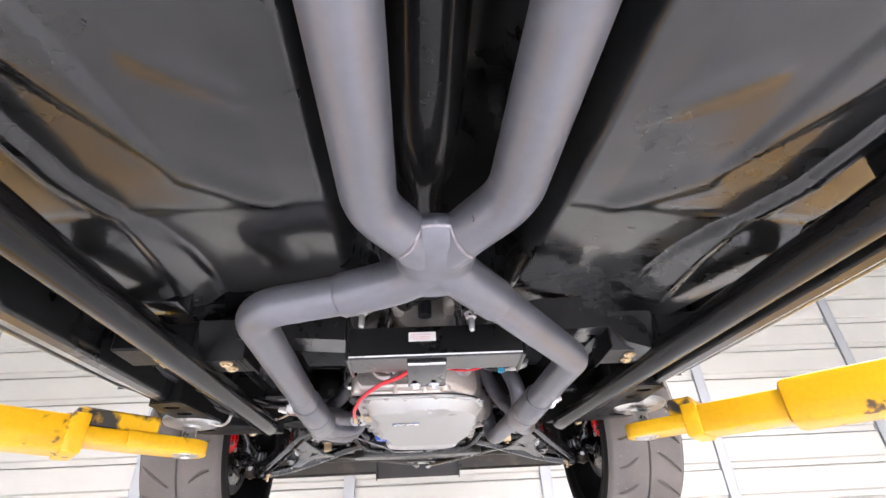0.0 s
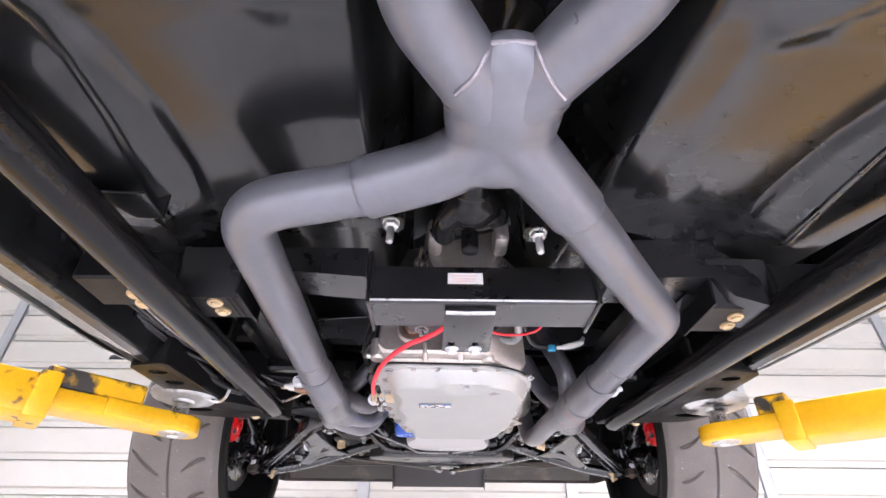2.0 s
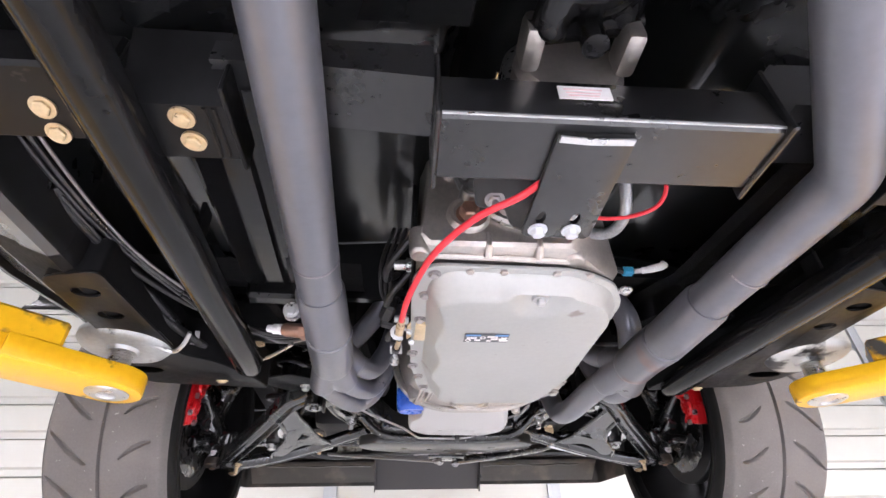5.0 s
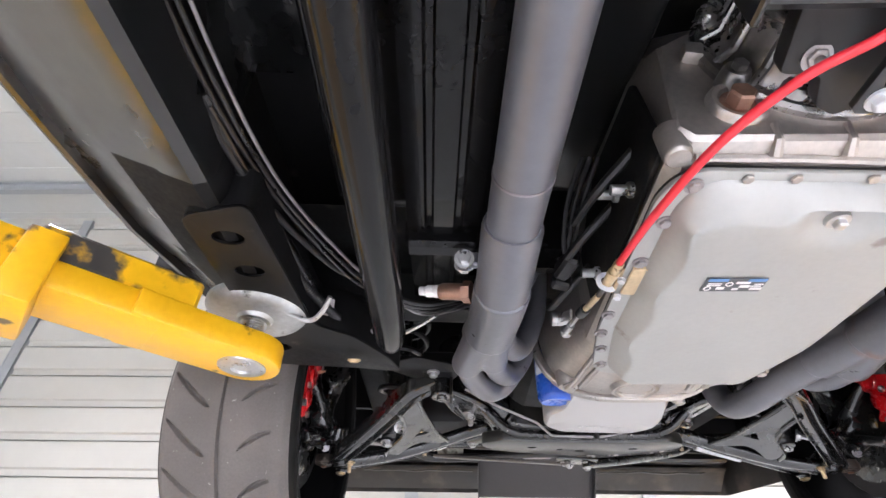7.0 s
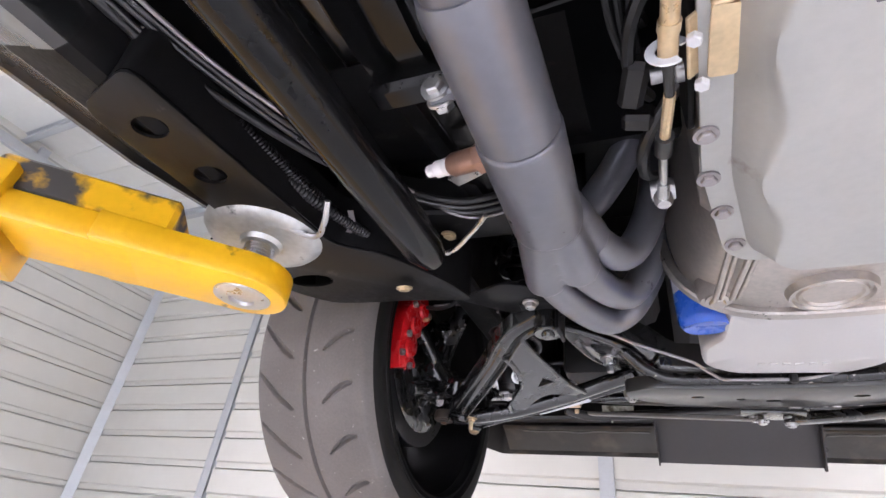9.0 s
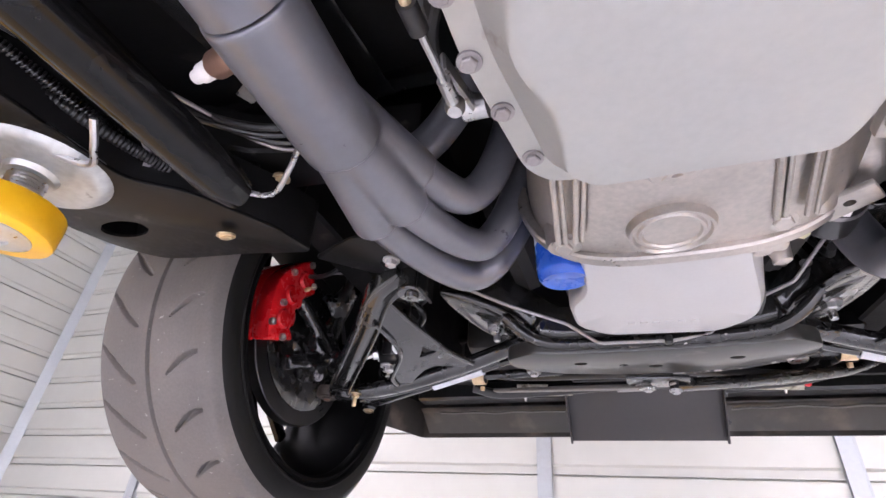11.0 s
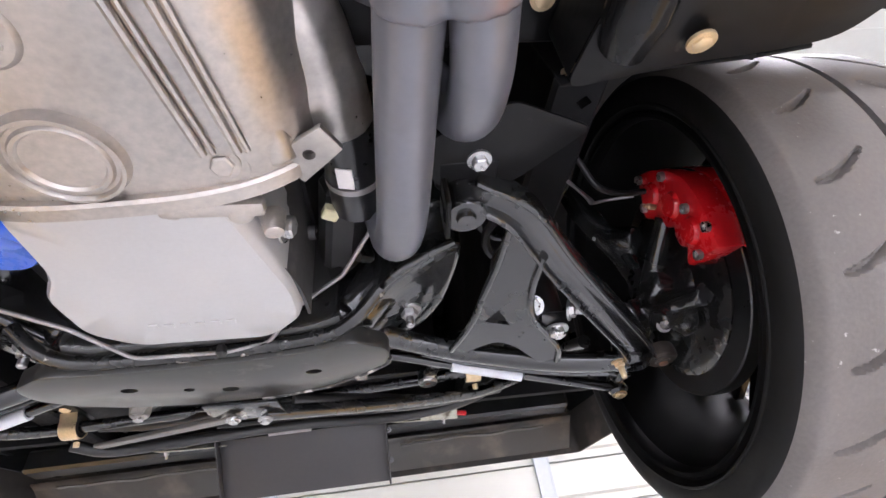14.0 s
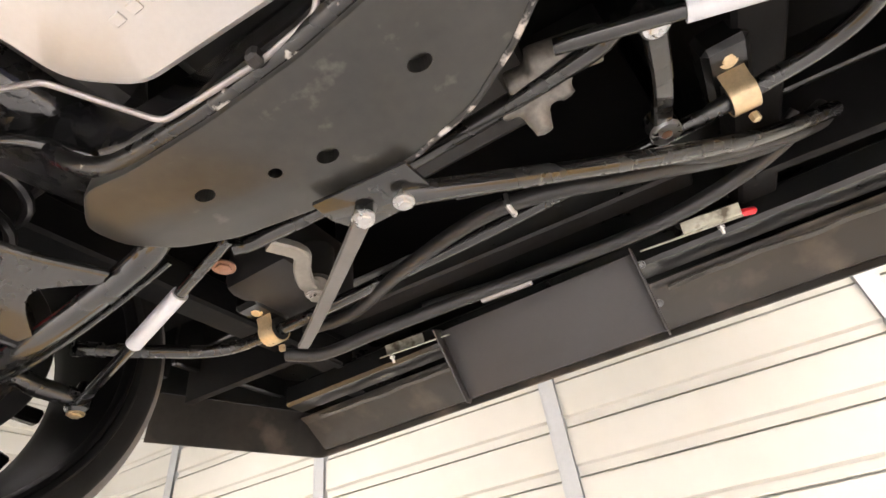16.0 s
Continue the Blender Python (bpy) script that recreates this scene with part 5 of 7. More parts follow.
blended("front_yoke", [([(0.038, 0.75, 1.749), (0.037, 0.80, 1.745)], 0.027), ([(0.036, 0.826, 1.742)], (0.044, 0.040, 0.038)),
    (spline([(0.026, 0.81, 1.735), (0.002, 0.838, 1.726), (-0.004, 0.878, 1.722)], 5), 0.019), (spline([(0.048, 0.81, 1.748), (0.072, 0.84, 1.750), (0.078, 0.878, 1.750)], 5), 0.019)], TUBEPAINT, shaft, voxel=0.004, rounds=4)
bm = bmesh.new()
sweep(bm, [(-0.022, 0.876, 1.720), (0.096, 0.876, 1.752)], 0.0125, 18)
sweep(bm, [(0.036, 0.868, 1.69), (0.036, 0.868, 1.79)], 0.013, 18)
part("cross_joint", bm, TUBEPAINT, shaft)
bm = bmesh.new()
for s in (-1, 1):
    box(bm, (0.034 + s * 0.05, 0.89, 1.728), (0.022, 0.05, 0.04), 0.008, (0, 0, 0), 2)
lathe(bm, [(0, 0), (0.052, 0), (0.060, 0.01), (0.060, 0.03), (0.03, 0.05), (0.03, 0.1), (0, 0.1)], axis((0.032, 0.912, 1.730), (0, 1, 0)), 32)
part("output_yoke", bm, CAST, shaft)

# ---- transmission crossmember ----
tc = thing("transmission_crossmember", "satin black box-section transmission crossmember with a bolted tab", "crossmember")
bm = bmesh.new()
loft(bm, [[(x, 0.905, 1.685), (x, 0.899, 1.628), (x, 0.904, 1.622), (x, 0.978, 1.622), (x, 0.985, 1.628), (x, 0.985, 1.685)] for x in (-0.108, 0.222)])
for x in (-0.111, 0.222):
    box(bm, (x, 0.943, 1.662), (0.006, 0.10, 0.09), 0.002)
part("beam", bm, GLOSS, tc)
bm = bmesh.new()
sweep(bm, [(-0.108, 0.9005, 1.6265), (0.222, 0.9005, 1.6265)], 0.0016, 6)
part("ground_edge", bm, ZINC, tc, "bright ground edge of the beam")
bm = bmesh.new()
plate(bm, [(0.0, 0.912), (0.075, 0.912), (0.077, 1.062), (0.072, 1.067), (0.001, 1.065), (-0.004, 1.060)], 0.007, pose(0, 0, 1.6145), 0.001)
tabp = part("mount_tab", bm, GLOSS, tc)
DRILL.append((tabp, [((x, 1.031, 1.64), (0, 0, 1), 0.0056, 2.0, 20, 90) for x in (0.0115, 0.0505)]))
bm = bmesh.new()
for k in range(3):
    sweep(bm, [(0.002, 0.912 + 0.0025 * k, 1.6135), (0.03, 0.9135 + 0.0025 * k, 1.613), (0.073, 0.9125 + 0.0025 * k, 1.6135)], 0.0017, 6)
part("weld_seam", bm, ZINC, tabp)
for x in (0.0125, 0.0515):
    bolt(tc, (x, 1.051, 1.6145), (0, 0.1, -1), 0.0072, 0.009, PALEGREY, 0.0)
bm = bmesh.new()
box(bm, (0.030, 0.8995, 1.662), (0.052, 0.0015, 0.018))
lab = part("label_plate", bm, WHITE, tc, "small white label with pale lines")
for k, dz in enumerate((0.004, -0.001, -0.005)):
    bm = bmesh.new()
    box(bm, (0.028, 0.8985, 1.662 + dz), (0.038 - 0.004 * k, 0.0006, 0.0016))
    part("text_bar", bm, mat("pink_ink", (0.72, 0.5, 0.5), 0.5) if k == 0 else bpy.data.materials["pink_ink"], lab)
# end brackets up to the frame rails
bm = bmesh.new()
loft(bm, [[(x, 0.885, 1.705), (x, 0.885, 1.655 + t), (x, 0.955, 1.655 + t), (x, 0.955, 1.705)] for x, t in ((-0.315, 0.01), (-0.24, 0.01), (-0.115, 0.0))])
part("left_bracket", bm, GLOSS, tc)
bm = bmesh.new()
loft(bm, [[(x, 0.905, z1), (x, 0.905, z0), (x, 0.985, z0), (x, 0.985, z1)] for x, z0, z1 in ((0.222, 1.64, 1.70), (0.25, 1.668, 1.735), (0.40, 1.672, 1.742), (0.425, 1.64, 1.72), (0.47, 1.625, 1.67))])
part("right_bracket", bm, GLOSS, tc)

# rail mounts with their gold bolts
for s, cx, y0, deep, mid, last in ((-1, -0.345, 0.882, 0.092, 0.041, 0.069), (1, 0.442, 0.902, 0.108, 0.053, 0.083)):
    rm = thing("rail_mount", "black frame mount block with gold zinc bolts", "mount", None, "rail mounts")
    bm = bmesh.new()
    loft(bm, [[(x, y0 + 0.028, 1.632), (x, y0 + deep, 1.632), (x, y0 + deep, 1.702), (x, y0, 1.702), (x, y0 + 0.012, 1.668)] for x in (cx - 0.044, cx + 0.044)])
    for x in (cx - 0.046, cx + 0.046):
        box(bm, (x, y0 + deep / 2 + 0.01, 1.662), (0.004, deep + 0.006, 0.066), 0.001)
    part("block", bm, SEALPLATE, rm)
    bm = bmesh.new()
    for dx in (0.026, 0.034):
        sweep(bm, [(cx + dx, y0 + 0.03, 1.6315), (cx + dx, y0 + deep - 0.004, 1.6315)], 0.0022, 6)
    part("pressed_rib", bm, SEALPLATE, rm)
    bm = bmesh.new()
    box(bm, (cx + s * 0.125, y0 + 0.05, 1.676), (0.15, 0.088, 0.05), 0.004)
    part("side_plate", bm, SEALPLATE, rm)
    bolt(rm, (cx - 0.006, y0 + 0.020, 1.662), (0, -1, -0.6), 0.0075, 0.003, GOLDZINC)
    bolt(rm, (cx + 0.004, y0 + mid, 1.631), (0, 0, -1), 0.0075, 0.006, GOLDZINC)
    bolt(rm, (cx + 0.006, y0 + last, 1.631), (0, 0, -1), 0.0075, 0.006, GOLDZINC)
    bolt(rm, (cx + s * 0.128, y0 + 0.052, 1.650), (0, -0.2, -1), 0.0075, 0.006, GOLDZINC)
    bolt(rm, (cx + s * 0.13, y0 + 0.083, 1.650), (0, -0.2, -1), 0.0075, 0.006, GOLDZINC)

# hanger studs beside the tunnel
for x, y, z in ((-0.066, 0.745, 1.650), (0.111, 0.750, 1.640)):
    hb = thing("hanger_bolt", "bright stud and nut under a black tunnel bracket", "bolt", None, "hanger bolts")
    bm = bmesh.new()
    box(bm, (x, y + 0.012, z + 0.045), (0.028, 0.03, 0.09), 0.006)
    part("bracket", bm, GLOSS, hb)
    bm = bmesh.new()
    lathe(bm, [(0, 0), (0.0105, 0), (0.0105, 0.002), (0, 0.002)], axis((x, y, z), (0, -0.1, -1)), 18)
    bolt_mesh(bm, (x, y, z), (0, -0.1, -1), 0.0085, 0.010, False, 0.020)
    part("nut_and_stud", bm, ZINC, hb)

# floor details: perforated plate, clips, plugs
fp = thing("floor_bracket", "black perforated bracket plate welded under the floor", "bracket", None)
bm = bmesh.new()
box(bm, (-0.155, 0.845, 1.742), (0.16, 0.09, 0.006), 0.003, (8, 0, 0))
fpl = part("plate", bm, BODY_BLACK, fp)
DRILL.append((fpl, [((-0.16, 0.83, 1.73), (0, 0, 1), 0.008, 1.0), ((-0.19, 0.845, 1.73), (0, 0, 1), 0.006, 1.0), ((-0.13, 0.855, 1.73), (0, 0, 1), 0.005, 1.0)]))
clip = thing("wire_clip", "bent bright wire clip on the floor pan", "clip")
bm = bmesh.new()
sweep(bm, fillet([(0.263, 0.759, 1.735), (0.281, 0.759, 1.735), (0.301, 0.790, 1.735)], 0.003, 4), 0.0011, 8)
part("wire", bm, ZINC, clip)
clip2 = thing("edge_clip", "bright edge clip on the floor pan beside the pipe", "clip")
bm = bmesh.new()
sweep(bm, [(-0.212, 0.768, 1.742), (-0.169, 0.767, 1.742)], 0.0011, 8)
part("wire", bm, ZINC, clip2)

# brake and fuel lines along the sill
ln = thing("fuel_lines", "bundle of black and bright pipes clipped inside the sill", "pipes")
for k, (dx, r, m_) in enumerate(((0.0, 0.0034, GLOSS), (0.011, 0.0034, GLOSS), (0.022, 0.0024, DULLPIPE), (-0.012, 0.0045, HOSE))):
    bm = bmesh.new()
    sweep(bm, spline([(-0.545 + dx, 0.3, 1.70), (-0.56 + dx, 0.80, 1.71), (-0.565 + dx, 1.04, 1.70), (-0.548 + dx, 1.22, 1.70 - 0.003 * k), (-0.50 + dx, 1.38, 1.70), (-0.46 + dx * 0.7, 1.46, 1.70 + 0.004 * k), (-0.38, 1.53 + dx, 1.705), (-0.29, 1.56 + dx, 1.74)], 8), r, 10)
    part("pipe", bm, m_, ln)
bm = bmesh.new()
pts = spline([(-0.57, 1.10, 1.70), (-0.560, 1.32, 1.69), (-0.553, 1.39, 1.685), (-0.535, 1.47, 1.685), (-0.515, 1.53, 1.685)], 30)
sweep(bm, pts, [0.0075 if i % 2 else 0.006 for i in range(len(pts))], 10)
part("conduit", bm, HOSE, ln, "black corrugated conduit")
bm = bmesh.new()
sweep(bm, spline([(-0.355, 1.548, 1.70), (-0.385, 1.575, 1.695), (-0.43, 1.605, 1.69), (-0.47, 1.585, 1.69)], 8), 0.0035, 8)
part("bent_pipe", bm, ZINC, ln)
bm = bmesh.new()
sweep(bm, spline([(-0.585, 1.43, 1.65), (-0.545, 1.465, 1.645), (-0.52, 1.45, 1.65), (-0.505, 1.43, 1.665)], 6), 0.004, 8)
part("clip_wire", bm, ZINC, ln)
bm = bmesh.new()
box(bm, (-0.335, 1.455, 1.69), (0.075, 0.018, 0.004), 0.001, (0, 10, -28))
part("heat_shield", bm, ZINC, ln, "small bright foil heat shield")

# spring guard over the brake line beside the sill
sg = thing("spring_guard", "black coiled spring guard over a brake line", "brake line")
a0, a1 = V(-0.560, 1.20, 1.695), V(-0.536, 1.492, 1.692)
bm = bmesh.new()
sweep(bm, [a0 + (a1 - a0) * (k / 640) + V(0.0062 * math.cos(k * 0.62), 0, 0.0062 * math.sin(k * 0.62)) for k in range(641)], 0.0013, 6)
part("spring", bm, GLOSS, sg)
bm = bmesh.new()
sweep(bm, spline([a0 + (a0 - a1) * 0.3, a0, a1, a1 + V(0.012, 0.04, 0.008)], 6), 0.0035, 10)
part("line", bm, GLOSS, sg)
bm = bmesh.new()
sweep(bm, spline([a1 + V(-0.022, 0.018, 0), a1 + V(-0.008, 0.026, -0.014), a1 + V(0.012, 0.014, -0.006), a1 + V(0.018, -0.004, 0.004)], 5), 1, flat=(0.008, 0.002, (0, 0, 1)))
part("clip", bm, DULLPIPE, sg)

# gold bolts under the toe plates
for x, y, z, d in ((-0.442, 1.625, 1.735, (0, 0, -1)), (-0.50, 1.622, 1.652, (0, 0.3, -1)), (0.419, 1.663, 1.742, (0, 0, -1)), (0.466, 1.670, 1.742, (0, 0, -1)), (0.524, 1.660, 1.654, (0, 0.3, -1)), (0.441, 1.703, 1.69, (0, 0.6, -1))):
    tb = thing("body_bolt", "gold zinc bolt and washer in the black floor", "bolt", None, "body bolts")
    bolt(tb, (x, y, z), d, 0.0075, 0.005, GOLDZINC)
# loom on the right
loom = thing("wiring_connector", "blue and grey wiring connector beside the exhaust", "connector")
bm = bmesh.new()
box(bm, (0.234, 1.285, 1.715), (0.018, 0.014, 0.013), 0.002)
part("plug", bm, TEAL, loom, "light blue plug")
bm = bmesh.new()
sweep(bm, [(0.245, 1.284, 1.715), (0.258, 1.283, 1.716)], 0.004, 10)
sweep(bm, spline([(0.258, 1.283, 1.716), (0.272, 1.279, 1.717), (0.296, 1.280, 1.725), (0.31, 1.30, 1.745)], 5), [0.0055, 0.0065, 0.0065, 0.004], 10)
part("wire", bm, WHITE, loom)
bm = bmesh.new()
sweep(bm, spline([(0.226, 1.285, 1.715), (0.19, 1.27, 1.72), (0.16, 1.20, 1.735)], 6), 0.005, 8)
part("hose", bm, HOSE, loom)
bm = bmesh.new()
sweep(bm, spline([(0.112, 1.00, 1.70), (0.126, 1.045, 1.66), (0.129, 1.080, 1.650), (0.118, 1.108, 1.655), (0.095, 1.130, 1.68), (0.08, 1.14, 1.72)], 8), 0.0075, 14)
part("braided_hose", bm, mat("braided_steel_hose", (0.30, 0.31, 0.32), 0.42, 0.6, 0.35, 60, 420, 0.6), loom, "grey braided steel hose")

# ---- front crossmember ----
xm = thing("front_crossmember", "black pressed steel front crossmember with bright nuts", "crossmember")
bm = bmesh.new()
ST = [(-0.40, 2.06, 2.15, 1.742, 0.07), (-0.33, 2.04, 2.19, 1.732, 0.07), (-0.285, 2.03, 2.20, 1.726, 0.07), (-0.245, 2.045, 2.215, 1.70, 0.075), (-0.215, 2.058, 2.225, 1.672, 0.085), (-0.185, 2.070, 2.23, 1.658, 0.075), (-0.15, 2.078, 2.232, 1.654, 0.06),
      (-0.06, 2.084, 2.245, 1.654, 0.055), (0.06, 2.084, 2.25, 1.654, 0.055), (0.15, 2.074, 2.238, 1.654, 0.06), (0.185, 2.064, 2.23, 1.658, 0.075), (0.215, 2.05, 2.225, 1.672, 0.085), (0.245, 2.035, 2.215, 1.70, 0.075), (0.285, 2.02, 2.20, 1.726, 0.07), (0.33, 2.02, 2.19, 1.732, 0.07), (0.40, 2.05, 2.15, 1.742, 0.07)]
rows = []
for x, y0, y1, z, h in ST[5:11]:
    r, z = 0.016, z + 0.02
    rows.append([(x, y, zz) for y, zz in ((y0, z + h), (y0, z + r), (y0 + r * 0.12, z + r * 0.55), (y0 + r * 0.5, z + r * 0.12), (y0 + r * 1.1, z), (y1 - r, z - 0.002), (y1 - r * 0.35, z + r * 0.2), (y1, z + r), (y1, z + h))])
loft(bm, rows)
beam = part("beam", bm, SATIN, xm, smooth=50)
beam.data.materials.append(DUSTY)
for face in beam.data.polygons:
    if face.normal.z < -0.5:
        face.material_index = 1
bm = bmesh.new()
plate(bm, rounded([(-0.256, 2.112), (-0.205, 2.080), (-0.15, 2.090), (-0.05, 2.096), (0.06, 2.096), (0.15, 2.088), (0.203, 2.074), (0.249, 2.110), (0.249, 2.158), (0.21, 2.196), (0.15, 2.232), (0.066, 2.252), (-0.06, 2.247), (-0.16, 2.226), (-0.22, 2.196), (-0.256, 2.155)], 0.016), 0.03, Matrix(((1, 0, 0, 0), (0, 1, 0, 0), (0, 0.07, 1, 1.6475 - 0.07 * 2.09), (0, 0, 0, 1))), 0.005)
low = part("bottom_plate", bm, DUSTY, xm, "dust-grey flat underside of the crossmember")
DRILL.append((low, [((-0.126, 2.155, 1.64), (0, 0, 1), 0.0085, 1.4), ((-0.051, 2.177, 1.64), (0, 0, 1), 0.0065, 1.2), ((0.004, 2.192, 1.64), (0, 0, 1), 0.009, 1.4), ((0.134, 2.160, 1.64), (0, 0, 1), 0.0085, 1.4)]))
bm = bmesh.new()
sweep(bm, [(x, y, 1.6475 + 0.07 * (y - 2.09) + 0.002) for x, y in rounded([(0.249, 2.130), (0.247, 2.158), (0.208, 2.193), (0.149, 2.2295), (0.066, 2.2495), (0.02, 2.249)], 0.016)[4:-4]], 0.0042, 8)
part("worn_edge", bm, mat("scuffed_bare_edge", (0.03, 0.03, 0.03), 0.4, 0.2, 0.3, 20, 120, 0.3, stain=((0.52, 0.49, 0.47), 38, 0.48, 0.07)), xm, "edge scuffed down to bare metal")
bm = bmesh.new()
rows = []
for x, y0, y1, z, h in ST[3:13]:
    rows.append((x, y0 + 0.001, z + 0.017))
sweep(bm, spline([(x, y + 0.009, z - 0.005) for x, y, z in rows], 4), 0.0105, 16)
part("rolled_lip", bm, CHIPPED, xm, "black lip with its paint chipped off")
for s in (-1, 1):
    blended("ear_root", [([(s * 0.300, 2.09, 1.815), (s * 0.195, 2.115, 1.724)], 0.044), ([(s * 0.295, 2.14, 1.815), (s * 0.190, 2.165, 1.728)], 0.046), ([(s * 0.30, 2.09, 1.825), (s * 0.325, 1.985, 1.85)], 0.046), ([(s * 0.195, 2.10, 1.72), (s * 0.16, 2.118, 1.70)], 0.036)], SATIN, xm, voxel=0.0045, rounds=6)
    # dished mounting ear with its turned-up rim
    rim_ = [V(s * x, y, z) for x, y, z in ((0.180, 2.140, 1.697), (0.192, 2.118, 1.703), (0.226, 2.084, 1.714), (0.264, 2.046, 1.726), (0.312, 2.024, 1.740), (0.352, 2.014, 1.751), (0.366, 2.022, 1.755), (0.362, 2.066, 1.754), (0.347, 2.130, 1.750), (0.330, 2.168, 1.745), (0.302, 2.200, 1.737), (0.262, 2.212, 1.725), (0.215, 2.200, 1.711))]
    rim_ = spline(rim_ + rim_[:1], 4)[:-1]
    mid_ = V(s * 0.285, 2.140, 1.7335)

    def shrunk(f, lift):
        return [mid_ + (p - mid_) * f + V(0, 0, lift) for p in rim_]
    bm = bmesh.new()
    loft(bm, [shrunk(1.0, 0.05), shrunk(1.0, 0.006), shrunk(0.985, 0.001), shrunk(0.95, -0.001), shrunk(0.86, -0.0015), shrunk(0.66, -0.0005), shrunk(0.46, 0.0), shrunk(0.40, -0.001), shrunk(0.1, -0.001)])
    part("mount_ear", bm, SATIN, xm, smooth=50)
    bm = bmesh.new()
    sweep(bm, spline([(s * 0.170, 2.098, 1.682), (s * 0.190, 2.108, 1.698), (s * 0.225, 2.078, 1.713), (s * 0.263, 2.040, 1.726), (s * 0.312, 2.017, 1.741), (s * 0.354, 2.008, 1.753)], 5), 0.0075, 12)
    part("ear_bead", bm, SATIN, xm)
    bm = bmesh.new()
    lathe(bm, [(0, -0.002), (0.019, -0.002), (0.020, 0.0), (0.020, 0.003), (0, 0.003)], axis((0.284 * s, 2.146, 1.7335), (0, 0, 1)), 26)
    bolt_mesh(bm, (0.284 * s, 2.146, 1.7315), (0, 0, -1), 0.0125, 0.012, False, 0.014)
    part("nut", bm, ZINC, xm)
bm = bmesh.new()
sweep(bm, fillet([(-0.30, 1.97, 1.735), (-0.22, 1.975, 1.695), (-0.13, 2.0, 1.666), (-0.086, 2.078, 1.660), (0.03, 2.086, 1.660), (0.086, 2.085, 1.667), (0.130, 2.043, 1.692), (0.20, 1.995, 1.705), (0.25, 1.955, 1.76), (0.29, 1.95, 1.81)], 0.022, 5), 0.0029, 10)
part("brake_pipe", bm, DULLPIPE, xm, "thin dull steel brake pipe along the lip")
bm = bmesh.new()
box(bm, (0.025, 2.081, 1.660), (0.013, 0.014, 0.016), 0.003)
part("pipe_clip", bm, MATT, xm)
bm = bmesh.new()
plate(bm, [(-0.05, 2.228), (0.062, 2.240), (0.066, 2.283), (0.055, 2.294), (-0.035, 2.294), (-0.05, 2.26)], 0.006, pose(0, 0, 1.6455), 0.001)
part("brace_bracket", bm, SATIN, xm)
for x in (-0.022, 0.041):
    bolt(xm, (x, 2.279, 1.6455), (0, 0, -1), 0.0085, 0.008, ZINC)

# ---- wheels ----
WC = V(0.790, 2.132, 1.718)


def tyre_mesh(zone):
    """A low semi-slick tyre: one groove round it and two rows of slanted slots."""
    bm = bmesh.new()
    n = 920
    hw = 0.132
    prof = []
    for k in range(81):
        u = -1 + 2 * k / 80
        prof.append((0.350 - 0.006 * abs(u) ** 2.2 - 0.014 * (max(0, abs(u) - 0.88) / 0.12) ** 1.6, u * hw))
    side = [(0.326, 0.1365), (0.316, 0.1395), (0.304, 0.1400), (0.2945, 0.1385), (0.2935, 0.1405), (0.2905, 0.1405), (0.2895, 0.1365), (0.281, 0.129), (0.274, 0.118)]
    flank = prof[-1:] + side
    full = {"tread": prof, "inner": [(r, -x) for r, x in flank], "outer": flank}[zone]
    rings = []
    P = 23
    for r, x in full:
        row = []
        for j in range(n):
            a = 6.28318 * j / n
            rr = r
            if abs(x) <= hw:
                if abs(x - 0.004) < 0.0036:
                    rr -= 0.0075
                for lo, hi, slope, off, wide in ((0.030, 0.126, 0.85, 0.0, 0.15), (-0.100, -0.030, -0.40, 0.5, 0.13)):
                    if lo < x < hi:
                        u = (x - lo) / (hi - lo)
                        q = (a * P / 6.28318 + off - slope * u ** 1.4) % 1.0
                        e = wide * math.sin(math.pi * min(1, u * 0.85 + 0.12)) ** 0.8
                        rr -= 0.0085 * ease(0.0, 0.03, min(q, e - q)) * ease(0.0, 0.12, min(u, 1 - u))
            row.append(bm.verts.new((x, rr * math.cos(a), rr * math.sin(a))))
        rings.append(row)
    for a, b in zip(rings, rings[1:]):
        for j in range(n):
            k = (j + 1) % n
            bm.faces.new((a[j], a[k], b[k], b[j]))
    return bm


w = thing("wheel", "black multi-spoke wheel with a grooved semi-slick tyre", "wheel", pose(WC.x, WC.y, WC.z), "front wheels")
tyre = part("tyre", tyre_mesh("tread"), RUBBER, w, "dusty black tyre with slanted slots", smooth=30)
part("sidewall", tyre_mesh("inner"), SIDEWALL, tyre, "plain black sidewall")
part("sidewall", tyre_mesh("outer"), SIDEWALL, tyre, "plain black sidewall")
mx = pose(0, 0, 0, 0, 90, 0)
bm = bmesh.new()
lathe(bm, [(0.268, -0.119), (0.2705, -0.131), (0.2735, -0.1355), (0.279, -0.1365), (0.283, -0.131), (0.283, -0.121), (0.281, -0.114), (0.270, -0.104), (0.264, -0.06), (0.258, 0.0), (0.256, 0.06), (0.266, 0.098), (0.279, 0.112), (0.281, 0.118), (0.275, 0.122), (0.268, 0.115), (0.252, 0.09), (0.244, 0.04), (0.246, -0.03), (0.258, -0.09), (0.270, -0.113)], mx, 96, True)
rim = part("rim", bm, RIMBARREL, w, "satin black deep rim barrel")
bm = bmesh.new()
lathe(bm, [(0, 0.065), (0.07, 0.065), (0.080, 0.075), (0.080, 0.10), (0.055, 0.112), (0, 0.112)], mx, 32)
part("hub_centre", bm, RIMBLACK, rim)
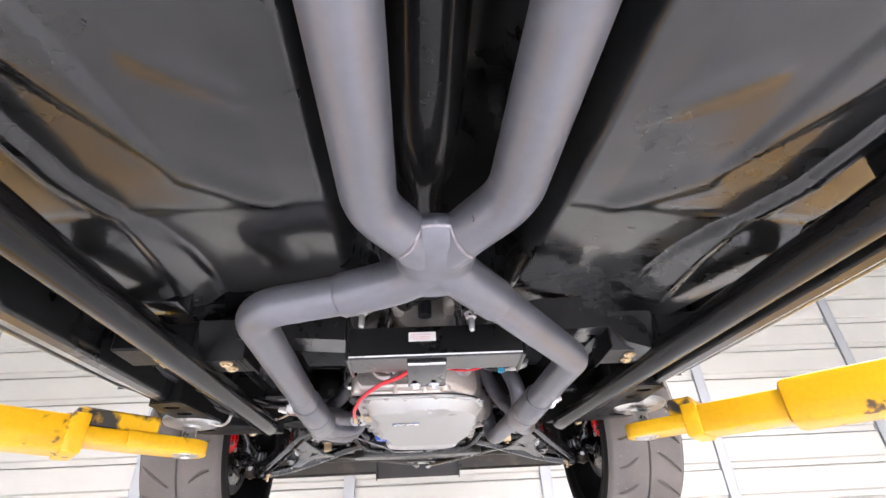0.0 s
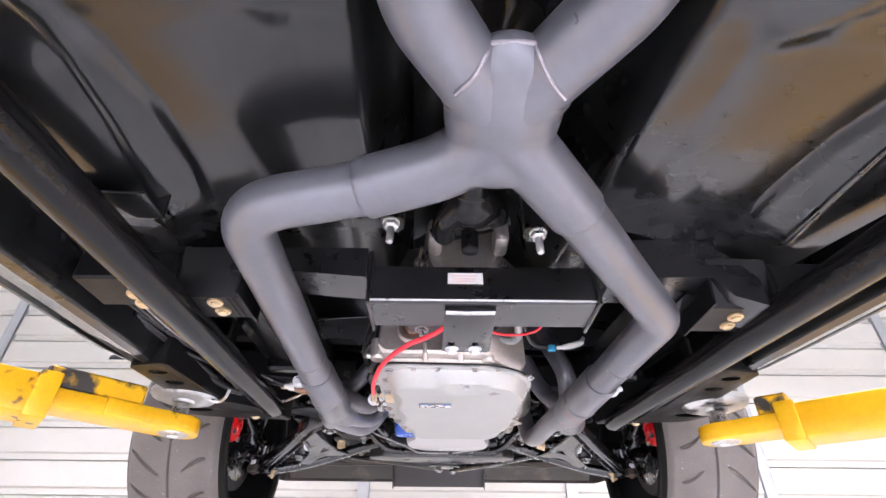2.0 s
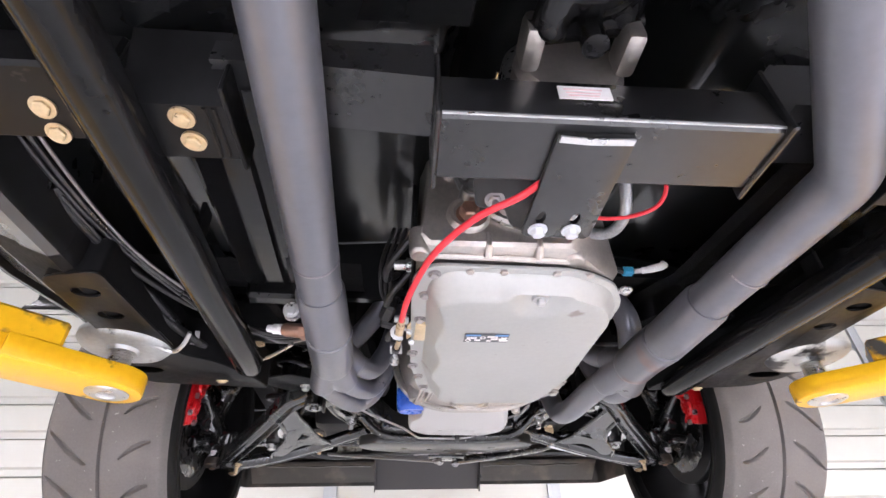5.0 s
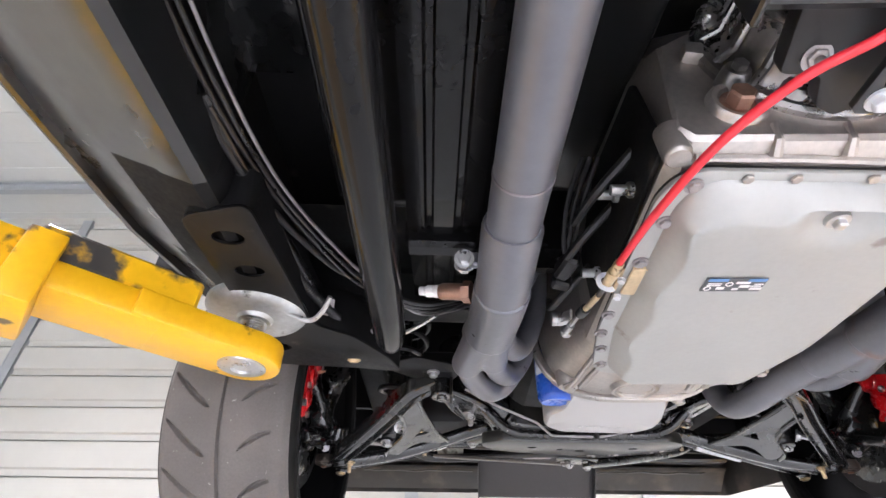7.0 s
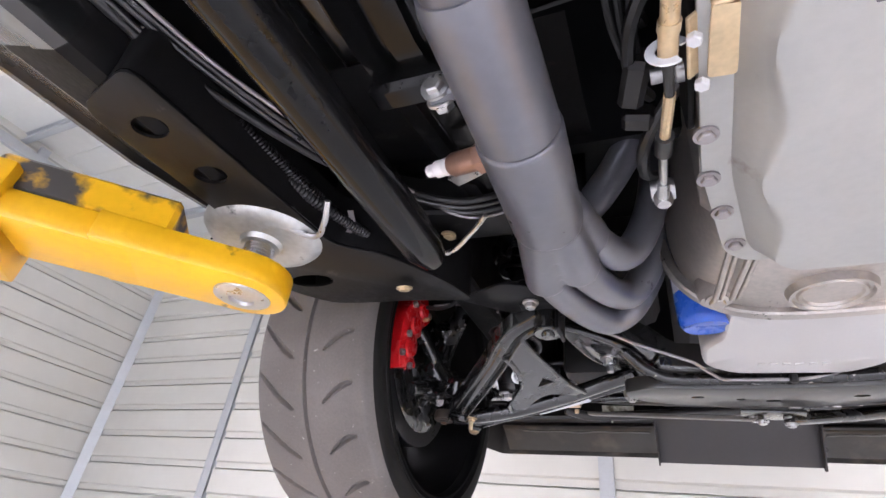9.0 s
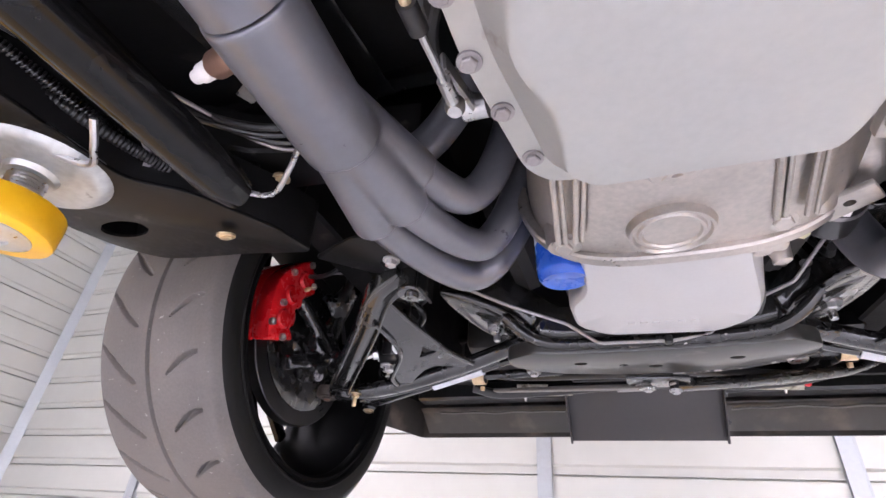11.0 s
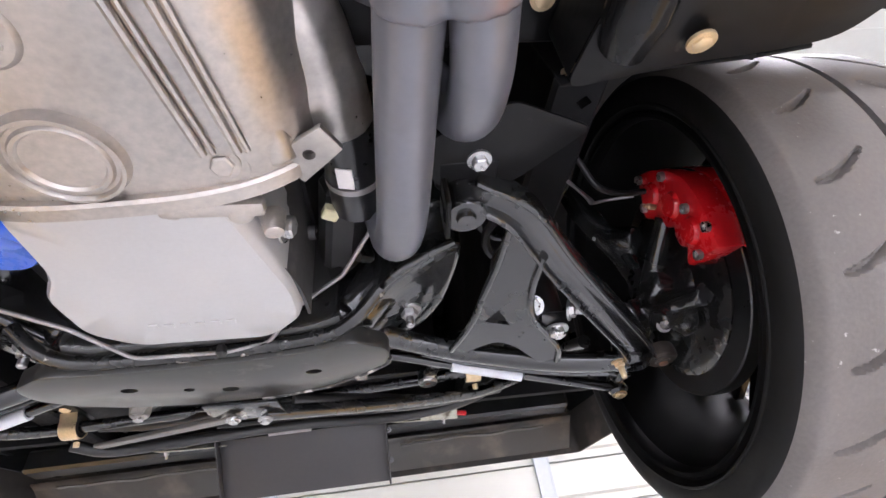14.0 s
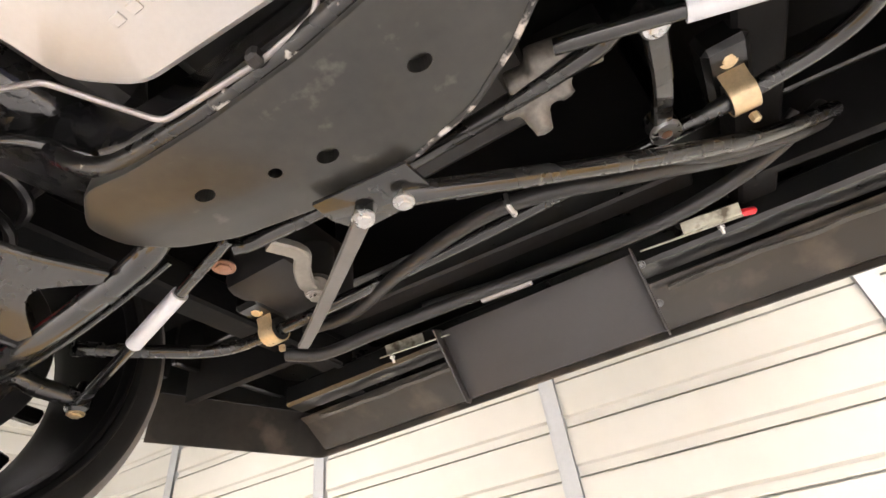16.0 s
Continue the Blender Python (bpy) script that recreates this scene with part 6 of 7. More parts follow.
for k in range(10):
    a = 6.28318 * k / 10
    bm = bmesh.new()
    for da in (-0.075, 0.075):
        c, s_ = math.cos(a), math.sin(a)
        c2, s2 = math.cos(a + da * 1.6), math.sin(a + da * 1.6)
        between(bm, (0.092, 0.06 * c, 0.06 * s_), (0.082, 0.246 * c2, 0.246 * s2), 0.028, 0.022, 0.005, up=(1, 0, 0))
    part("spoke", bm, RIMBLACK, rim)
wl = copy_thing(w, pose(-WC.x, WC.y, WC.z, 0, 0, 180))

for s in (1, -1):
    br = thing("front_brake", "red multi-piston caliper over a dark brake disc", "brake", None, "front brakes")
    bm = bmesh.new()
    mb = pose(s * 0.735, WC.y, WC.z, 0, 90 * s, 0)
    lathe(bm, [(0.085, -0.013), (0.172, -0.013), (0.174, -0.011), (0.174, 0.011), (0.172, 0.013), (0.085, 0.013)], mb, 80, True)
    part("brake_disc", bm, DISC, br, "dark metal brake disc")
    bm = bmesh.new()
    lathe(bm, [(0, -0.035), (0.05, -0.035), (0.06, -0.03), (0.085, 0.0), (0.088, 0.02), (0, 0.02)], mb, 40)
    lathe(bm, [(0.06, -0.022), (0.128, -0.022), (0.142, -0.018), (0.142, -0.015), (0.06, -0.018)], mb, 48, True)
    part("dust_shield", bm, SATIN, br)
    bm = bmesh.new()
    arc = [math.radians(122 + 76 * k / 14) for k in range(15)]
    inner = [(WC.y + (0.112 + 0.012 * (k % 4 == 0)) * math.cos(a), WC.z + 0.114 * math.sin(a)) for k, a in enumerate(arc)]
    outer = [(WC.y + (0.200 - 0.012 * abs(k - 7) / 7) * math.cos(a), WC.z + (0.200 - 0.012 * abs(k - 7) / 7) * math.sin(a)) for k, a in enumerate(arc)][::-1]
    mm = Matrix(((0, 0, s * 1.0, s * 0.680), (1, 0, 0, 0), (0, 1, 0, 0), (0, 0, 0, 1)))
    plate(bm, inner + outer, 0.042, mm, 0.007)
    mm2 = Matrix(((0, 0, s * 1.0, s * 0.722), (1, 0, 0, 0), (0, 1, 0, 0), (0, 0, 0, 1)))
    cal = part("caliper", bm, RED, br, "gloss red caliper body")
    bm = bmesh.new()
    plate(bm, [(WC.y + 0.178 * math.cos(a), WC.z + 0.178 * math.sin(a)) for a in arc] + outer, 0.075, mm2, 0.004)
    part("caliper_bridge", bm, RED, cal)
    for a in (138, 160, 182):
        t = radians(a)
        bm = bmesh.new()
        lathe(bm, [(0, -0.006), (0.017, -0.006), (0.021, 0.0), (0.021, 0.01), (0, 0.01)], axis((s * 0.680, WC.y + 0.152 * math.cos(t), WC.z + 0.152 * math.sin(t)), (s, 0, 0)), 24)
        part("piston_cap", bm, RED, cal)
    for a, q in ((126, 0.178), (148, 0.185), (172, 0.168), (188, 0.186), (196, 0.15), (130, 0.132)):
        t = radians(a)
        bm = bmesh.new()
        lathe(bm, [(0, 0.0), (0.0075, 0.0), (0.0075, 0.007), (0.0045, 0.007), (0.0045, 0.003), (0, 0.003)], axis((s * 0.6805, WC.y + q * math.cos(t), WC.z + q * math.sin(t)), (-s, 0, 0)), 14)
        part("caliper_bolt", bm, ZINC, cal)
    bm = bmesh.new()
    t = radians(143)
    lathe(bm, [(0, 0), (0.005, 0), (0.005, 0.012), (0.003, 0.014), (0.003, 0.02), (0, 0.02)], axis((s * 0.678, WC.y + 0.135 * math.cos(t), WC.z + 0.135 * math.sin(t)), (-s, -0.3, 0)), 12)
    part("bleed_nipple", bm, GOLDZINC, cal)
    bm = bmesh.new()
    sweep(bm, spline([(s * 0.67, WC.y - 0.115, WC.z + 0.11), (s * 0.63, WC.y - 0.125, WC.z + 0.10), (s * 0.585, WC.y - 0.14, WC.z + 0.105), (s * 0.555, WC.y - 0.17, WC.z + 0.135), (s * 0.53, WC.y - 0.185, WC.z + 0.17), (s * 0.525, WC.y - 0.18, WC.z + 0.24)], 8), 0.0048, 10)
    part("brake_hose", bm, HOSE, br)
    bm = bmesh.new()
    sweep(bm, spline([(s * 0.535, WC.y - 0.19, WC.z + 0.115), (s * 0.545, WC.y - 0.185, WC.z + 0.15), (s * 0.54, WC.y - 0.18, WC.z + 0.185)], 6), 0.0036, 8)
    part("hose_sleeve", bm, WHITE, br)

# ---- suspension ----
for s in (1, -1):
    def M(x, y, z):
        return V(s * x, y, z)

    lca = thing("lower_control_arm", "black pressed steel lower control arm with a gusset plate", "control arm", None, "lower control arms")
    bm = bmesh.new()
    LEG = [(-0.0215, 0.016), (-0.0225, -0.012), (-0.0215, -0.0165), (-0.0185, -0.0185), (-0.0155, -0.0165), (-0.0135, -0.0115), (-0.006, -0.0125), (0.0, -0.0165), (0.006, -0.0125), (0.0135, -0.0115), (0.0155, -0.0165), (0.0185, -0.0185), (0.0215, -0.0165), (0.0225, -0.012), (0.0215, 0.016)]
    channel(bm, spline([M(0.362, 1.862, 1.714), M(0.422, 1.893, 1.697), M(0.482, 1.970, 1.672), M(0.560, 2.060, 1.640), M(0.608, 2.118, 1.625), M(0.632, 2.160, 1.622)], 6), LEG)
    part("rear_leg", bm, SATIN, lca, smooth=70)
    bm = bmesh.new()
    channel(bm, spline([M(0.235, 2.175, 1.712), M(0.30, 2.205, 1.702), M(0.38, 2.205, 1.676), M(0.50, 2.192, 1.640), M(0.60, 2.175, 1.620), M(0.63, 2.165, 1.622)], 6), [(0.0187 * math.cos(radians(20 * q)), 0.0165 * math.sin(radians(20 * q))) for q in range(18)])
    part("front_leg", bm, SATIN, lca, smooth=60)
    bm = bmesh.new()
    sweep(bm, spline([M(0.30, 2.232, 1.696), M(0.38, 2.224, 1.664), M(0.50, 2.211, 1.628), M(0.60, 2.193, 1.606)], 6), 0.0035, 8)
    part("pinched_edge", bm, SATIN, lca)
    # gusset with its triangular hole, on the slope of the two legs
    bm = bmesh.new()
    right = spline([M(0.452, 1.945, 1.668), M(0.447, 1.990, 1.665), M(0.447, 2.035, 1.660), M(0.455, 2.068, 1.654), M(0.474, 2.096, 1.645), M(0.498, 2.130, 1.635), M(0.505, 2.175, 1.634)], 4)
    left = spline([M(0.408, 1.908, 1.686), M(0.399, 1.970, 1.681), M(0.385, 2.037, 1.677), M(0.370, 2.109, 1.673), M(0.345, 2.185, 1.676)], 4)
    foot = spline([M(0.482, 2.185, 1.634), M(0.462, 2.166, 1.641), M(0.438, 2.147, 1.650), M(0.414, 2.141, 1.657), M(0.395, 2.155, 1.662), M(0.365, 2.19, 1.67)], 3)
    g = right + foot + left[::-1]
    loft(bm, [g, [p + V(0, 0, 0.006) for p in g]])
    gus = part("gusset", bm, SATIN, lca)
    DRILL.append((gus, [(M(0.408, 2.084, 1.655), (0, 0, 1), 0.021, 1.0, 3, 90)]))
    bm = bmesh.new()
    sweep(bm, [p + V(0, 0, -0.001) for p in right], 0.0055, 10)
    part("gusset_bead", bm, SATIN, lca)
    bm = bmesh.new()
    sweep(bm, [p + V(0, 0, -0.001) for p in left], 0.005, 10)
    part("gusset_bead", bm, SATIN, lca)
    bm = bmesh.new()
    lathe(bm, [(0, -0.010), (0.018, -0.010), (0.026, -0.002), (0.029, 0.008), (0.029, 0.03), (0.02, 0.045), (0.016, 0.07), (0, 0.07)], axis(M(0.622, 2.162, 1.612), (0, 0, 1)), 28)
    part("ball_joint", bm, SATIN, lca)
    bolt(lca, M(0.494, 2.102, 1.648), (0, 0, -1), 0.0115, 0.012, ZINC, name="shock_nut")
    bm = bmesh.new()
    lathe(bm, [(0, -0.003), (0.010, -0.003), (0.012, -0.001), (0.020, -0.001), (0.0235, 0.002), (0.0245, 0.010), (0.022, 0.022), (0, 0.022)], axis(M(0.662, 2.160, 1.606), (0, 0, 1)), 28)
    part("joint_cap", bm, mat("oily_brown_cap", (0.075, 0.06, 0.05), 0.45, 0.5, 0.35, 30, 160, 0.3) if s > 0 else bpy.data.materials["oily_brown_cap"], lca, "oily round ball joint cap")
    bolt(lca, M(0.662, 2.160, 1.603), (0, 0, -1), 0.007, 0.004, COPPER, washer=False)
    bm = bmesh.new()
    bolt_mesh(bm, M(0.596, 2.163, 1.612), (0, 0, -1), 0.0085, 0.007, True, 0.016)
    part("steering_stop", bm, GOLDZINC, lca)
    # rear pivot bracket
    pb = thing("pivot_bracket", "black pivot bracket bolted to the frame", "bracket", None, "pivot brackets")
    bm = bmesh.new()
    plate(bm, rounded([(s * 0.318, 1.79), (s * 0.40, 1.75), (s * 0.49, 1.79), (s * 0.415, 1.858), (s * 0.385, 1.868), (s * 0.345, 1.870), (s * 0.318, 1.852)], 0.012), 0.005, pose(0, 0, 1.716), 0.001)
    box(bm, tuple(M(0.36, 1.845, 1.74)), (0.075, 0.05, 0.05), 0.006)
    box(bm, tuple(M(0.332, 1.875, 1.70)), (0.006, 0.06, 0.05), 0.002)
    part("bracket", bm, SEALPLATE, pb)
    bm = bmesh.new()
    lathe(bm, [(0, -0.034), (0.010, -0.034), (0.012, -0.028), (0.023, -0.028), (0.025, -0.025), (0.025, -0.021), (0.024, -0.018), (0.024, 0.03), (0, 0.03)], axis(M(0.352, 1.872, 1.705), (0, 0, 1)), 28)
    part("bush", bm, SATIN, pb)
    bolt(pb, M(0.370, 1.822, 1.715), (0, 0, -1), 0.0088, 0.011, ZINC)
    # shock absorber and spring
    sh = thing("shock_absorber", "black shock absorber inside the coil spring", "shock absorber", None, "shock absorbers")
    bm = bmesh.new()
    sweep(bm, [M(0.487, 2.10, 1.668), M(0.482, 2.09, 1.72), M(0.452, 2.06, 2.2)], 0.024, 22)
    lathe(bm, [(0, -0.022), (0.015, -0.022), (0.018, -0.012), (0.018, 0.012), (0.015, 0.022), (0, 0.022)], axis(M(0.49, 2.10, 1.668), (s, 0.3, 0)), 20)
    part("damper", bm, GLOSS, sh)
    bm = bmesh.new()
    pts = []
    for k in range(130):
        a = k * 0.33
        u = k / 129
        pts.append(M(0.47 - 0.03 * u + 0.052 * math.cos(a), 2.06 + 0.052 * math.sin(a), 1.715 + 0.36 * u))
    sweep(bm, pts, 0.0075, 8)
    part("coil_spring", bm, GLOSS, sh)
    bm = bmesh.new()
    bolt_mesh(bm, M(0.515, 2.085, 1.668), (s, -0.4, -0.4), 0.010, 0.01, True, 0.016)
    part("mount_bolt", bm, ZINC, sh)
    bm = bmesh.new()
    bolt_mesh(bm, M(0.462, 2.075, 1.676), (-s * 0.3, -1, -0.6), 0.010, 0.012, True, 0.01)
    part("mount_bolt", bm, ZINC, sh)
    # steering knuckle
    kn = thing("steering_knuckle", "black cast steering knuckle with bright bolts", "knuckle", None, "steering knuckles")
    blended("casting", [
        (spline([M(0.622, 2.165, 1.645), M(0.655, 2.15, 1.68), M(0.675, 2.14, 1.73), M(0.66, 2.14, 1.80), M(0.62, 2.13, 1.88), M(0.60, 2.12, 1.94)], 5), 0.023),
        ([M(0.665, 2.13, 1.72), M(0.70, 2.13, 1.705)], 0.052), ([M(0.66, 2.12, 1.70), M(0.69, 2.03, 1.78)], 0.016), ([M(0.66, 2.13, 1.68), M(0.69, 2.03, 1.64)], 0.016),
        ([M(0.66, 2.18, 1.68), M(0.66, 2.27, 1.655), M(0.657, 2.335, 1.65)], 0.016),
        ([M(0.635, 2.15, 1.66), M(0.63, 2.14, 1.70)], 0.026), ([M(0.64, 2.09, 1.635), M(0.68, 2.10, 1.655)], 0.018), ([M(0.64, 2.14, 1.84), M(0.675, 2.10, 1.80)], 0.02), ([M(0.665, 2.20, 1.722), M(0.69, 2.16, 1.70)], 0.022), ([M(0.70, 2.12, 1.655)], (0.02, 0.03, 0.03))], SATIN, kn, voxel=0.005, rounds=3)
    for p, d in ((M(0.632, 2.14, 1.838), (-s, -0.6, -0.5)), (M(0.675, 2.19, 1.722), (-s, -0.4, -0.6)), (M(0.648, 2.092, 1.630), (-s * 0.2, -1, -0.2)), (M(0.665, 2.10, 1.642), (-s, -0.5, -0.4)), (M(0.705, 2.12, 1.652), (-s * 0.6, -0.6, -0.8))):
        bolt(kn, p, d, 0.0066, 0.009, DULLPIPE, 0.006)
    bm = bmesh.new()
    sweep(bm, spline([M(0.60, 2.12, 1.94), M(0.54, 2.10, 1.95), M(0.47, 2.16, 1.97)], 6), 0.016, 12)
    sweep(bm, spline([M(0.60, 2.12, 1.94), M(0.54, 2.06, 1.95), M(0.47, 1.98, 1.97)], 6), 0.016, 12)
    part("upper_arm", bm, SATIN, kn)
    hs = thing("brake_hose", "pale flexible brake hose looping from the frame rail", "hose", None, "brake hoses")
    bm = bmesh.new()
    sweep(bm, spline([M(0.518, 1.93, 1.875), M(0.528, 1.945, 1.852), M(0.530, 1.968, 1.836), M(0.530, 2.006, 1.838), M(0.526, 2.02, 1.86)], 6), 0.0055, 10)
    part("hose", bm, PALEGREY, hs, "pale grey rubber hose")
    bm = bmesh.new()
    sweep(bm, spline([M(0.520, 1.95, 1.80), M(0.55, 1.985, 1.812), M(0.585, 2.035, 1.838), M(0.60, 2.055, 1.846), M(0.63, 2.058, 1.853), M(0.668, 2.045, 1.845)], 6), 0.0026, 8)
    part("pipe", bm, DULLPIPE, hs)
    bm = bmesh.new()
    sweep(bm, spline([M(0.522, 1.975, 1.84), M(0.56, 2.01, 1.842), M(0.60, 2.05, 1.846)], 6), 0.0026, 8)
    part("pipe", bm, DULLPIPE, hs)
    # tie rod
    tie = thing("tie_rod", "black steering tie rod with a pale adjuster sleeve", "tie rod", None, "tie rods")
    bm = bmesh.new()
    sweep(bm, [M(0.655, 2.335, 1.637), M(0.48, 2.306, 1.671)], 0.0088, 14)
    part("rod", bm, SATIN, tie)
    bm = bmesh.new()
    sweep(bm, [M(0.36, 2.286, 1.695), M(0.235, 2.265, 1.722)], 0.0088, 14)
    part("rod", bm, SATIN, tie)
    bm = bmesh.new()
    sweep(bm, [M(0.476, 2.3055, 1.6715), M(0.352, 2.285, 1.6965)], 0.0122, 18)
    part("sleeve", bm, PALEGREY, tie, "pale grey adjuster sleeve")
    bm = bmesh.new()
    lathe(bm, [(0, -0.012), (0.012, -0.012), (0.018, -0.005), (0.019, 0.01), (0.013, 0.022), (0.009, 0.04), (0, 0.04)], axis(M(0.655, 2.337, 1.637), (0, 0, 1)), 22)
    part("rod_end", bm, SATIN, tie)
    bolt(tie, M(0.655, 2.337, 1.6255), (0, 0, -1), 0.0085, 0.006, GOLDZINC)

# ---- steering, sway bar and braces ----
sway = thing("sway_bar", "black front sway bar held by gold zinc straps", "sway bar")
bm = bmesh.new()
sweep(bm, spline([(-0.60, 2.28, 1.70), (-0.59, 2.40, 1.735), (-0.545, 2.50, 1.757), (-0.45, 2.53, 1.765), (-0.2, 2.545, 1.775), (0.0, 2.55, 1.78), (0.2, 2.545, 1.785), (0.44, 2.53, 1.79), (0.545, 2.50, 1.785), (0.59, 2.40, 1.755), (0.60, 2.28, 1.71)], 8), 0.0125, 16)
part("bar", bm, SATIN, sway)
for x, z in ((-0.432, 1.766), (0.42, 1.790)):
    bm = bmesh.new()
    lathe(bm, [(0.012, -0.016), (0.022, -0.016), (0.022, 0.016), (0.012, 0.016)], axis((x, 2.53, z), (1, 0, 0)), 24, True)
    bush = part("bush", bm, MATT, sway)
    bm = bmesh.new()
    arc = [(0.0235 * math.cos(a), 0.0235 * math.sin(a)) for a in [radians(170 + 200 * k / 12) for k in range(13)]]
    pts = [(x, 2.53 - 0.052, z + 0.026), (x, 2.53 - 0.030, z + 0.022)] + [(x, 2.53 + c, z + q) for c, q in arc] + [(x, 2.53 + 0.030, z + 0.02), (x, 2.53 + 0.04, z + 0.03)]
    sweep(bm, pts, 1, flat=(0.034, 0.003, (0, 0.01, 1)))
    part("strap", bm, GOLDZINC, sway, "gold zinc strap")
    bolt(sway, (x, 2.483, z + 0.023), (0, -0.3, -1), 0.008, 0.006, GOLDZINC)
    bolt(sway, (x + 0.004, 2.548, z - 0.024), (0, 0.2, -1), 0.006, 0.012, GOLDZINC, washer=False)
    bm = bmesh.new()
    box(bm, (x, 2.515, z + 0.045), (0.06, 0.12, 0.05), 0.008)
    part("bar_bracket", bm, BODY_BLACK, sway)
ctr = thing("steering_linkage", "black centre link with idler and pitman arms", "steering linkage")
bm = bmesh.new()
sweep(bm, spline([(-0.26, 2.29, 1.735), (-0.22, 2.31, 1.745), (0.0, 2.325, 1.75), (0.25, 2.31, 1.742), (0.30, 2.285, 1.73)], 6), 0.012, 14)
part("centre_link", bm, SATIN, ctr)
bm = bmesh.new()
sweep(bm, spline([(0.33, 2.305, 1.730), (0.326, 2.40, 1.748), (0.316, 2.50, 1.775)], 6), 1, flat=(0.024, 0.016, (0, 0, 1)))
lathe(bm, [(0, -0.008), (0.02, -0.008), (0.021, 0.0), (0.021, 0.02), (0, 0.02)], pose(0.316, 2.503, 1.772), 24)
lathe(bm, [(0, -0.008), (0.016, -0.008), (0.017, 0.0), (0.017, 0.02), (0, 0.02)], pose(0.33, 2.303, 1.728), 24)
part("idler_arm", bm, SATIN, ctr)
bm = bmesh.new()
sweep(bm, spline([(-0.222, 2.32, 1.742), (-0.205, 2.365, 1.742), (-0.235, 2.40, 1.745), (-0.262, 2.44, 1.75), (-0.27, 2.47, 1.765)], 6), 1, flat=(0.026, 0.016, (0, 0, 1)))
lathe(bm, [(0, -0.010), (0.018, -0.010), (0.02, 0.0), (0.02, 0.04), (0, 0.04)], pose(-0.27, 2.468, 1.757), 24)
part("pitman_arm", bm, mat("bare_grey_casting", (0.3, 0.29, 0.27), 0.5, 0.5, 0.2, 20, 120, 0.3), ctr, "bare grey cast arm")
bm = bmesh.new()
lathe(bm, [(0.0075, -0.006), (0.0185, -0.006), (0.0205, -0.003), (0.0205, 0.002), (0.0075, 0.002)], pose(0.316, 2.503, 1.764), 28, True)
part("bush_ring", bm, ZINC, ctr, "bright ring round the idler bush")
bolt(ctr, (0.316, 2.503, 1.762), (0, 0, -1), 0.0075, 0.003, COPPER, washer=False)
bolt(ctr, (0.33, 2.303, 1.720), (0, 0, -1), 0.009, 0.008, ZINC)
bolt(ctr, (-0.27, 2.468, 1.747), (0, 0, -1), 0.010, 0.010, ZINC)
bolt(ctr, (-0.30, 2.31, 1.732), (0, 0, -1), 0.011, 0.006, COPPER)
box_bm = bmesh.new()
box(box_bm, (-0.36, 2.50, 1.86), (0.16, 0.2, 0.14), 0.03, seg=2)
sweep(box_bm, [(-0.27, 2.468, 1.77), (-0.27, 2.468, 1.84)], 0.03, 20)
part("steering_box", box_bm, MATT, ctr)

lug = thing("engine_mount_lug", "worn cast lug hanging under the engine mount", "bracket")
blended("casting", [([(0.150, 2.325, 1.742), (0.232, 2.338, 1.742)], 0.0085), ([(0.186, 2.338, 1.742), (0.187, 2.352, 1.728)], (0.017, 0.014, 0.014)), ([(0.187, 2.352, 1.735), (0.187, 2.358, 1.718)], 0.0115), ([(0.226, 2.337, 1.742), (0.228, 2.342, 1.734)], 0.009), ([(0.20, 2.30, 1.765), (0.28, 2.32, 1.765)], 0.022), ([(0.17, 2.31, 1.76), (0.24, 2.32, 1.76)], 0.02)], mat("worn_cast_lug", (0.20, 0.19, 0.175), 0.5, 0.4, 0.4, 26, 160, 0.3, stain=((0.03, 0.028, 0.025), 16, 0.5, 0.12)), lug, voxel=0.004, rounds=3)

br1 = thing("front_brace", "flat grey steel brace bar from the crossmember", "brace", None, "front braces")
bm = bmesh.new()
sweep(bm, spline([(-0.012, 2.268, 1.642), (-0.04, 2.292, 1.648), (-0.2, 2.42, 1.688), (-0.36, 2.545, 1.727), (-0.395, 2.57, 1.735)], 5), 1, flat=(0.020, 0.009, (0, 0, 1)))
part("bar", bm, mat("dull_grey_bar", (0.16, 0.155, 0.15), 0.45, 0.4, 0.2, 20, 120, 0.2), br1)
br2 = thing("front_brace", "black tubular brace running forward from the crossmember", "brace", None, "front braces")
bm = bmesh.new()
sweep(bm, spline([(0.035, 2.272, 1.643), (0.07, 2.30, 1.652), (0.20, 2.41, 1.69), (0.34, 2.53, 1.735), (0.44, 2.61, 1.77), (0.56, 2.70, 1.83)], 6), 0.0128, 16)
part("tube", bm, SATIN, br2)
bolt(br1, (-0.012, 2.268, 1.6365), (0, 0, -1), 0.0075, 0.007, ZINC, name="brace_bolt")
bolt(br2, (0.037, 2.272, 1.6325), (0, 0, -1), 0.0075, 0.007, ZINC, name="brace_bolt")
cl = thing("cooler_lines", "black cooler lines across the front of the engine bay", "pipes")
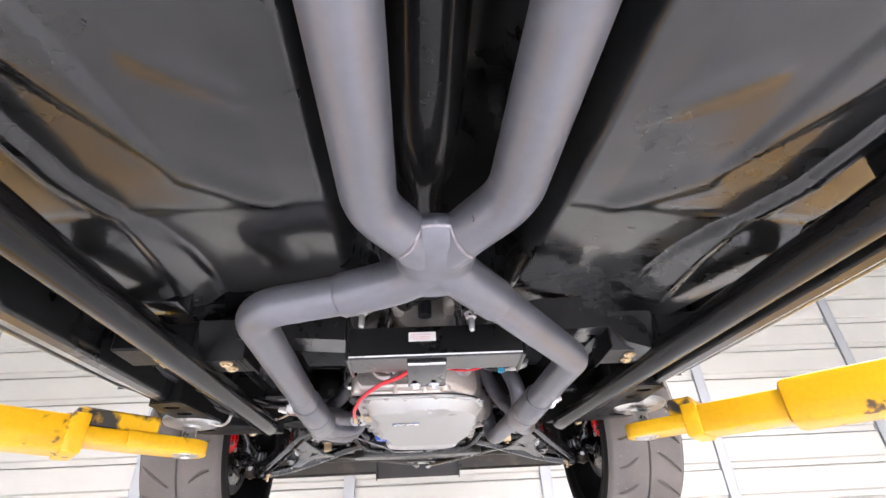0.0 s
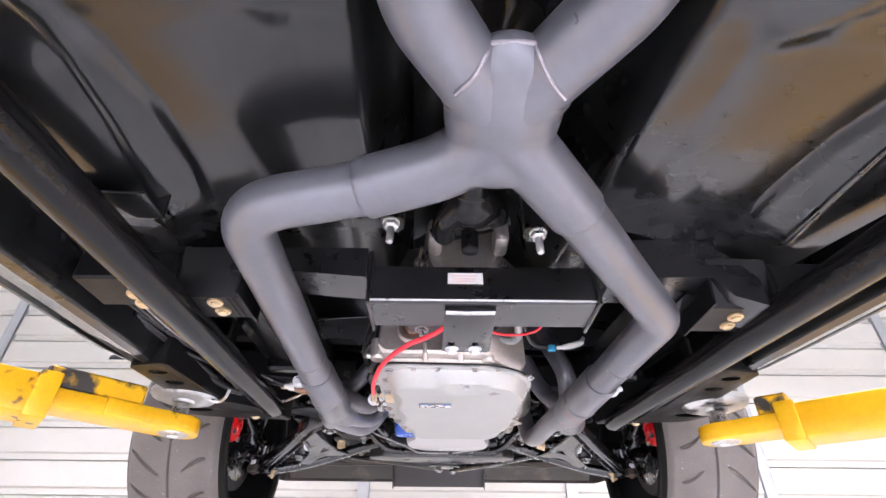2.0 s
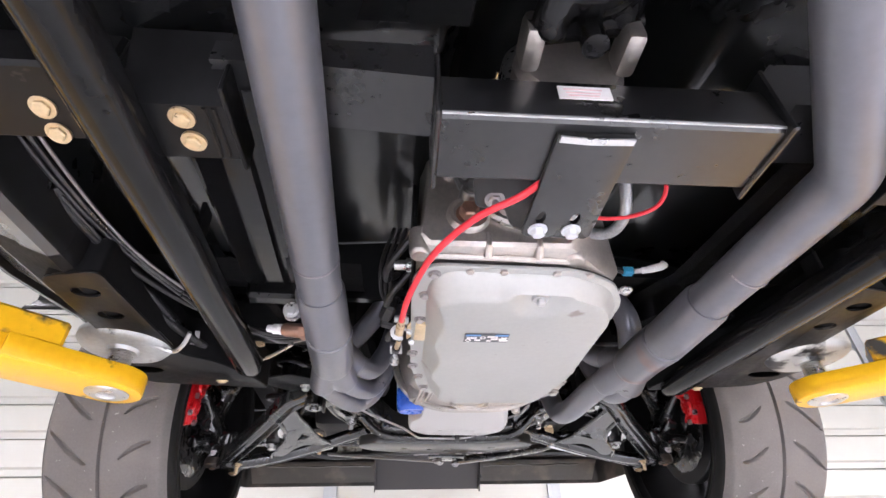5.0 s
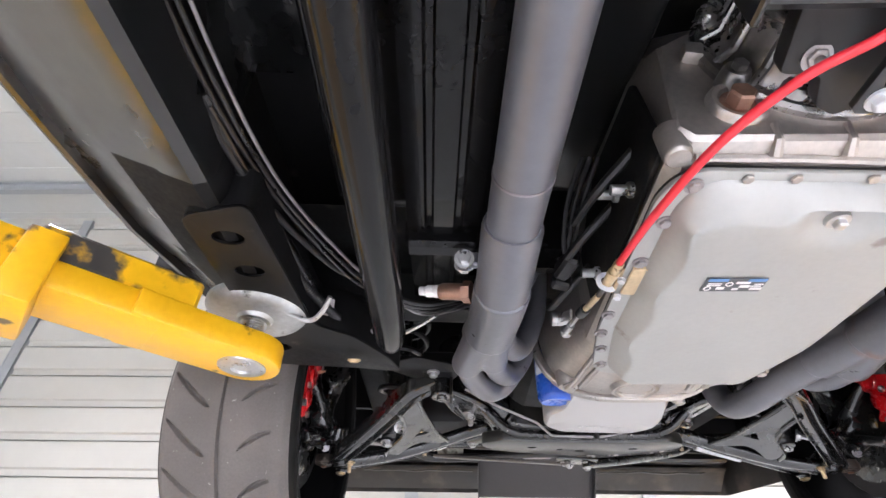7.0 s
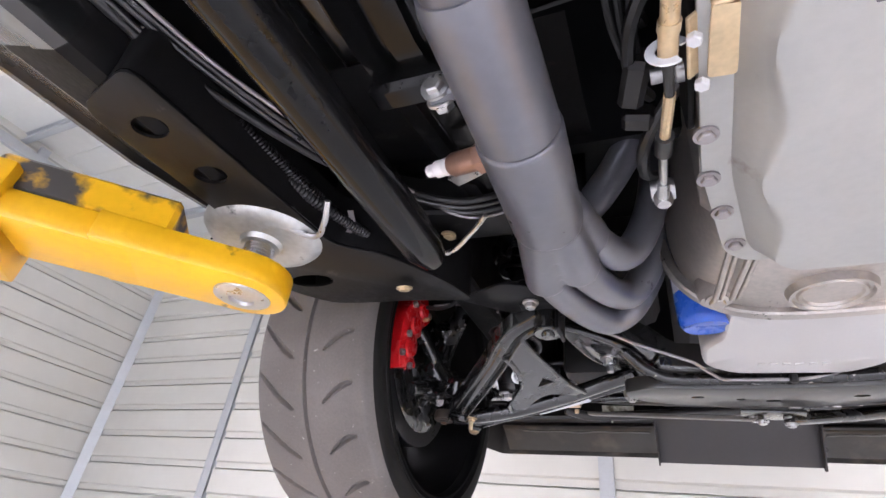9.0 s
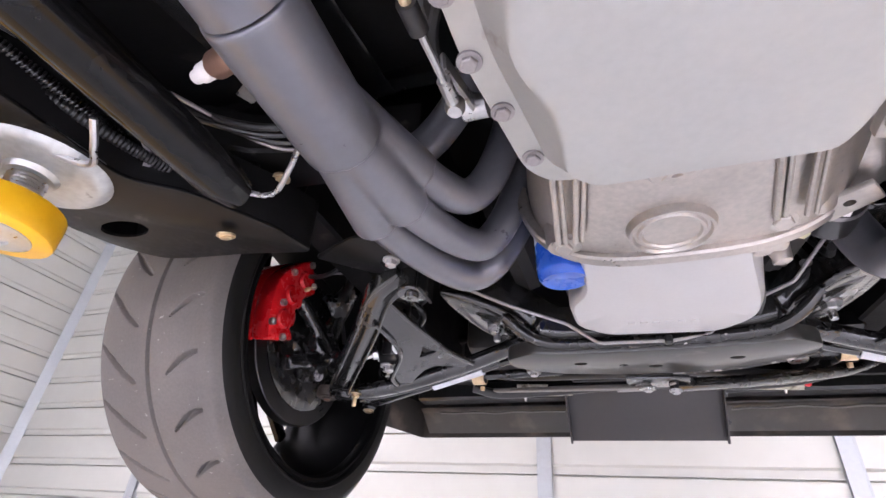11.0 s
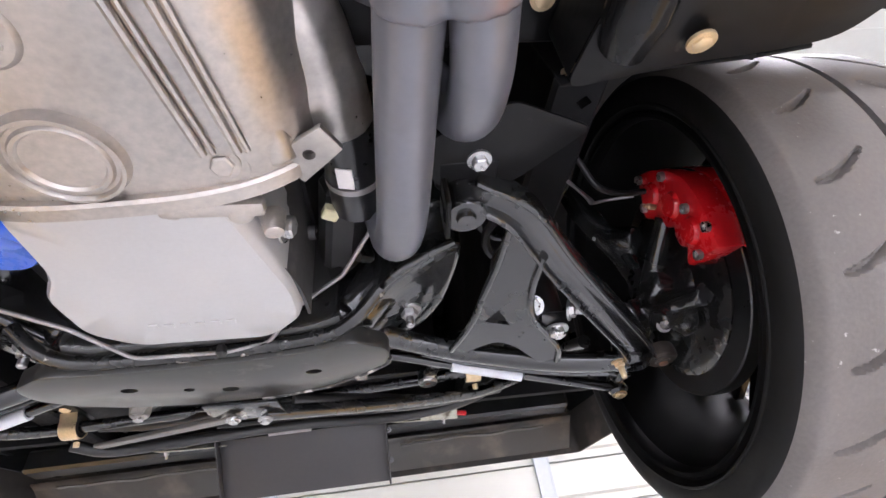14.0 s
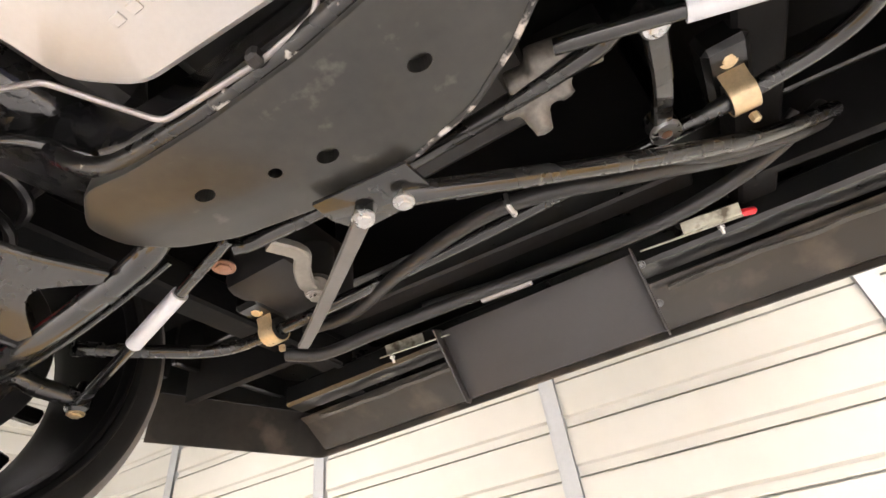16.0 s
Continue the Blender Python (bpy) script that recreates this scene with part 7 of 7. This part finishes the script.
for pts, r in (([(-0.42, 2.60, 1.79), (-0.30, 2.60, 1.78), (-0.1, 2.50, 1.745), (0.09, 2.44, 1.715), (0.25, 2.495, 1.715), (0.42, 2.645, 1.78), (0.58, 2.76, 1.86)], 0.0115),
               ([(0.06, 2.36, 1.70), (0.20, 2.44, 1.715), (0.36, 2.57, 1.748), (0.50, 2.68, 1.80)], 0.0105),
               ([(-0.47, 2.60, 1.755), (-0.40, 2.635, 1.745), (-0.25, 2.655, 1.755), (0.0, 2.72, 1.785), (0.25, 2.72, 1.775), (0.42, 2.70, 1.79), (0.56, 2.72, 1.86)], 0.013),
               ([(-0.2, 2.70, 1.80), (0.1, 2.78, 1.82), (0.40, 2.76, 1.82), (0.52, 2.70, 1.86)], 0.008)):
    bm = bmesh.new()
    sweep(bm, spline(pts, 8), r, 12)
    part("line", bm, HOSE, cl)
bm = bmesh.new()
sweep(bm, [(-0.08, 2.716, 1.778), (0.02, 2.737, 1.786)], 0.0142, 14)
part("sleeve", bm, DULLPIPE, cl)
bm = bmesh.new()
box(bm, (0.10, 2.44, 1.712), (0.008, 0.03, 0.026), 0.003)
part("clip", bm, ZINC, cl)

# ---- front valance ----
val = thing("front_valance", "black front valance with a central stone guard plate", "valance")
bm = bmesh.new()
pts = [(-1.0, 2.66, 1.80), (-0.817, 3.085, 1.788), (0.786, 3.072, 1.788), (0.97, 2.66, 1.80)]
sweep(bm, fillet(pts, 0.02, 3), 1, flat=(0.006, 0.132, (0, 0, 1)))
part("valance_panel", bm, VALMAT, val)
bm = bmesh.new()
sweep(bm, [(x, y - 0.004, z + 0.17) for x, y, z in fillet(pts, 0.02, 3)], 1, flat=(0.006, 0.22, (0, 0, 1)))
part("upper_panel", bm, BODY_BLACK, val)
bm = bmesh.new()
loft(bm, [[(-0.78, 3.08, 1.742), (-0.78, 3.06, 1.736), (-0.78, 2.985, 1.79), (-0.78, 2.96, 1.80)], [(0.75, 3.07, 1.742), (0.75, 3.05, 1.736), (0.75, 2.975, 1.79), (0.75, 2.95, 1.80)]], closed=False)
vf = part("valance_return", bm, VALMAT, val)
md = vf.modifiers.new("thick", "SOLIDIFY")
md.thickness = 0.004
bm = bmesh.new()
box(bm, (-0.015, 2.915, 1.835), (1.5, 0.07, 0.06), 0.008)
part("lower_support", bm, BODY_BLACK, val)
SCRAPED = mat("scraped_steel_edge", (0.09, 0.085, 0.08), 0.4, 0.6, 0.5, 30, 200, 0.4)
for x0, x1 in ((-0.70, -0.26), (0.235, 0.66)):
    bm = bmesh.new()
    n = 24
    row = []
    for k in range(n + 1):
        x = x0 + (x1 - x0) * k / n
        row.append((x, 2.955 + 0.006 * noise.noise(V(x * 14, 0, 0)), 1.778 + 0.008 * noise.noise(V(x * 11, 2, 0))))
    sweep(bm, row, 1, flat=(0.018, 0.004, (0, 0, 1)))
    part("torn_flange", bm, SCRAPED, val, "scraped bent steel flange")
bm = bmesh.new()
plate(bm, [(-0.218, -0.078), (0.218, -0.078), (0.218, 0.082), (-0.218, 0.082)], 0.005, pose(-0.018, 2.872, 1.742, -54, 0, 0), 0.001)
part("guard_plate", bm, GUARD, val, "flat dark guard plate")
for x in (-0.240, 0.200):
    bm = bmesh.new()
    mm = Matrix(((0, 0, 1.0, x), (1, 0, 0, 0), (0, 1, 0, 0), (0, 0, 0, 1)))
    plate(bm, [(2.795, 1.80), (2.835, 1.815), (2.935, 1.682), (2.928, 1.668), (2.905, 1.664)], 0.004, mm, 0.001)
    side = part("guard_flange", bm, GUARD, val)
    for dy, dz in ((2.852, 1.79), (2.895, 1.722)):
        bolt(val, (x + 0.008, dy, dz), (0.2, -1, -0.6), 0.005, 0.004, SATIN)
BRACKET = mat("aged_pale_bracket", (0.36, 0.355, 0.30), 0.5, 0.3, 0.25, 20, 120, 0.2, stain=((0.10, 0.085, 0.06), 26, 0.58, 0.1))
for x, turn in ((0.315, 0), (-0.315, 180)):
    m = pose(x, 2.832, 1.802, 30, 0, 6) @ pose(0, 0, 0, 0, 0, turn)
    rb = thing("radiator_bracket", "pale slotted steel bracket under the radiator", "bracket", m, "radiator brackets")
    bm = bmesh.new()
    plate(bm, rounded([(-0.098, -0.012), (-0.05, -0.02), (0.02, -0.024), (0.082, -0.026), (0.088, 0.004), (0.06, 0.020), (0.01, 0.026), (-0.06, 0.022), (-0.098, 0.014)], 0.007), 0.0035, pose(0, 0, -0.0035), 0.0008)
    pl = part("plate", bm, BRACKET, rb)
    DRILL.append((pl, [((-0.036, 0.002, -0.01), (0, 0, 1), 0.0065, 1.7), ((0.014, -0.004, -0.01), (0, 0, 1), 0.0058, 3.4), ((0.068, -0.008, -0.01), (0, 0, 1), 0.006, 1.2)]))
    bm = bmesh.new()
    loft(bm, [[(u, -0.026, 0.0), (u, -0.030, 0.004), (u, -0.032, 0.022), (u, -0.029, 0.022), (u, -0.027, 0.006), (u, -0.024, 0.0)] for u in (-0.02, 0.03, 0.08)])
    part("folded_edge", bm, BRACKET, rb)
    bm = bmesh.new()
    bolt_mesh(bm, (0.050, 0.014, -0.004), (0, 0, -1), 0.006, 0.008, False, 0.008)
    part("bolt", bm, ZINC, rb)
tag = thing("red_tag", "small red plastic tag on the radiator bracket", "tag")
bm = bmesh.new()
box(bm, (0.415, 2.86, 1.815), (0.03, 0.014, 0.012), 0.003, (0, 0, 20))
part("tag_body", bm, REDCABLE, tag)
bm = bmesh.new()
box(bm, (0.393, 2.856, 1.815), (0.02, 0.008, 0.006), 0.001, (0, 0, 20))
part("tag_stem", bm, MATT, tag)


# ---- holes, cut through the finished parts ----
def drill(ob, holes):
    """Cuts round (or, with sides, n-sided) holes: (place, direction, radius, stretch along x[, sides])."""
    bm = bmesh.new()
    for at, d, r, stretch, *sides in holes:
        n = sides[0] if sides else 20
        turn = sides[1] if len(sides) > 1 else 0
        m = axis(at, d) @ pose(0, 0, 0, 0, 0, turn) @ Matrix.Diagonal((stretch, 1, 1, 1))
        low = -0.035 if len(sides) > 1 else -0.004
        lathe(bm, [(0, low), (r, low), (r, 0.04), (0, 0.04)], m, n)
    bmesh.ops.recalc_face_normals(bm, faces=bm.faces)
    me = bpy.data.meshes.new("cutter")
    bm.to_mesh(me)
    bm.free()
    cutter = new("cutter", me)
    if ob.parent:
        cutter.matrix_world = ob.parent.matrix_world
    md = ob.modifiers.new("holes", "BOOLEAN")
    md.operation, md.solver, md.object = "DIFFERENCE", "EXACT", cutter
    bpy.context.view_layer.update()
    done = bpy.data.meshes.new_from_object(ob.evaluated_get(bpy.context.evaluated_depsgraph_get()))
    ob.modifiers.remove(md)
    ob.data = done
    bpy.data.objects.remove(cutter)


for ob, holes in DRILL:
    drill(ob, holes)
